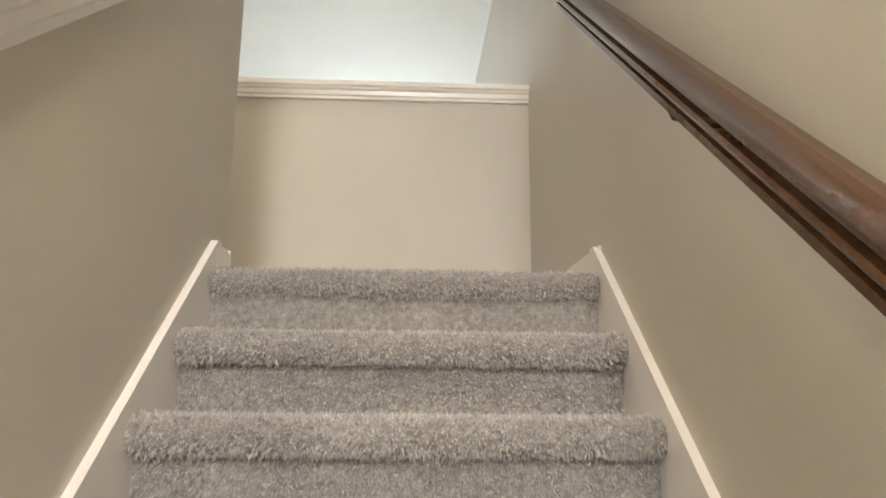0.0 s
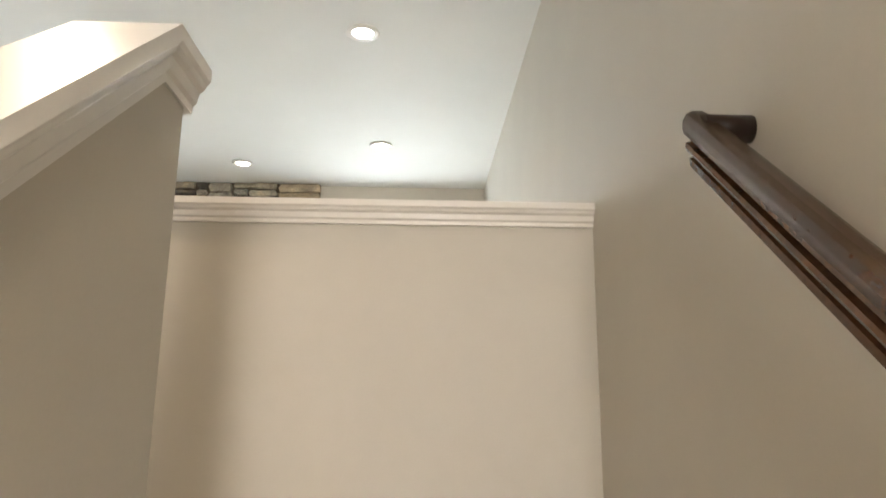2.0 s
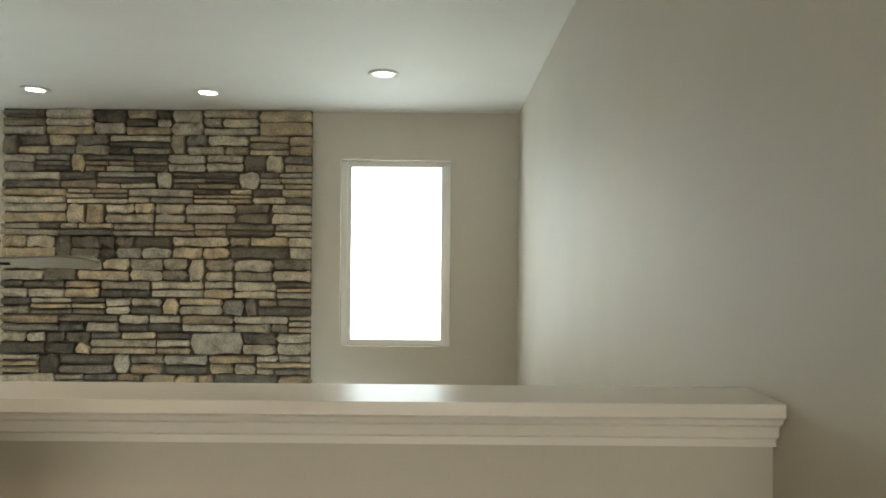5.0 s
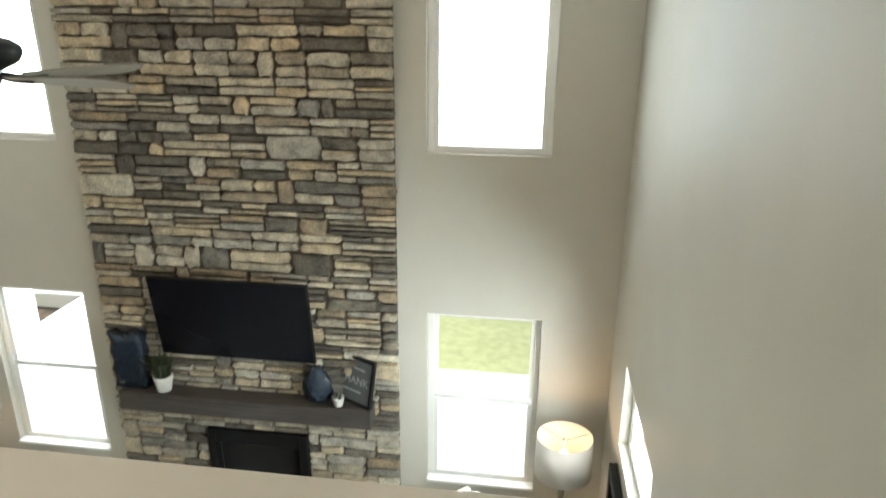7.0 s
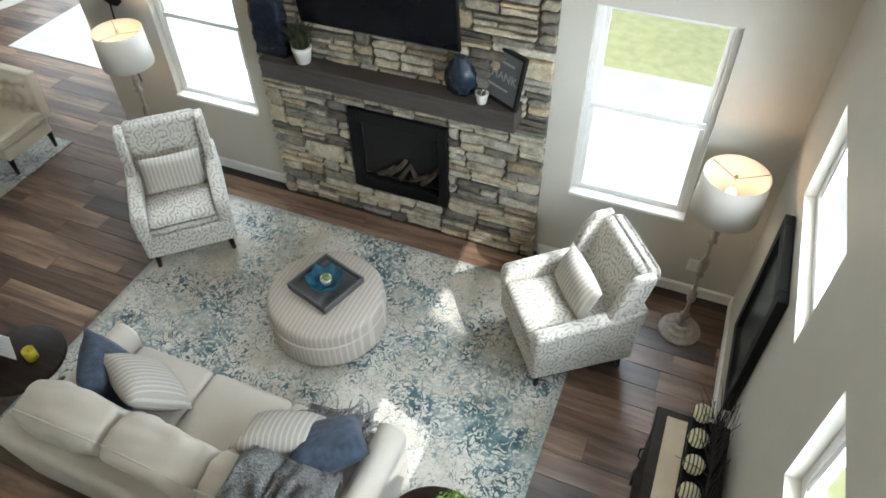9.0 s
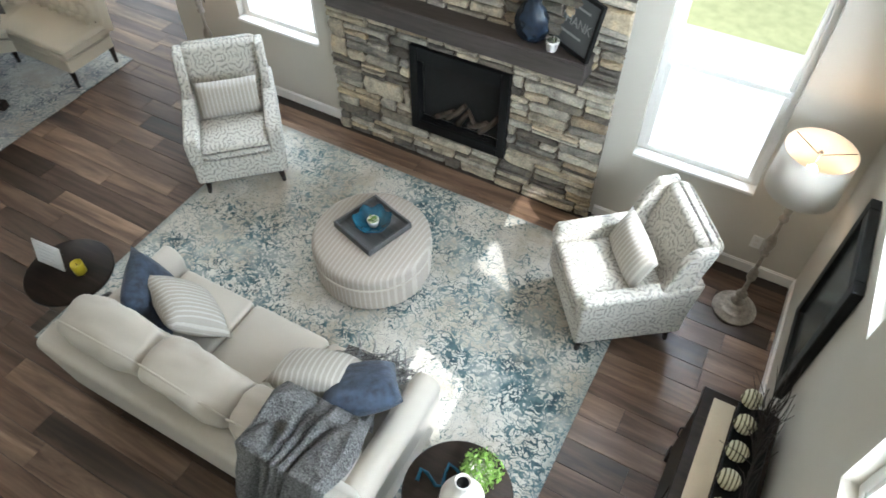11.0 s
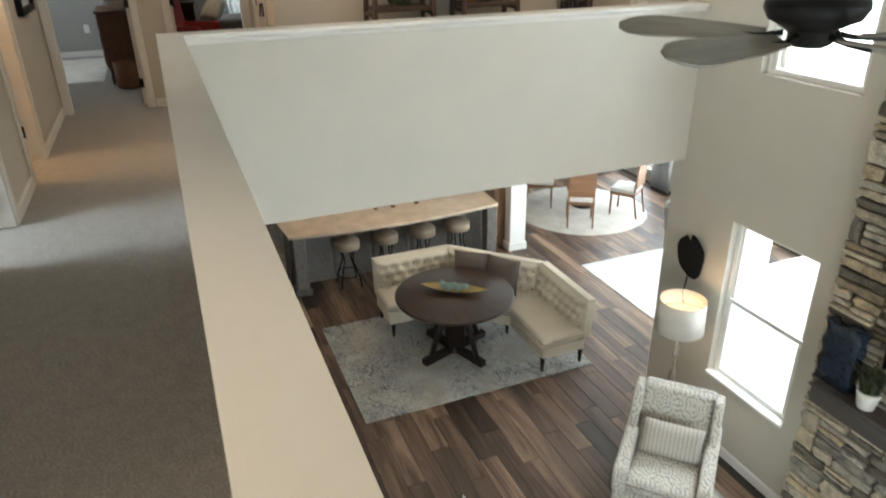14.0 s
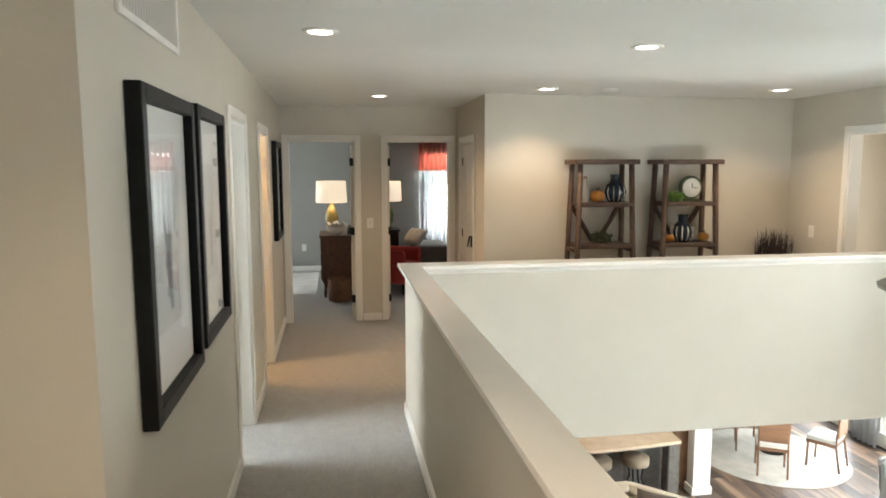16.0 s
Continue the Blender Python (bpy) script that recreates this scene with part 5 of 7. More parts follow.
for a in ((-0.19, -0.165, -0.012, 0.02, 0, 0.38), (0.165, 0.19, -0.012, 0.02, 0, 0.38), (-0.165, 0.165, -0.012, 0.02, 0, 0.025), (-0.165, 0.165, -0.012, 0.02, 0.355, 0.38)):
    part("frame", boxes(a, bevel=0.003), BLACKP, ws)


def lettering(text, size, m, material, parent, name="lettering"):
    c = bpy.data.curves.new(name, "FONT")
    c.body, c.size, c.extrude, c.align_x, c.align_y = text, size, 0.0012, "CENTER", "CENTER"
    tmp = bpy.data.objects.new(name, c)
    scene.collection.objects.link(tmp)
    me = bpy.data.meshes.new_from_object(tmp.evaluated_get(bpy.context.evaluated_depsgraph_get()))
    bpy.data.objects.remove(tmp)
    me.materials.append(material)
    ob = new(name, me)
    ob.parent = parent
    ob.matrix_basis = m
    return ob


INK = surface("chalk_letters", (0.34, 0.35, 0.35), 0.8)
lettering("THANK", 0.085, pose(0, -0.003, 0.19, 90, 0, 0), INK, ws)
for x0, x1, z in ((-0.09, 0.1, 0.28), (-0.11, 0.08, 0.1)):
    part("script_line", boxes((x0, x1, -0.004, 0.0, z, z + 0.014)), INK, ws)

# leaf sculpture, outlets, floor vent
bm = bmesh.new()
lf = []
for k in range(28):
    a = 2 * math.pi * k / 28
    r = 0.165 * (1 + 0.28 * max(0.0, math.cos(a + 1.1)) ** 6 + 0.03 * math.sin(5 * a)) * (0.6 if k == 8 else 1)
    lf.append((r * math.cos(a), r * math.sin(a) * 1.1))
prism(bm, lf, -0.008, 0.008)
ls = thing("leaf_sculpture", pose(-5.39, YN - 0.05, -1.03), "black metal lily leaf sculpture on the wall", "wall decor")
part("leaf", bm, BLACK, ls)
part("stem", tube(bmesh.new(), [(0.0, 0.01, -0.18), (-0.03, 0.015, -0.4), (-0.02, 0.012, -0.65), (0.03, 0.01, -0.95)], 0.008, 0.006), BLACK, ls)


def plate(m, label, switch=False):
    root = thing("switch_plate" if switch else "wall_outlet", m, label, "switch" if switch else "outlet", "wall plates")
    part("cover", boxes((-0.036, 0.036, -0.007, 0, -0.058, 0.058), bevel=0.002), TRIM, root)
    for z in ((0,) if switch else (-0.022, 0.022)):
        part("rocker" if switch else "socket", boxes((-0.015, 0.015, -0.0105, -0.007, z - (0.03 if switch else 0.013), z + (0.03 if switch else 0.013)), bevel=0.001), CERAMIC, root)
    return root


plate(pose(-0.36, YN, -2.47), "white electrical outlet low on the wall")

# framed art and console on the side wall
fa = thing("framed_art", Matrix.Identity(4), "wide black framed glass-covered picture on the side wall", "picture")
part("picture", boxes((-0.03, -0.012, 2.78, 3.3, -2.1, -1.29)), surface("dim_print", (0.06, 0.07, 0.07), 0.25, vary=0.4, scale=3), fa)
for a in ((-0.055, -0.003, 2.7, 2.78, -2.18, -1.21), (-0.055, -0.003, 3.3, 3.38, -2.18, -1.21), (-0.055, -0.003, 2.78, 3.3, -2.18, -2.1), (-0.055, -0.003, 2.78, 3.3, -1.29, -1.21)):
    part("frame", boxes(a, bevel=0.004), BLACKP, fa)
cs = thing("console_table", Matrix.Identity(4), "dark wooden console table with pale runner by the side wall", "console table")
part("top", boxes((-0.42, -0.03, 0.75, 2.45, F + 0.76, F + 0.8), bevel=0.005), DARKWOOD, cs)
part("body", boxes((-0.395, -0.04, 0.8, 2.42, F + 0.12, F + 0.76), bevel=0.004), DARKWOOD, cs)
for k in range(3):
    d = part("door", boxes((-0.412, -0.396, 0.83 + k * 0.53, 1.33 + k * 0.53, F + 0.16, F + 0.72), bevel=0.004), DARKWOOD, cs)
    part("handle", tube(bmesh.new(), [(-0.412, 1.27 + k * 0.53, F + 0.4), (-0.435, 1.27 + k * 0.53, F + 0.42), (-0.435, 1.27 + k * 0.53, F + 0.5), (-0.412, 1.27 + k * 0.53, F + 0.52)], 0.006), BLACK, d)
for x in (-0.39, -0.07):
    for y in (0.83, 2.39):
        part("leg", boxes((x - 0.03, x + 0.03, y - 0.03, y + 0.03, F, F + 0.12), bevel=0.004), DARKWOOD, cs)
single("table_runner", boxes((-0.36, -0.25, 0.8, 2.4, F + 0.8, F + 0.804)), surface("pale_runner", (0.46, 0.38, 0.27), 0.85), "pale tan runner on the console table", "runner")
tp = thing("decor_trough", pose(-0.14, 2.0, F + 0.8), "black trough of twigs and pale woven balls", "decor")
part("trough", boxes((-0.1, 0.085, -1.0, 0.44, 0, 0.02), bevel=0.006), BLACKP, tp)
rs = random.Random(17)
ball = stripe_mat("woven_ball", (0.58, 0.54, 0.37), (0.07, 0.055, 0.02), 105)
for k in range(6):
    bm = bmesh.new()
    bmesh.ops.create_icosphere(bm, subdivisions=3, radius=0.052)
    for v in bm.verts:
        v.co *= 1 + 0.07 * math.sin(v.co.x * 150) * math.sin(v.co.z * 130)
    for f in bm.faces:
        f.smooth = True
    part("woven_ball", moved(bm, pose(-0.055, -0.36 + k * 0.16, 0.07)), ball, tp, "pale woven ball")
bm = bmesh.new()
for k in range(70):
    y = rs.uniform(0.1, 0.42) if k % 3 else rs.uniform(-0.8, 0.1)
    p = Vector((0.03, y, 0.03))
    d = Vector((rs.uniform(-0.2, 0.06), rs.uniform(-0.1, 1.0), rs.uniform(0.35, 0.8)))
    pts = [p]
    for s in range(4):
        d = (d + Vector((rs.uniform(-0.3, 0.3), rs.uniform(-0.4, 0.4), rs.uniform(-0.1, 0.2)))).normalized()
        q = pts[-1] + d * rs.uniform(0.05, 0.1)
        q.x = min(q.x, 0.085)
        pts.append(q)
    tube(bm, pts, 0.0035, 0.0015, 4)
tagged(part("twigs", bm, TWIG, tp, "bare dark twigs"), kind="stuff")

# ---- dining corner, kitchen and sunroom on the lower floor ----
single("dining_rug", boxes((-8.32, -6.38, 1.22, 3.86, F, F + 0.01), bevel=0.003), RUG2, "faded grey and blue rug under the dining table", "rug")
DT = pose(-7.24, 2.54, F + 0.01)
dt = thing("dining_table", DT, "round dark walnut dining table on a trestle pedestal", "dining table")
part("tabletop", moved(lathe([(0.62, 0), (0.66, 0.008), (0.665, 0.02), (0.665, 0.034), (0.65, 0.042), (0.001, 0.043)], 56), pose(0, 0, 0.715)), TABLEW, dt)
part("apron", moved(lathe([(0.5, 0), (0.5, 0.06)], 40), pose(0, 0, 0.655)), DARKWOOD, dt)
part("pedestal", boxes((-0.09, 0.09, -0.09, 0.09, 0.08, 0.66), bevel=0.012), DARKWOOD, dt)
for k in range(4):
    a = k * math.pi / 2 + 0.35
    c, s = math.cos(a), math.sin(a)
    bm = boxes((0.06, 0.47, -0.045, 0.045, 0.0, 0.085), bevel=0.012)
    part("foot", moved(bm, pose(0, 0, 0, 0, 0, math.degrees(a))), DARKWOOD, dt)
    bm = bmesh.new()
    tube(bm, [(0.36 * c, 0.36 * s, 0.07), (0.26 * c, 0.26 * s, 0.32), (0.1 * c, 0.1 * s, 0.6)], 0.034, 0.034, 4)
    part("brace", bm, DARKWOOD, dt)
bw = thing("centrepiece_bowl", on(DT, -0.02, 0.0, 0.758, 0, 0, 55), "long golden leaf-shaped bowl with pale succulents", "bowl")
bm = bmesh.new()
g = []
for i in range(17):
    u = i / 8 - 1
    row = []
    for j in range(7):
        v = j / 3 - 1
        w = 0.1 * (1 - abs(u) ** 2.2) + 0.004
        row.append(bm.verts.new((u * 0.38, v * w, 0.012 + 0.045 * v * v * (1 - u * u) + 0.055 * u * u)))
    g.append(row)
for i in range(16):
    for j in range(6):
        bm.faces.new((g[i][j], g[i + 1][j], g[i + 1][j + 1], g[i][j + 1])).smooth = True
bmesh.ops.solidify(bm, geom=bm.faces, thickness=0.006)
part("dish", bm, surface("brass_leaf", (0.62, 0.47, 0.18), 0.35, metal=0.25, vary=0.2), bw)
for k in range(5):
    part("succulent", moved(clump(60, 0.05, 0.035, 0.026, 40 + k), pose(-0.13 + k * 0.065, 0.02 * (-1) ** k, 0.07)), surface("succulent_green", (0.30, 0.40, 0.36), 0.7, vary=0.25, scale=30), bw, "pale blue-green succulent")


def tufted(w, h, t, nx, nz):
    """A buttoned back panel in the xz plane, its face towards -y."""
    bm = bmesh.new()
    n, m = nx * 6, nz * 6
    face, back = [], []
    for i in range(n + 1):
        a, b = [], []
        for j in range(m + 1):
            u, v = i / n, j / m
            du, dv = u * nx, v * nz
            d = 1.0
            for row in range(nz + 1):
                off = 0.5 * (row % 2)
                cx = round(du - off) + off
                d = min(d, math.hypot(du - cx, (dv - row) * 1.0))
            edge = min(1.0, 8 * min(u, 1 - u) * w / h, 8 * min(v, 1 - v))
            y = -t / 2 - 0.075 * min(1.0, d * 1.6) * edge
            a.append(bm.verts.new((w * (u - 0.5), y * edge + (-t * 0.3) * (1 - edge), h * v)))
            b.append(bm.verts.new((w * (u - 0.5), t / 2, h * v)))
        face.append(a)
        back.append(b)
    for i in range(n):
        for j in range(m):
            bm.faces.new((face[i][j], face[i + 1][j], face[i + 1][j + 1], face[i][j + 1])).smooth = True
            bm.faces.new((back[i][j], back[i][j + 1], back[i + 1][j + 1], back[i + 1][j]))
    for i in range(n):
        bm.faces.new((face[i][0], back[i][0], back[i + 1][0], face[i + 1][0]))
        bm.faces.new((face[i][m], face[i + 1][m], back[i + 1][m], back[i][m]))
    for j in range(m):
        bm.faces.new((face[0][j], face[0][j + 1], back[0][j + 1], back[0][j]))
        bm.faces.new((face[n][j], back[n][j], back[n][j + 1], face[n][j + 1]))
    return bm


def bench(m, w, label, legs):
    """A tufted bench; it faces -y."""
    root = thing("banquette_bench", m, label, "bench", "corner banquette")
    part("seat", moved(softbox(w, 0.56, 0.14, 0.04, puff=0.015), pose(0, -0.01, 0.3)), BANQ, root)
    part("seat_rail", boxes((-w / 2 + 0.01, w / 2 - 0.01, -0.28, 0.25, 0.19, 0.31), bevel=0.01), BANQ, root)
    nx = max(3, round(w / 0.135))
    bk = part("backrest", moved(tufted(w, 0.46, 0.11, nx, 4), pose(0, 0.25, 0.35, -5, 0, 0)), BANQ, root, "button-tufted backrest")
    for row in range(1, 4):
        for k in range(nx):
            x = w * ((k + 0.5 * (row % 2)) / nx - 0.5) if row % 2 else w * (k / nx - 0.5)
            if abs(x) < w / 2 - 0.04:
                z = 0.35 + 0.46 * row / 4
                part("button", moved(lathe([(0.013, 0), (0.011, 0.006), (0.001, 0.009)], 8), pose(x, 0.188 + (z - 0.35) * 0.087, z, 90, 0, 0)), LAMPWOOD, bk)
    for x, y in legs:
        part("leg", tube(bmesh.new(), [(x, y, 0), (x, y, 0.2)], 0.017, 0.03, 4), DARKWOOD, root)
    return root


bench(pose(-6.935, 3.5, F + 0.01), 1.03, "cream button-tufted banquette bench along the dining rug", ((0.45, -0.24), (0.45, 0.24), (-0.4, -0.24), (-0.4, 0.24)))
bench(pose(-8.04, 2.42, F + 0.01, 0, 0, 90), 1.0, "cream button-tufted banquette bench beside the island", ((-0.44, -0.24), (-0.44, 0.24), (0.4, -0.24), (0.4, 0.24)))
bench(pose(-7.69, 3.12, F + 0.01, 0, 0, 43.7), 1.22, "cream button-tufted corner banquette seat with cushions", ((-0.2, 0.2), (0.2, 0.2)))
for k, (dx, rz) in enumerate(((-0.2, 8), (0.2, -6))):
    single("throw_pillow", cushion(0.44, 0.44, 0.16, seed=50 + k), GREYFAB, "dark grey-brown square pillow on the banquette", "pillow", on(pose(-7.69, 3.12, F + 0.01, 0, 0, 43.7), dx, 0.06, 0.66, 76, 0, rz), "banquette pillows")

# kitchen island and stools
il = thing("kitchen_island", Matrix.Identity(4), "grey wooden kitchen island with tan granite top", "kitchen island")
bm = bmesh.new()
pts = [(-10.0, 1.0), (-9.62, 1.0)] + [(-9.12 + 0.12 * math.sin(math.pi * k / 10), 1.05 + 2.95 * k / 10) for k in range(11)] + [(-10.0, 4.05)]
a = [bm.verts.new((x, y, F + 0.9)) for x, y in pts]
b = [bm.verts.new((x, y, F + 0.94)) for x, y in pts]
for i in range(len(pts)):
    bm.faces.new((a[i], a[(i + 1) % len(pts)], b[(i + 1) % len(pts)], b[i]))
bm.faces.new(a[::-1])
bm.faces.new(b)
bmesh.ops.recalc_face_normals(bm, faces=bm.faces)
part("countertop", bm, GRANITE, il, "tan granite countertop with bowed front")
part("body", boxes((-9.98, -9.6, 1.1, 3.98, F, F + 0.9), bevel=0.005), CABW, il)
for k in range(5):
    part("panel", boxes((-9.605, -9.585, 1.14 + k * 0.57, 1.67 + k * 0.57, F + 0.1, F + 0.84), bevel=0.008), CABW, il)
for y in (1.12, 3.9):
    part("post", boxes((-9.42, -9.26, y, y + 0.16, F, F + 0.9), bevel=0.01), CABW, il)
    part("plinth", boxes((-9.45, -9.23, y - 0.03, y + 0.19, F, F + 0.1), bevel=0.008), CABW, il)
SEATW = surface("tan_stool_seat", (0.32, 0.25, 0.18), 0.7, vary=0.15)
st0 = thing("bar_stool", pose(-9.36, 1.85, F), "tan round bar stool on curved black legs", "bar stool", "bar stools at the island")
part("seat", moved(lathe([(0.16, 0), (0.175, 0.01), (0.175, 0.1), (0.16, 0.12), (0.001, 0.125)], 26), pose(0, 0, 0.55)), SEATW, st0)
for k in range(4):
    a = k * math.pi / 2 + 0.78
    c, s = math.cos(a), math.sin(a)
    part("leg", tube(bmesh.new(), [(0.2 * c, 0.2 * s, 0), (0.17 * c, 0.17 * s, 0.15), (0.08 * c, 0.08 * s, 0.38), (0.11 * c, 0.11 * s, 0.55)], 0.013, 0.013), BLACK, st0)
ring = lathe([(0.165, 0.16), (0.175, 0.165), (0.175, 0.175), (0.165, 0.18)], 24, cap=False)
part("footrest", ring, BLACK, st0)
for y in (2.4, 2.95, 3.48):
    copy_thing(st0, pose(-9.36, y, F))
for k, y in enumerate((2.35, 2.6, 2.95)):
    gl = thing("short_glass", pose(-9.6, y, F + 0.94), "small dark amber glass on the island", "glass", "island glasses")
    part("cup", lathe([(0.03, 0), (0.036, 0.09), (0.032, 0.09), (0.027, 0.01), (0.001, 0.008)], 14), surface("amber_glass", (0.14, 0.08, 0.03), 0.15), gl)

# column, wall end and dark kitchen run
struct("trim_column", boxes((-9.6, -9.42, 4.36, 4.62, F, -0.235), bevel=0.006), TRIM, "white painted square column")
struct("trim_column_base", boxes((-9.62, -9.4, 4.34, 4.64, F, F + 0.12), bevel=0.006), TRIM)
tc_ = thing("tall_cabinet", Matrix.Identity(4), "tall brown wooden pantry cabinet beside the column", "cabinet")
part("body", boxes((-10.2, -9.64, 4.2, 4.75, F, F + 2.2), bevel=0.005), BROWNWOOD, tc_)
part("door", boxes((-9.64, -9.622, 4.23, 4.72, F + 0.12, F + 2.15), bevel=0.004), BROWNWOOD, tc_)
kc = thing("kitchen_cabinet", Matrix.Identity(4), "dark lower kitchen cabinet run with black appliance fronts", "cabinet")
part("body", boxes((-13.0, -8.5, -1.6, -0.95, F, F + 0.9), bevel=0.005), DARKWOOD, kc)
part("worktop", boxes((-13.0, -8.48, -1.62, -0.92, F + 0.9, F + 0.94), bevel=0.005), GRANITE, kc)
for k in range(7):
    part("door", boxes((-12.95 + k * 0.63, -12.36 + k * 0.63, -0.95, -0.93, F + 0.1, F + 0.85), bevel=0.005), DARKWOOD, kc)

# sunroom
rr = single("round_rug", moved(lathe([(1.12, 0), (1.13, 0.004), (1.12, 0.01), (0.001, 0.011)], 64), pose(-10.45, 6.25, F)), RUGB, "round pale beige rug under the table", "rug")
single("pale_rug", boxes((-8.56, -6.1, 5.08, 7.1, F, F + 0.01), bevel=0.003), RUGW, "rectangular pale rug in bright sun", "rug")
tb = thing("round_table", pose(-10.6, 6.4, F + 0.011), "round dark wood pedestal table", "table")
part("tabletop", moved(lathe([(0.5, 0), (0.53, 0.01), (0.53, 0.035), (0.001, 0.04)], 40), pose(0, 0, 0.71)), TABLEW, tb)
part("column", lathe([(0.2, 0), (0.18, 0.05), (0.06, 0.12), (0.05, 0.6), (0.12, 0.71)], 20), DARKWOOD, tb)


def dining_chair(m):
    """Front is +y."""
    root = thing("dining_chair", m, "brown wooden dining chair with white cushioned seat", "chair", "chairs round the sunroom table")
    part("seat", moved(softbox(0.44, 0.42, 0.07, 0.025, puff=0.015), pose(0, 0, 0.42)), surface("white_seat", (0.68, 0.65, 0.6), 0.85), root)
    part("seat_rail", boxes((-0.22, 0.22, -0.2, 0.21, 0.37, 0.425), bevel=0.006), BROWNWOOD, root)
    part("backrest", boxes((-0.2, 0.2, -0.24, -0.215, 0.52, 0.92), bevel=0.008), BROWNWOOD, root)
    for x in (-0.2, 0.2):
        part("leg", tube(bmesh.new(), [(x, 0.19, 0), (x, 0.18, 0.38)], 0.016, 0.024, 4), BROWNWOOD, root)
        part("back_post", tube(bmesh.new(), [(x, -0.27, 0), (x, -0.2, 0.4), (x, -0.24, 0.93)], 0.018, 0.02, 4), BROWNWOOD, root)
    return root


dc = dining_chair(pose(-9.95, 5.92, F + 0.011, 0, 0, 60))
for x, y, rz in ((-10.0, 6.85, 125), (-10.95, 5.75, -30), (-11.25, 6.7, -115)):
    copy_thing(dc, pose(x, y, F + 0.011, 0, 0, rz))
sf = thing("grey_armchair", pose(-8.0, 6.75, F + 0.01, 0, 0, -90), "grey upholstered armchair with white pillow", "armchair")
part("base", moved(softbox(0.8, 0.8, 0.3, 0.04), pose(0, 0, 0.1)), GREYWALL, sf)
part("backrest", moved(softbox(0.8, 0.2, 0.5, 0.06), pose(0, -0.32, 0.35, 8, 0, 0)), GREYWALL, sf)
for x in (-0.36, 0.36):
    part("armrest", moved(softbox(0.14, 0.72, 0.3, 0.05), pose(x, 0.02, 0.32)), GREYWALL, sf)
legs4(sf, 0.33, 0.33, 0.11, 0.02, 0.028, DARKWOOD)
single("throw_pillow", cushion(0.4, 0.4, 0.14, seed=60), CERAMICR, "white square pillow on the grey armchair", "pillow", on(pose(-8.0, 6.75, F + 0.01, 0, 0, -90), 0, -0.12, 0.56, 112, 0, 0))


def curtain(name, m, w, h, label, top=None, folds=9, bandh=0.0, col=None):
    root = thing(name, m, label, "curtain")

    def sheet(z0, z1):
        bm = bmesh.new()
        n = folds * 10
        c = [[bm.verts.new((w * (i / n - 0.5), 0.04 * math.sin(2 * math.pi * folds * i / n) * (1 + 0.25 * math.sin(5 * i / n)), z)) for z in (z0, (z0 + z1) / 2, z1)] for i in range(n + 1)]
        for a, b in zip(c, c[1:]):
            for j in range(2):
                bm.faces.new((a[j], b[j], b[j + 1], a[j + 1])).smooth = True
        bmesh.ops.solidify(bm, geom=bm.faces, thickness=0.004)
        return bm

    part("panel", sheet(0.0, h - bandh), col or surface("pale_curtain", (0.62, 0.62, 0.62), 0.9, vary=0.1), root)
    if bandh:
        part("top_band", sheet(h - bandh + 0.002, h), top, root, "coral red top band")
    return root


for x in (-12.75, -10.7, -8.6):
    curtain("window_curtain", pose(x, 8.12, F + 0.01), 0.55, 2.45, "pale grey patterned curtain beside the sunroom window", folds=5)

# ---- stair handrail ----
hr = thing("handrail", Matrix.Identity(4), "stained brown wooden handrail on the stair wall", "handrail")
sl = RISE / RUN
prof = [(-0.032, 0.016), (-0.03, 0.03), (-0.022, 0.042), (-0.01, 0.048), (0.01, 0.048), (0.022, 0.042), (0.03, 0.03), (0.032, 0.016), (0.03, 0.006), (0.016, 0.0), (0.014, -0.006), (0.027, -0.01), (0.029, -0.018), (0.026, -0.025), (0.014, -0.029), (0.013, -0.034), (0.022, -0.038), (0.022, -0.052),
        (-0.022, -0.052), (-0.022, -0.038), (-0.013, -0.034), (-0.014, -0.029), (-0.026, -0.025), (-0.029, -0.018), (-0.027, -0.01), (-0.014, -0.006), (-0.016, 0.0), (-0.03, 0.006)]
bm = bmesh.new()
rings = []
for y, z in ((-1.12, 0.9), (-4.3, 0.9 - 3.18 * sl)):
    rings.append([bm.verts.new((-0.082 + px, y, z + pz * 1.1)) for px, pz in prof])
n = len(prof)
for i in range(n):
    bm.faces.new((rings[0][i], rings[0][(i + 1) % n], rings[1][(i + 1) % n], rings[1][i])).smooth = i < 7
bm.faces.new(rings[0])
bm.faces.new(rings[1])
bmesh.ops.recalc_face_normals(bm, faces=bm.faces)
part("rail", bm, RAILW, hr)
part("wall_return", tube(bmesh.new(), [(-0.09, -1.15, 0.905), (0.0, -1.15, 0.905)], 0.026, 0.026, 18), DARKWOOD, hr, "dark rounded return to the wall")
for y in (-1.9, -3.2):
    z = 0.9 + (y + 1.12) * sl
    part("bracket", tube(bmesh.new(), [(-0.082, y, z - 0.06), (-0.07, y, z - 0.09), (-0.03, y, z - 0.1), (0.0, y, z - 0.1)], 0.007), BLACK, hr)

# ---- ceiling fan ----
FX, FY, FZ = -2.88, 2.08, 1.285
fan = thing("ceiling_fan", pose(FX, FY, 0), "black ceiling fan with grey-brown blades", "ceiling fan")
part("canopy", lathe([(0.03, C - 0.075), (0.06, C - 0.05), (0.07, C - 0.015), (0.07, C)], 24), BLACK, fan)
part("downrod", lathe([(0.012, FZ + 0.22), (0.012, C - 0.07)], 12), BLACK, fan)
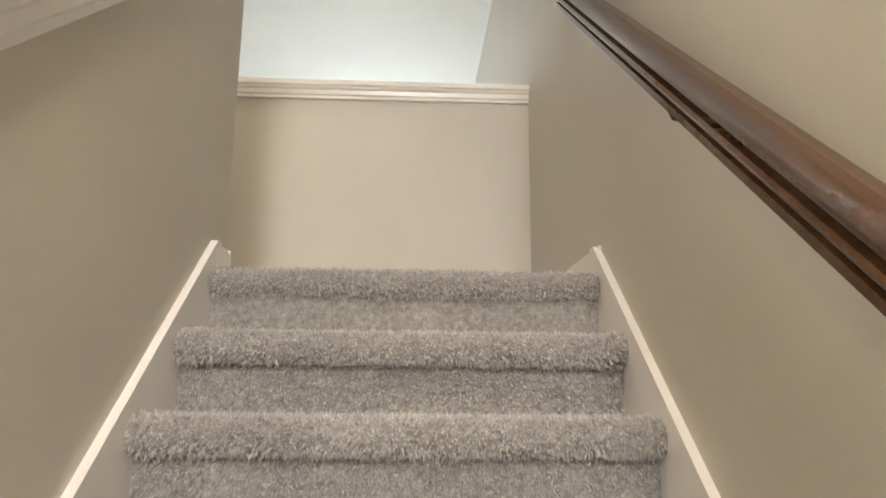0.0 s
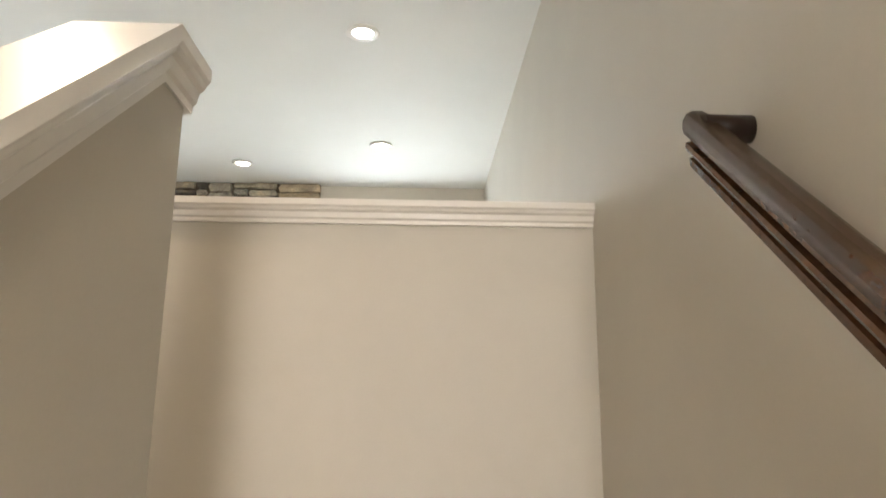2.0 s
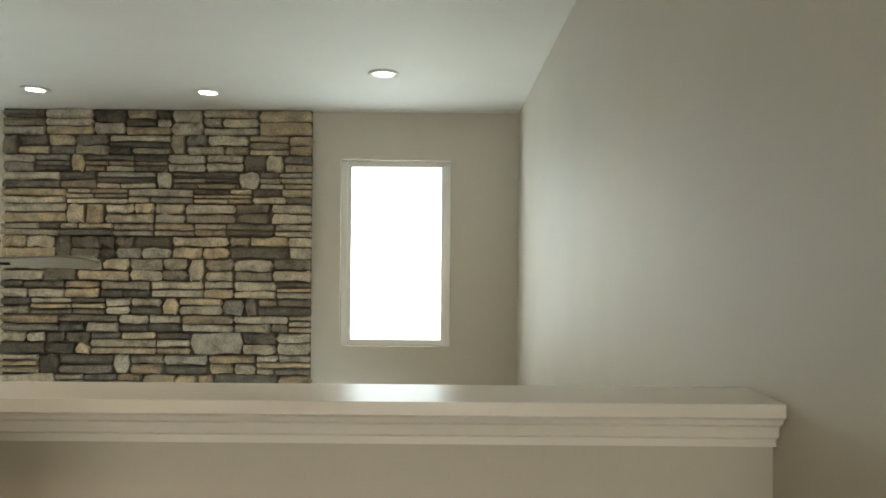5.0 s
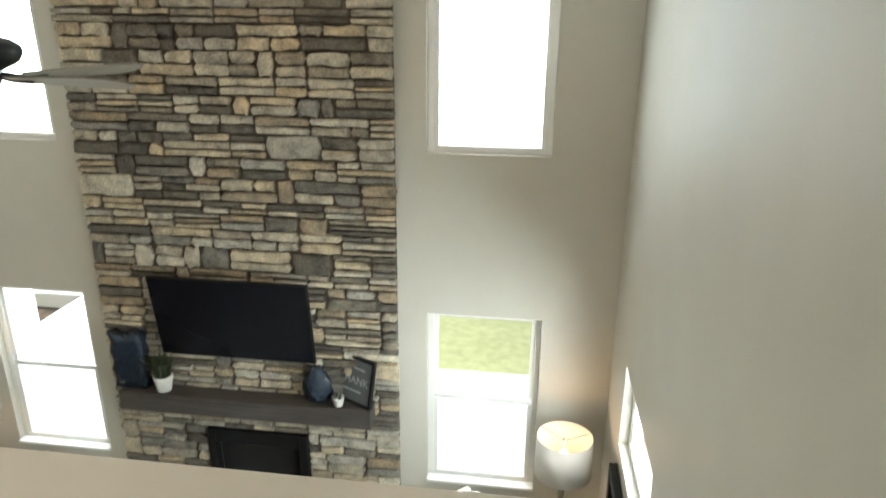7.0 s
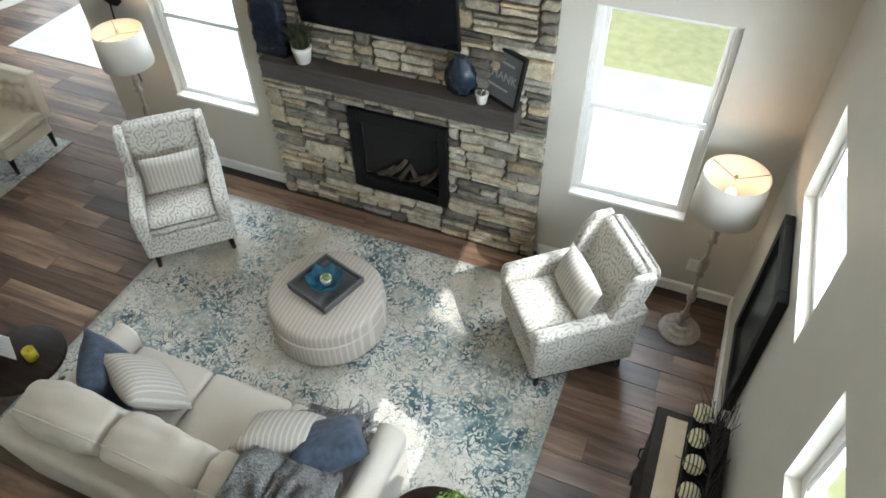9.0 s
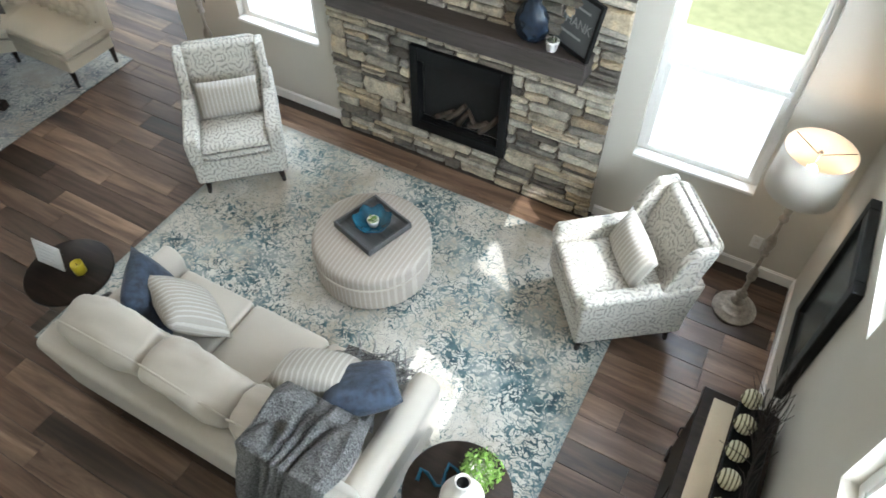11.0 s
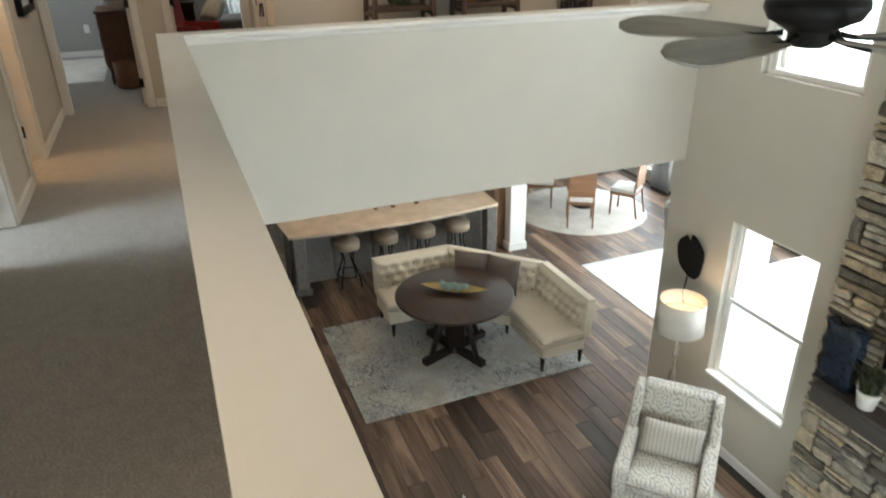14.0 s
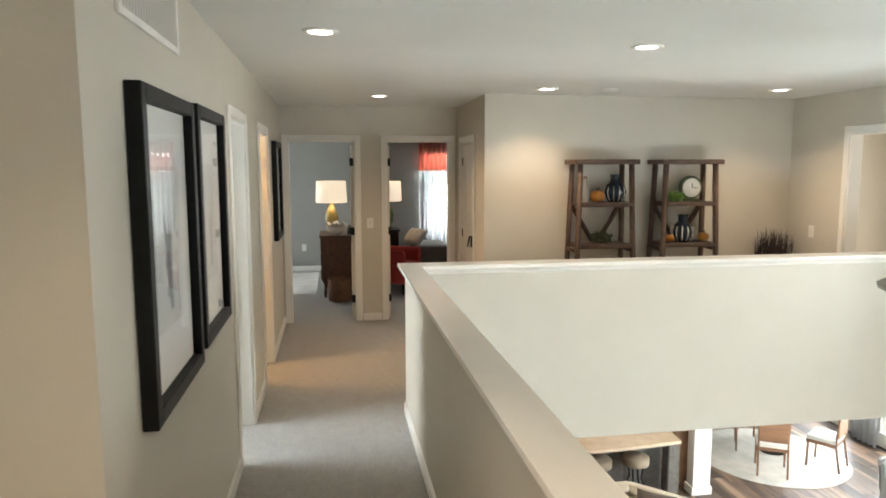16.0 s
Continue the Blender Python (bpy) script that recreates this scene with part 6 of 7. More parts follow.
part("motor", lathe([(0.02, FZ + 0.24), (0.035, FZ + 0.19), (0.06, FZ + 0.165), (0.13, FZ + 0.15), (0.165, FZ + 0.125), (0.17, FZ + 0.095), (0.15, FZ + 0.06), (0.09, FZ + 0.03), (0.075, FZ + 0.02), (0.075, FZ - 0.02), (0.05, FZ - 0.035), (0.001, FZ - 0.038)], 36), BLACK, fan)
BLADE = wood_mat("fan_blade_wood", [(0.3, (0.2, 0.175, 0.135)), (0.7, (0.31, 0.275, 0.215))], 0.35, (2, 20, 20))
for k in range(5):
    a = -80 + 72 * k
    bl = bmesh.new()
    out = [(0.16, -0.04), (0.28, -0.058), (0.45, -0.076), (0.58, -0.086), (0.66, -0.074), (0.71, -0.042), (0.73, 0.0), (0.71, 0.042), (0.66, 0.074), (0.58, 0.086), (0.45, 0.076), (0.28, 0.058), (0.16, 0.04)]
    top = [bl.verts.new((x, y, 0.004)) for x, y in out]
    bot = [bl.verts.new((x, y, -0.004)) for x, y in out]
    for i in range(len(out)):
        bl.faces.new((bot[i], bot[(i + 1) % len(out)], top[(i + 1) % len(out)], top[i]))
    bl.faces.new(top)
    bl.faces.new(bot[::-1])
    b_ = part("blade", bl, BLADE, fan, "grey-brown wooden blade", pose(0, 0, FZ, 0, 0, a) @ pose(0, 0, 0, -19, 0, 0))
    part("blade_arm", tube(bmesh.new(), [(0.09, 0, 0.01), (0.16, 0.015, 0.0), (0.27, 0.0, -0.008)], 0.012, 0.009), BLACK, b_)

# ---- hall doors, casings ----
def casing(name, axis, c, side, a, b, top, w=0.06, t=0.016):
    """Trim round a doorway on one face of a wall, with jambs through it."""
    bm = bmesh.new()
    lo, hi = sorted((c, c + side * t))
    segs = [(a - w, a, 0, top + w), (b, b + w, 0, top + w), (a, b, top, top + w)]
    for u0, u1, z0, z1 in segs:
        box(bm, *((lo, hi, u0, u1, z0, z1) if axis == "x" else (u0, u1, lo, hi, z0, z1)), bevel=0.004)
    lo, hi = sorted((c, c - side * 0.12))
    for u0, u1, z0, z1 in ((a, a + 0.016, 0, top), (b - 0.016, b, 0, top), (a + 0.016, b - 0.016, top - 0.016, top)):
        box(bm, *((lo, hi, u0, u1, z0, z1) if axis == "x" else (u0, u1, lo, hi, z0, z1)))
    return struct(name, bm, TRIM)


casing("trim_door", "y", YS, 1, -5.73, -5.05, 2.05)
casing("trim_door", "y", YS, 1, -7.25, -6.57, 2.05)
casing("trim_door", "x", XD, 1, -0.985, -0.24, 2.06)
casing("trim_door", "x", XD, 1, 0.11, 0.84, 2.06)
casing("trim_door", "y", 0.93, -1, -8.62, -7.9, 2.03)
casing("trim_door", "y", YL, -1, -6.61, -5.88, 2.06)
DOORP = surface("door_paint", (0.70, 0.66, 0.6), 0.35, vary=0.015, grain=40, bump=0.03, dist=0.0005, vary2=0.02)


def door_leaf(m, w, h, label, lever=True, hinge_zs=(0.24, 1.03, 1.82)):
    """A two-panel door; hinge edge at x = 0, it extends along +x; thickness along y."""
    root = thing("door_1", m, label, "door", "panelled doors")
    root["kind"] = "structure"
    part("leaf", boxes((0, w, -0.018, 0.018, 0.01, h), bevel=0.003), DOORP, root)
    for z0, z1 in ((0.2, 0.86), (1.02, h - 0.14)):
        for s in (-1, 1):
            fr = []
            y0, y1 = sorted((s * 0.018, s * 0.024))
            for u0, u1, a, b in ((0.12, 0.15, z0, z1), (w - 0.15, w - 0.12, z0, z1), (0.15, w - 0.15, z0, z0 + 0.03), (0.15, w - 0.15, z1 - 0.03, z1)):
                fr.append((u0, u1, y0, y1, a, b))
            part("panel_mould", boxes(*fr, bevel=0.002), DOORP, root)
    for z in hinge_zs:
        part("hinge", boxes((-0.012, 0.016, -0.026, 0.026, z - 0.045, z + 0.045), bevel=0.003), BLACK, root, "black hinge")
    if lever:
        for s in (-1, 1):
            bm = bmesh.new()
            tube(bm, [(w - 0.07, s * 0.018, 1.04), (w - 0.07, s * 0.06, 1.04), (w - 0.16, s * 0.062, 0.925)], 0.011, 0.009)
            tube(bm, [(w - 0.07, s * 0.018, 1.04), (w - 0.07, s * 0.026, 0.93)], 0.03, 0.03, 16)
            part("lever_handle", bm, BLACK, root, "black lever handle")
    return root


door_leaf(pose(-5.71, YS - 0.1, 0, 0, 0, -92), 0.64, 2.0, "white panelled door standing open into the bathroom")
door_leaf(pose(-7.23, YS - 0.1, 0, 0, 0, -94), 0.68, 2.0, "white panelled door standing open into a lit room")
door_leaf(pose(XD - 0.1, -0.275, 0, 0, 0, 178), 0.74, 2.01, "white panelled door standing open into the bedroom")
door_leaf(pose(XD - 0.1, 0.135, 0, 0, 0, -178), 0.7, 2.01, "white panelled door standing open into the second bedroom")
door_leaf(pose(-8.598, 0.965, 0, 0, 0, 0), 0.67, 2.0, "closed white panelled closet door with black lever")
door_leaf(pose(-5.9, YL + 0.1, 0, 0, 0, 86), 0.68, 2.0, "white panelled door standing open off the loft")

# ---- pictures in the hall ----
MATB = surface("picture_mat", (0.72, 0.72, 0.70), 0.5, vary=0.02)
PRINT = surface("pale_print", (0.58, 0.58, 0.56), 0.5, vary=0.1, scale=4)
INKG = surface("grey_sketch", (0.36, 0.37, 0.37), 0.6)
GLZ = glass_mat()
for k, (x0, x1, z0, z1) in enumerate(((-3.83, -3.09, 0.985, 2.005), (-4.585, -3.9, 1.02, 2.015), (-8.39, -7.7, 1.06, 2.01))):
    pf = thing("framed_picture", Matrix.Identity(4), "tall black framed pale botanical print on the hall wall", "picture", "hall pictures")
    for a in ((x0, x0 + 0.05, z0, z1), (x1 - 0.05, x1, z0, z1), (x0 + 0.05, x1 - 0.05, z0, z0 + 0.05), (x0 + 0.05, x1 - 0.05, z1 - 0.05, z1)):
        part("frame", boxes((a[0], a[1], YS + 0.002, YS + 0.05, a[2], a[3]), bevel=0.003), BLACKP, pf)
    part("mat_board", boxes((x0 + 0.05, x1 - 0.05, YS + 0.004, YS + 0.014, z0 + 0.05, z1 - 0.05)), MATB, pf)
    part("print", boxes((x0 + 0.19, x1 - 0.19, YS + 0.014, YS + 0.016, z0 + 0.24, z1 - 0.24)), PRINT, pf)
    part("sketch", moved(blades(9, 0.46, 0.13, 0.02, 70 + k, 0.013), pose((x0 + x1) / 2, 0, z0 + 0.3) @ Matrix.Diagonal((1, 0.004, 1, 1)) @ Matrix.Identity(4)), INKG, pf, m=pose(0, YS + 0.019, 0))
    g_ = part("glazing", boxes((x0 + 0.05, x1 - 0.05, YS + 0.03, YS + 0.033, z0 + 0.05, z1 - 0.05)), GLZ, pf)
    g_.visible_shadow = False

# wall vent
vt = thing("wall_vent", Matrix.Identity(4), "white louvred return air grille high on the hall wall", "vent")
VX0, VX1, VZ0, VZ1 = -3.8, -3.06, 2.18, 2.41
for a in ((VX0, VX0 + 0.025, VZ0, VZ1), (VX1 - 0.025, VX1, VZ0, VZ1), (VX0 + 0.025, VX1 - 0.025, VZ0, VZ0 + 0.025), (VX0 + 0.025, VX1 - 0.025, VZ1 - 0.025, VZ1)):
    part("frame", boxes((a[0], a[1], YS, YS + 0.012, a[2], a[3]), bevel=0.002), TRIM, vt)
# dark sheet whose colour stands for the shade behind the open slats
part("backing", boxes((VX0 + 0.02, VX1 - 0.02, YS, YS + 0.003, VZ0 + 0.02, VZ1 - 0.02)), GREYFAB, vt)
sm_ = mesh_of("slat", boxes((-0.004, 0.004, 0.003, 0.011, VZ0 + 0.025, VZ1 - 0.025)), TRIM)
for k in range(24):
    o = new("slat", sm_)
    o.parent = vt
    o.location = (VX0 + 0.04 + k * 0.0305, YS, 0)

for m_, lb in ((pose(XD, -0.08, 1.13, 0, 0, 90), "white rocker switch between two doors"), (pose(-7.04, YL, 1.13, 0, 0, 0), "white rocker switch by the loft door")):
    plate(m_, lb, True)
plate(pose(-12.85, -1.0, 0.4, 0, 0, 90), "white electrical outlet on the bedroom wall")
sd_ = thing("smoke_detector", pose(-6.81, 1.915, C), "round white smoke detector on the ceiling", "smoke detector")
part("body", lathe([(0.07, 0), (0.07, -0.012), (0.06, -0.03), (0.001, -0.034)], 28), TRIM, sd_)

# ---- loft shelves ----
def a_shelf(m, label):
    """A tapered open shelf unit; it faces +x, its width runs along y."""
    root = thing("ladder_shelf", m, label, "shelf unit", "barn wood shelf units")
    part("top", boxes((-0.17, 0.17, -0.31, 0.31, 1.785, 1.83), bevel=0.006), SHELFW, root)
    for sy in (-1, 1):
        for x0, x1 in ((-0.165, -0.11), (0.17, 0.11)):
            part("leg", tube(bmesh.new(), [(x0, sy * 0.3, 0), (x1, sy * 0.25, 1.785)], 0.028, 0.028, 4), SHELFW, root)
        part("side_rail", tube(bmesh.new(), [(-0.13, sy * 0.275, 0.98), (0.13, sy * 0.275, 0.98)], 0.022, 0.022, 4), SHELFW, root)
    for z in (0.2, 0.62, 1.04, 1.43):
        w = 0.29 - 0.05 * z / 1.8
        part("shelf", boxes((-0.15, 0.155, -w, w, z - 0.04, z), bevel=0.005), SHELFW, root)
    for z0, z1 in ((1.05, 1.38), (0.2, 0.57)):
        for s in (-1, 1):
            part("brace", tube(bmesh.new(), [(-0.13, s * 0.03, z0), (-0.13, s * 0.235, z1)], 0.025, 0.025, 4), SHELFW, root)
    return root


S1, S2 = pose(-7.21, 2.015, 0), pose(-7.21, 2.86, 0)
a_shelf(S1, "tapered dark barn wood shelf with bottle and pumpkin")
a_shelf(S2, "tapered dark barn wood shelf with clock and vases")
ORANGE = surface("orange_gourd", (0.45, 0.19, 0.03), 0.5, vary=0.2)


def pumpkin(m, r, label, mat):
    bm = bmesh.new()
    bmesh.ops.create_uvsphere(bm, u_segments=36, v_segments=16, radius=r)
    for v in bm.verts:
        a = math.atan2(v.co.y, v.co.x)
        k = 1 + 0.07 * abs(math.sin(5 * a)) - 0.04
        v.co = Vector((v.co.x * k, v.co.y * k, v.co.z * 0.82 + r * 0.82))
    for f in bm.faces:
        f.smooth = True
    root = thing("pumpkin", m, label, "pumpkin", "small pumpkins")
    part("flesh", bm, mat, root)
    part("stalk", tube(bmesh.new(), [(0, 0, 1.55 * r), (0.01, 0, 1.75 * r), (0.02, 0.01, 1.9 * r)], 0.008, 0.006, 6), TWIG, root)


def striped_vase(m, label):
    root = thing("striped_vase", m, label, "vase", "striped vases")
    part("body", lathe([(0.05, 0), (0.09, 0.03), (0.11, 0.09), (0.095, 0.15), (0.05, 0.19), (0.045, 0.24), (0.055, 0.26), (0.04, 0.26), (0.03, 0.2)], 26), NAVYPOT, root)
    for k in range(12):
        a = 2 * math.pi * k / 12
        c, s = math.cos(a), math.sin(a)
        part("pale_stripe", tube(bmesh.new(), [(0.075 * c, 0.075 * s, 0.015), (0.105 * c, 0.105 * s, 0.06), (0.112 * c, 0.112 * s, 0.1), (0.095 * c, 0.095 * s, 0.152)], 0.006, 0.003, 5), CERAMIC, root)


bt = thing("glass_bottle", on(S1, 0, -0.16, 1.43), "clear corked glass bottle on the shelf", "bottle")
part("glass", lathe([(0.045, 0), (0.05, 0.01), (0.05, 0.11), (0.018, 0.16), (0.016, 0.21), (0.02, 0.22)], 18), surface("pale_bottle_glass", (0.4, 0.38, 0.33), 0.1), bt)
part("cork", moved(lathe([(0.015, 0.22), (0.017, 0.245)], 10), Matrix.Identity(4)), BROWNWOOD, bt)
pumpkin(on(S1, 0.03, -0.05, 1.43), 0.07, "orange pumpkin on the shelf", ORANGE)
striped_vase(on(S1, 0, 0.14, 1.43), "dark vase with pale stripes on the shelf")
single("trailing_plant", clump(160, 0.11, 0.05, 0.03, 71), LEAFDARK, "low green foliage lying on the shelf", "plant", on(S1, 0, 0.02, 1.09))
ck = thing("mantel_clock", on(S2, 0.0, 0.06, 1.43), "round dark green clock with white dial", "clock")
part("case", moved(lathe([(0.1, -0.03), (0.115, -0.015), (0.115, 0.02), (0.095, 0.03)], 36), pose(0, 0, 0.13, 0, 90, 0)), LEAFDARK, ck)
part("dial", moved(lathe([(0.093, 0.028), (0.09, 0.034), (0.001, 0.035)], 36, cap=False), pose(0, 0, 0.13, 0, 90, 0)), CERAMIC, ck)
part("hour_pointer", boxes((0.036, 0.039, -0.004, 0.004, 0.13, 0.175)), BLACKP, ck)
part("minute_pointer", boxes((0.036, 0.039, 0, 0.06, 0.127, 0.133)), BLACKP, ck)
part("foot", boxes((-0.03, 0.03, -0.08, 0.08, 0, 0.03), bevel=0.005), LEAFDARK, ck)
single("trailing_plant", clump(150, 0.09, 0.05, 0.028, 72), LEAF, "yellow-green foliage beside the clock", "plant", on(S2, 0.04, -0.11, 1.48))
striped_vase(on(S2, 0, 0.0, 1.04), "dark vase with pale stripes on the lower shelf")
pumpkin(on(S2, 0.03, -0.15, 1.04), 0.045, "small orange pumpkin on the lower shelf", ORANGE)
pumpkin(on(S2, 0.03, 0.2, 1.04), 0.055, "orange pumpkin on the lower shelf", ORANGE)
gr = thing("grass_planter", pose(-7.22, 3.86, 0), "tall dark ornamental grass in a slim planter", "planter")
part("planter", boxes((-0.1, 0.1, -0.2, 0.2, 0, 0.55), bevel=0.01), BLACKP, gr)
part("grass", moved(blades(420, 0.62, 0.09, 0.13, 75, 0.004, droop=0.1), pose(0, 0, 0.55)), surface("dark_grass", (0.03, 0.02, 0.022), 0.8), gr, "dark purple grass blades")

# ---- bedrooms ----
DRESS = wood_mat("dresser_wood", [(0.3, (0.05, 0.018, 0.01)), (0.7, (0.13, 0.05, 0.025))], 0.35)
dr = thing("dresser", pose(-10.52, -0.42, 0), "dark reddish wooden dresser beside the wall", "dresser")
part("body", boxes((-0.5, 0.22, -0.24, 0.24, 0.2, 0.82), bevel=0.008), DRESS, dr)
part("top", boxes((-0.53, 0.25, -0.27, 0.25, 0.82, 0.85), bevel=0.006), DRESS, dr)
for k in range(3):
    part("drawer", boxes((-0.46, 0.18, -0.255, -0.24, 0.23 + k * 0.2, 0.41 + k * 0.2), bevel=0.005), DRESS, dr)
for x in (-0.46, 0.18):
    for y in (-0.2, 0.2):
        part("leg", moved(lathe([(0.016, 0), (0.026, 0.08), (0.018, 0.14), (0.032, 0.2)], 10), pose(x, y, 0)), DRESS, dr)
WICK = surface("wicker", (0.16, 0.075, 0.035), 0.8, vary=0.3, scale=40, bump=0.8, dist=0.005)
single("wicker_basket", moved(lathe([(0.12, 0), (0.16, 0.02), (0.17, 0.3), (0.16, 0.3), (0.14, 0.03), (0.001, 0.02)], 24), Matrix.Identity(4)), WICK, "brown wicker basket in front of the dresser", "basket", pose(-10.07, -0.42, 0))


def table_lamp(m, label, base_mat, h=0.75):
    root = thing("table_lamp", m, label, "table lamp", "bedroom lamps")
    part("base", lathe([(0.07, 0), (0.08, 0.02), (0.06, 0.05), (0.085, 0.12), (0.095, 0.22), (0.06, 0.32), (0.03, 0.38), (0.012, 0.4), (0.012, 0.46)], 24), base_mat, root)
    part("shade", lathe([(0.215, 0.42), (0.218, 0.42), (0.205, 0.72), (0.202, 0.72), (0.212, 0.425)], 36, cap=False), emitter("lit_shade", (1.0, 0.8, 0.56), 0.55), root, "lit cream drum shade")
    return root


table_lamp(pose(-10.82, -0.52, 0.85), "lit table lamp with glazed gold base on the dresser", surface("gold_glaze", (0.34, 0.24, 0.07), 0.25, vary=0.3))
bulb("bedroom_bulb", -10.82, -0.52, 1.4, 5.0)
sh = thing("shell_bowl", pose(-10.49, -0.45, 0.85), "pale spiky shell bowl on the dresser", "bowl")
part("bowl", lathe([(0.06, 0), (0.12, 0.04), (0.15, 0.1), (0.14, 0.1), (0.1, 0.04), (0.001, 0.03)], 24), CERAMICR, sh)
part("petals", moved(blades(70, 0.2, 0.15, 0.08, 81, 0.032, droop=0.35), pose(0, 0, 0.03)), CERAMIC, sh, "pale shell petals")
nt_ = thing("nightstand", pose(-11.47, 0.25, 0), "dark wooden nightstand in the second bedroom", "nightstand")
part("body", boxes((-0.22, 0.22, -0.22, 0.22, 0.1, 0.8), bevel=0.006), DARKWOOD, nt_)
part("top", boxes((-0.24, 0.24, -0.24, 0.24, 0.8, 0.83), bevel=0.006), DARKWOOD, nt_)
legs4(nt_, 0.19, 0.19, 0.1, 0.018, 0.022, DARKWOOD)
table_lamp(pose(-11.47, 0.32, 0.83), "lit table lamp with green glass base", surface("green_glaze", (0.10, 0.14, 0.05), 0.2))
bulb("bedroom_bulb", -11.47, 0.32, 1.4, 4.5)
REDF = surface("red_fabric", (0.33, 0.03, 0.025), 0.85, vary=0.15)
rc = thing("red_armchair", pose(-10.67, 0.36, 0, 0, 0, -30), "red upholstered armchair with patterned throw", "armchair")
part("seat", moved(softbox(0.6, 0.6, 0.28, 0.05), pose(0, 0, 0.15)), REDF, rc)
part("backrest", moved(softbox(0.6, 0.16, 0.5, 0.06), pose(0, -0.24, 0.4, 8, 0, 0)), REDF, rc)
for x in (-0.27, 0.27):
    part("armrest", moved(softbox(0.12, 0.55, 0.22, 0.04), pose(x, 0, 0.4)), REDF, rc)
legs4(rc, 0.24, 0.24, 0.16, 0.018, 0.026, DARKWOOD)
bd = thing("upholstered_bench", pose(-11.37, 0.95, 0), "dark grey upholstered bench at the bed end", "bench")
part("seat", moved(softbox(0.9, 0.5, 0.45, 0.04), pose(0, 0, 0.16)), GREYFAB, bd)
legs4(bd, 0.38, 0.2, 0.17, 0.02, 0.026, DARKWOOD)
single("patterned_pillow", cushion(0.42, 0.3, 0.14, seed=90), CERAMICR, "cream and red pillow on the bench", "pillow", pose(-11.27, 0.72, 0.72, 50, 0, 30))
curtain("bedroom_curtain", pose(-12.72, 1.2, 0.02, 0, 0, 90), 0.48, 2.3, "white curtain with coral red top band", surface("coral_band", (0.5, 0.2, 0.15), 0.85), folds=6, bandh=0.62)
single("bedroom_rug", boxes((-12.6, -10.6, -1.9, -0.75, 0, 0.008)), RUGW, "pale patterned bedroom rug on the carpet", "rug")
bulb("room_lamp", -6.9, -2.3, 2.1, 80.0, (1.0, 0.6, 0.28), 0.08)

# ---- stones of the chimney, from the floor up ----
rs = random.Random(42)
stones = []
z = F
while z < C - 0.02:
    h = min(rs.choice((0.1, 0.115, 0.13, 0.15, 0.17)), C - z)
    if C - z - h < 0.06:
        h = C - z
    x = CX0
    while x < CX1 - 0.01:
        lone = rs.random() < 0.1
        w = rs.uniform(0.1, 0.17) if lone else rs.uniform(0.22, 0.52)
        if CX1 - x - w < 0.12:
            w = CX1 - x
        k = 1 if lone else rs.choices((1, 2, 3), (0.06, 0.62, 0.32))[0]
        if h < 0.11 and k == 3:
            k = 2
        cuts = sorted([0.0, 1.0] + [(i + 1) / k + rs.uniform(-0.13, 0.13) / k for i in range(k - 1)])
        for a, b in zip(cuts, cuts[1:]):
            if w > 0.34 and rs.random() < 0.5:
                c = rs.uniform(0.32, 0.68)
                stones += [(x, x + w * c, z + h * a, z + h * b), (x + w * c, x + w, z + h * a, z + h * b)]
            else:
                stones.append((x, x + w, z + h * a, z + h * b))
        x += w
    z += h


def clipped(st):
    x0, x1, z0, z1 = st
    if x1 > FB[0] and x0 < FB[1] and z1 > FB[2] and z0 < FB[3]:
        if z0 < FB[2] - 0.04:
            return (x0, x1, z0, FB[2])
        if z1 > FB[3] + 0.04:
            return (x0, x1, FB[3], z1)
        if x0 < FB[0] - 0.04:
            return (x0, FB[0], z0, z1)
        if x1 > FB[1] + 0.04:
            return (FB[1], x1, z0, z1)
        return None
    return st


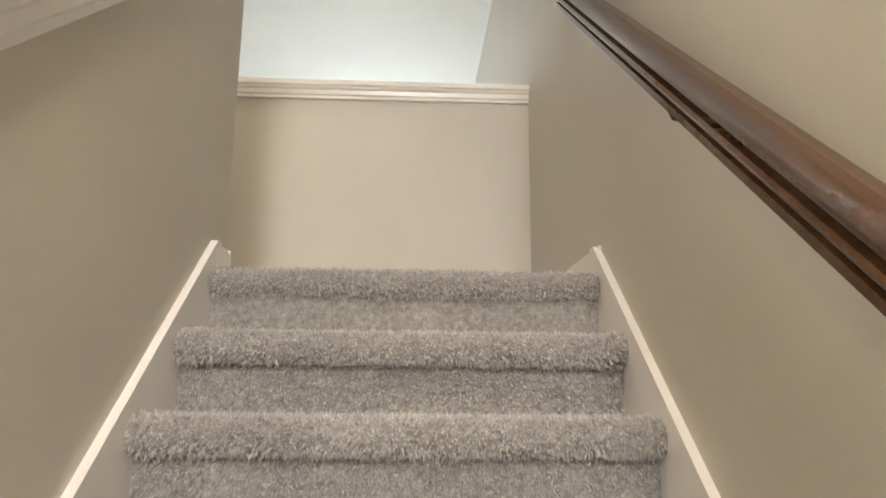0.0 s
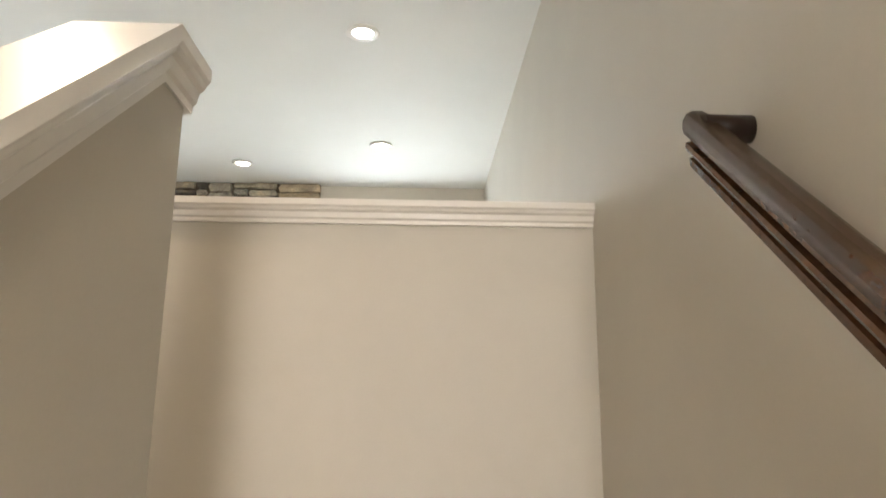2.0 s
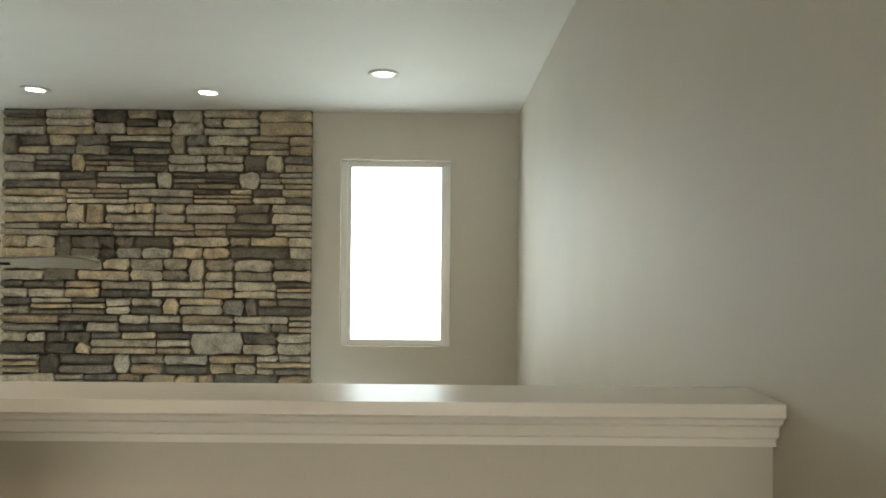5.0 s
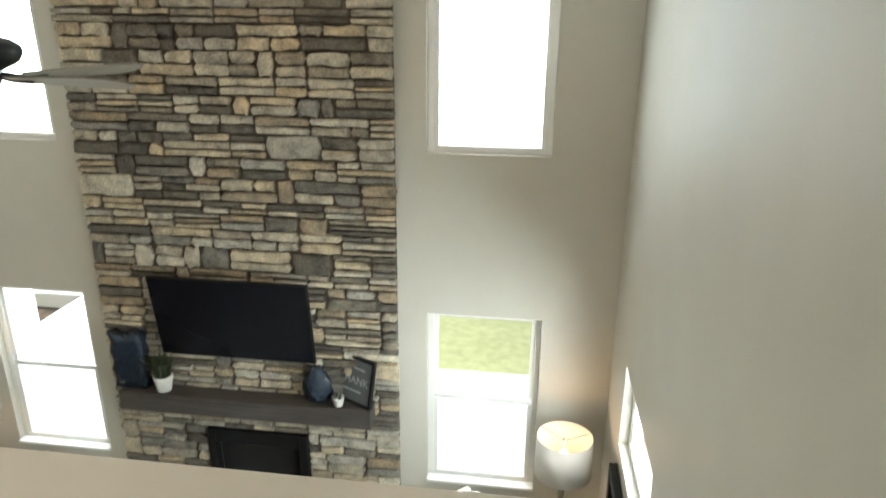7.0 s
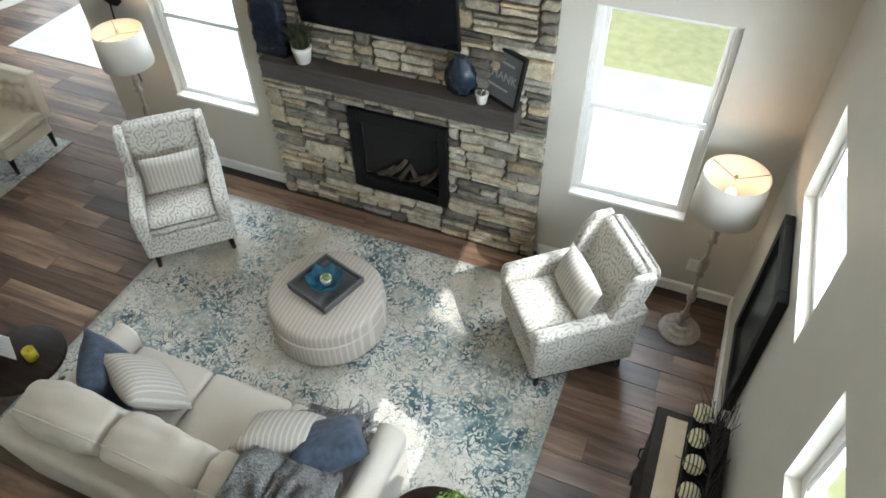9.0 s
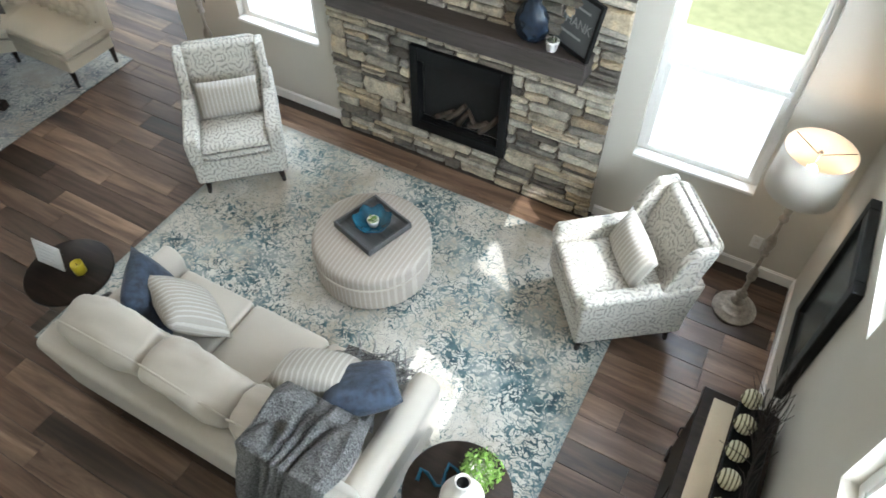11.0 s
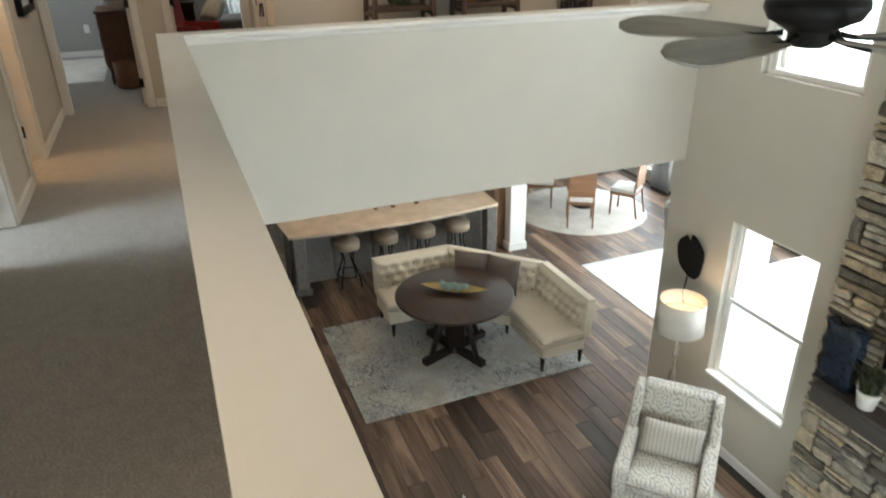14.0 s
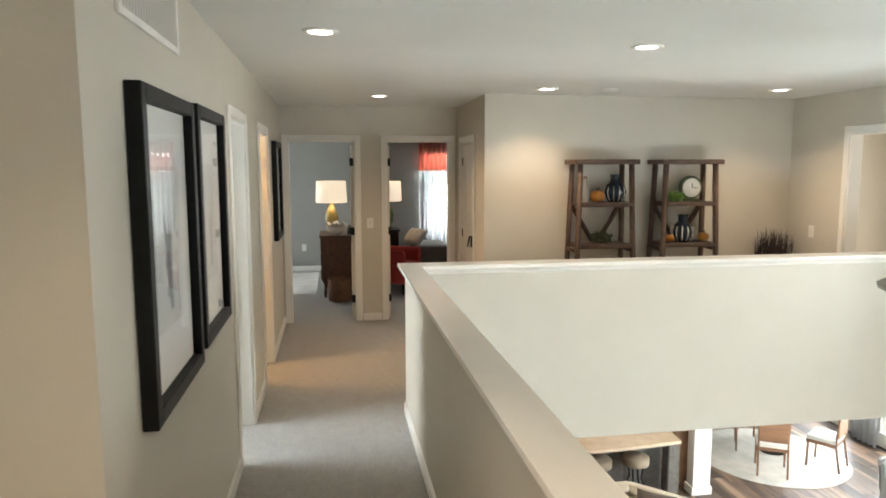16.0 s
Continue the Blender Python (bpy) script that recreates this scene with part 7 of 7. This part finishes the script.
stones = [s for s in map(clipped, stones) if s]
near = [s for s in stones if -0.1 < s[2] < 1.15][:300]
rest = [s for s in stones if s not in near]
for s in near:
    bm = bmesh.new()
    stone_bm(bm, *s, CY, rs)
    cx, cz = (s[0] + s[1]) / 2, (s[2] + s[3]) / 2
    moved(bm, Matrix.Translation((-cx, 0, -cz)))
    part("stone", bm, STONE, chim, m=pose(cx, 0, cz))
bm = bmesh.new()
for s in rest:
    stone_bm(bm, *s, CY, rs)
tagged(part("stone_rest", bm, STONE, chim), kind="stuff")

# ---- planks of the lower floor, laid along x ----
floor = struct("floor", boxes((-14.0, 0.0, -3.0, 4.11, F - 0.012, F - 0.008), (-14.0, -5.94, 4.11, 8.2, F - 0.012, F - 0.008)), SEAM, "brown mixed-tone wood plank floor")
PW = 0.18
lengths = (0.92, 1.22, 1.5)
shared = {}
for ln in lengths:
    shared[ln] = mesh_of("plank", boxes((0.0015, ln - 0.0015, 0.0015, PW - 0.0015, -0.008, 0.0), bevel=0.0012), PLANK)
rs = random.Random(7)
bm = bmesh.new()
verts, faces = [], []
row = 0
y = -3.0
while y < 8.15:
    x = -14.0 + rs.uniform(-1.2, 0)
    end = -0.0 if y < 4.0 else -5.94
    while x < end - 0.02:
        ln = rs.choice(lengths)
        if 0.0 < y < 4.12 and x > -8.6 and x + ln < 0.0:
            o = new("plank", shared[ln])
            o.parent = floor
            o.location = (x, y, F)
        else:
            x0, x1 = max(-14.0, x) + 0.0015, min(end, x + ln) - 0.0015
            y0, y1 = y + 0.0015, y + PW - 0.0015
            if x1 - x0 > 0.03:
                n = len(verts)
                verts += [(x0, y0, F - 0.008), (x1, y0, F - 0.008), (x1, y1, F - 0.008), (x0, y1, F - 0.008), (x0, y0, F), (x1, y0, F), (x1, y1, F), (x0, y1, F)]
                faces += [(n + 4, n + 5, n + 6, n + 7), (n, n + 1, n + 5, n + 4), (n + 1, n + 2, n + 6, n + 5), (n + 2, n + 3, n + 7, n + 6), (n + 3, n, n + 4, n + 7)]
        x += ln
    y += PW
me = bpy.data.meshes.new("plank_rest")
me.from_pydata(verts, [], faces)
me.materials.append(PLANK)
pr = new("plank_rest", me)
pr.parent = floor
tagged(pr, kind="stuff")
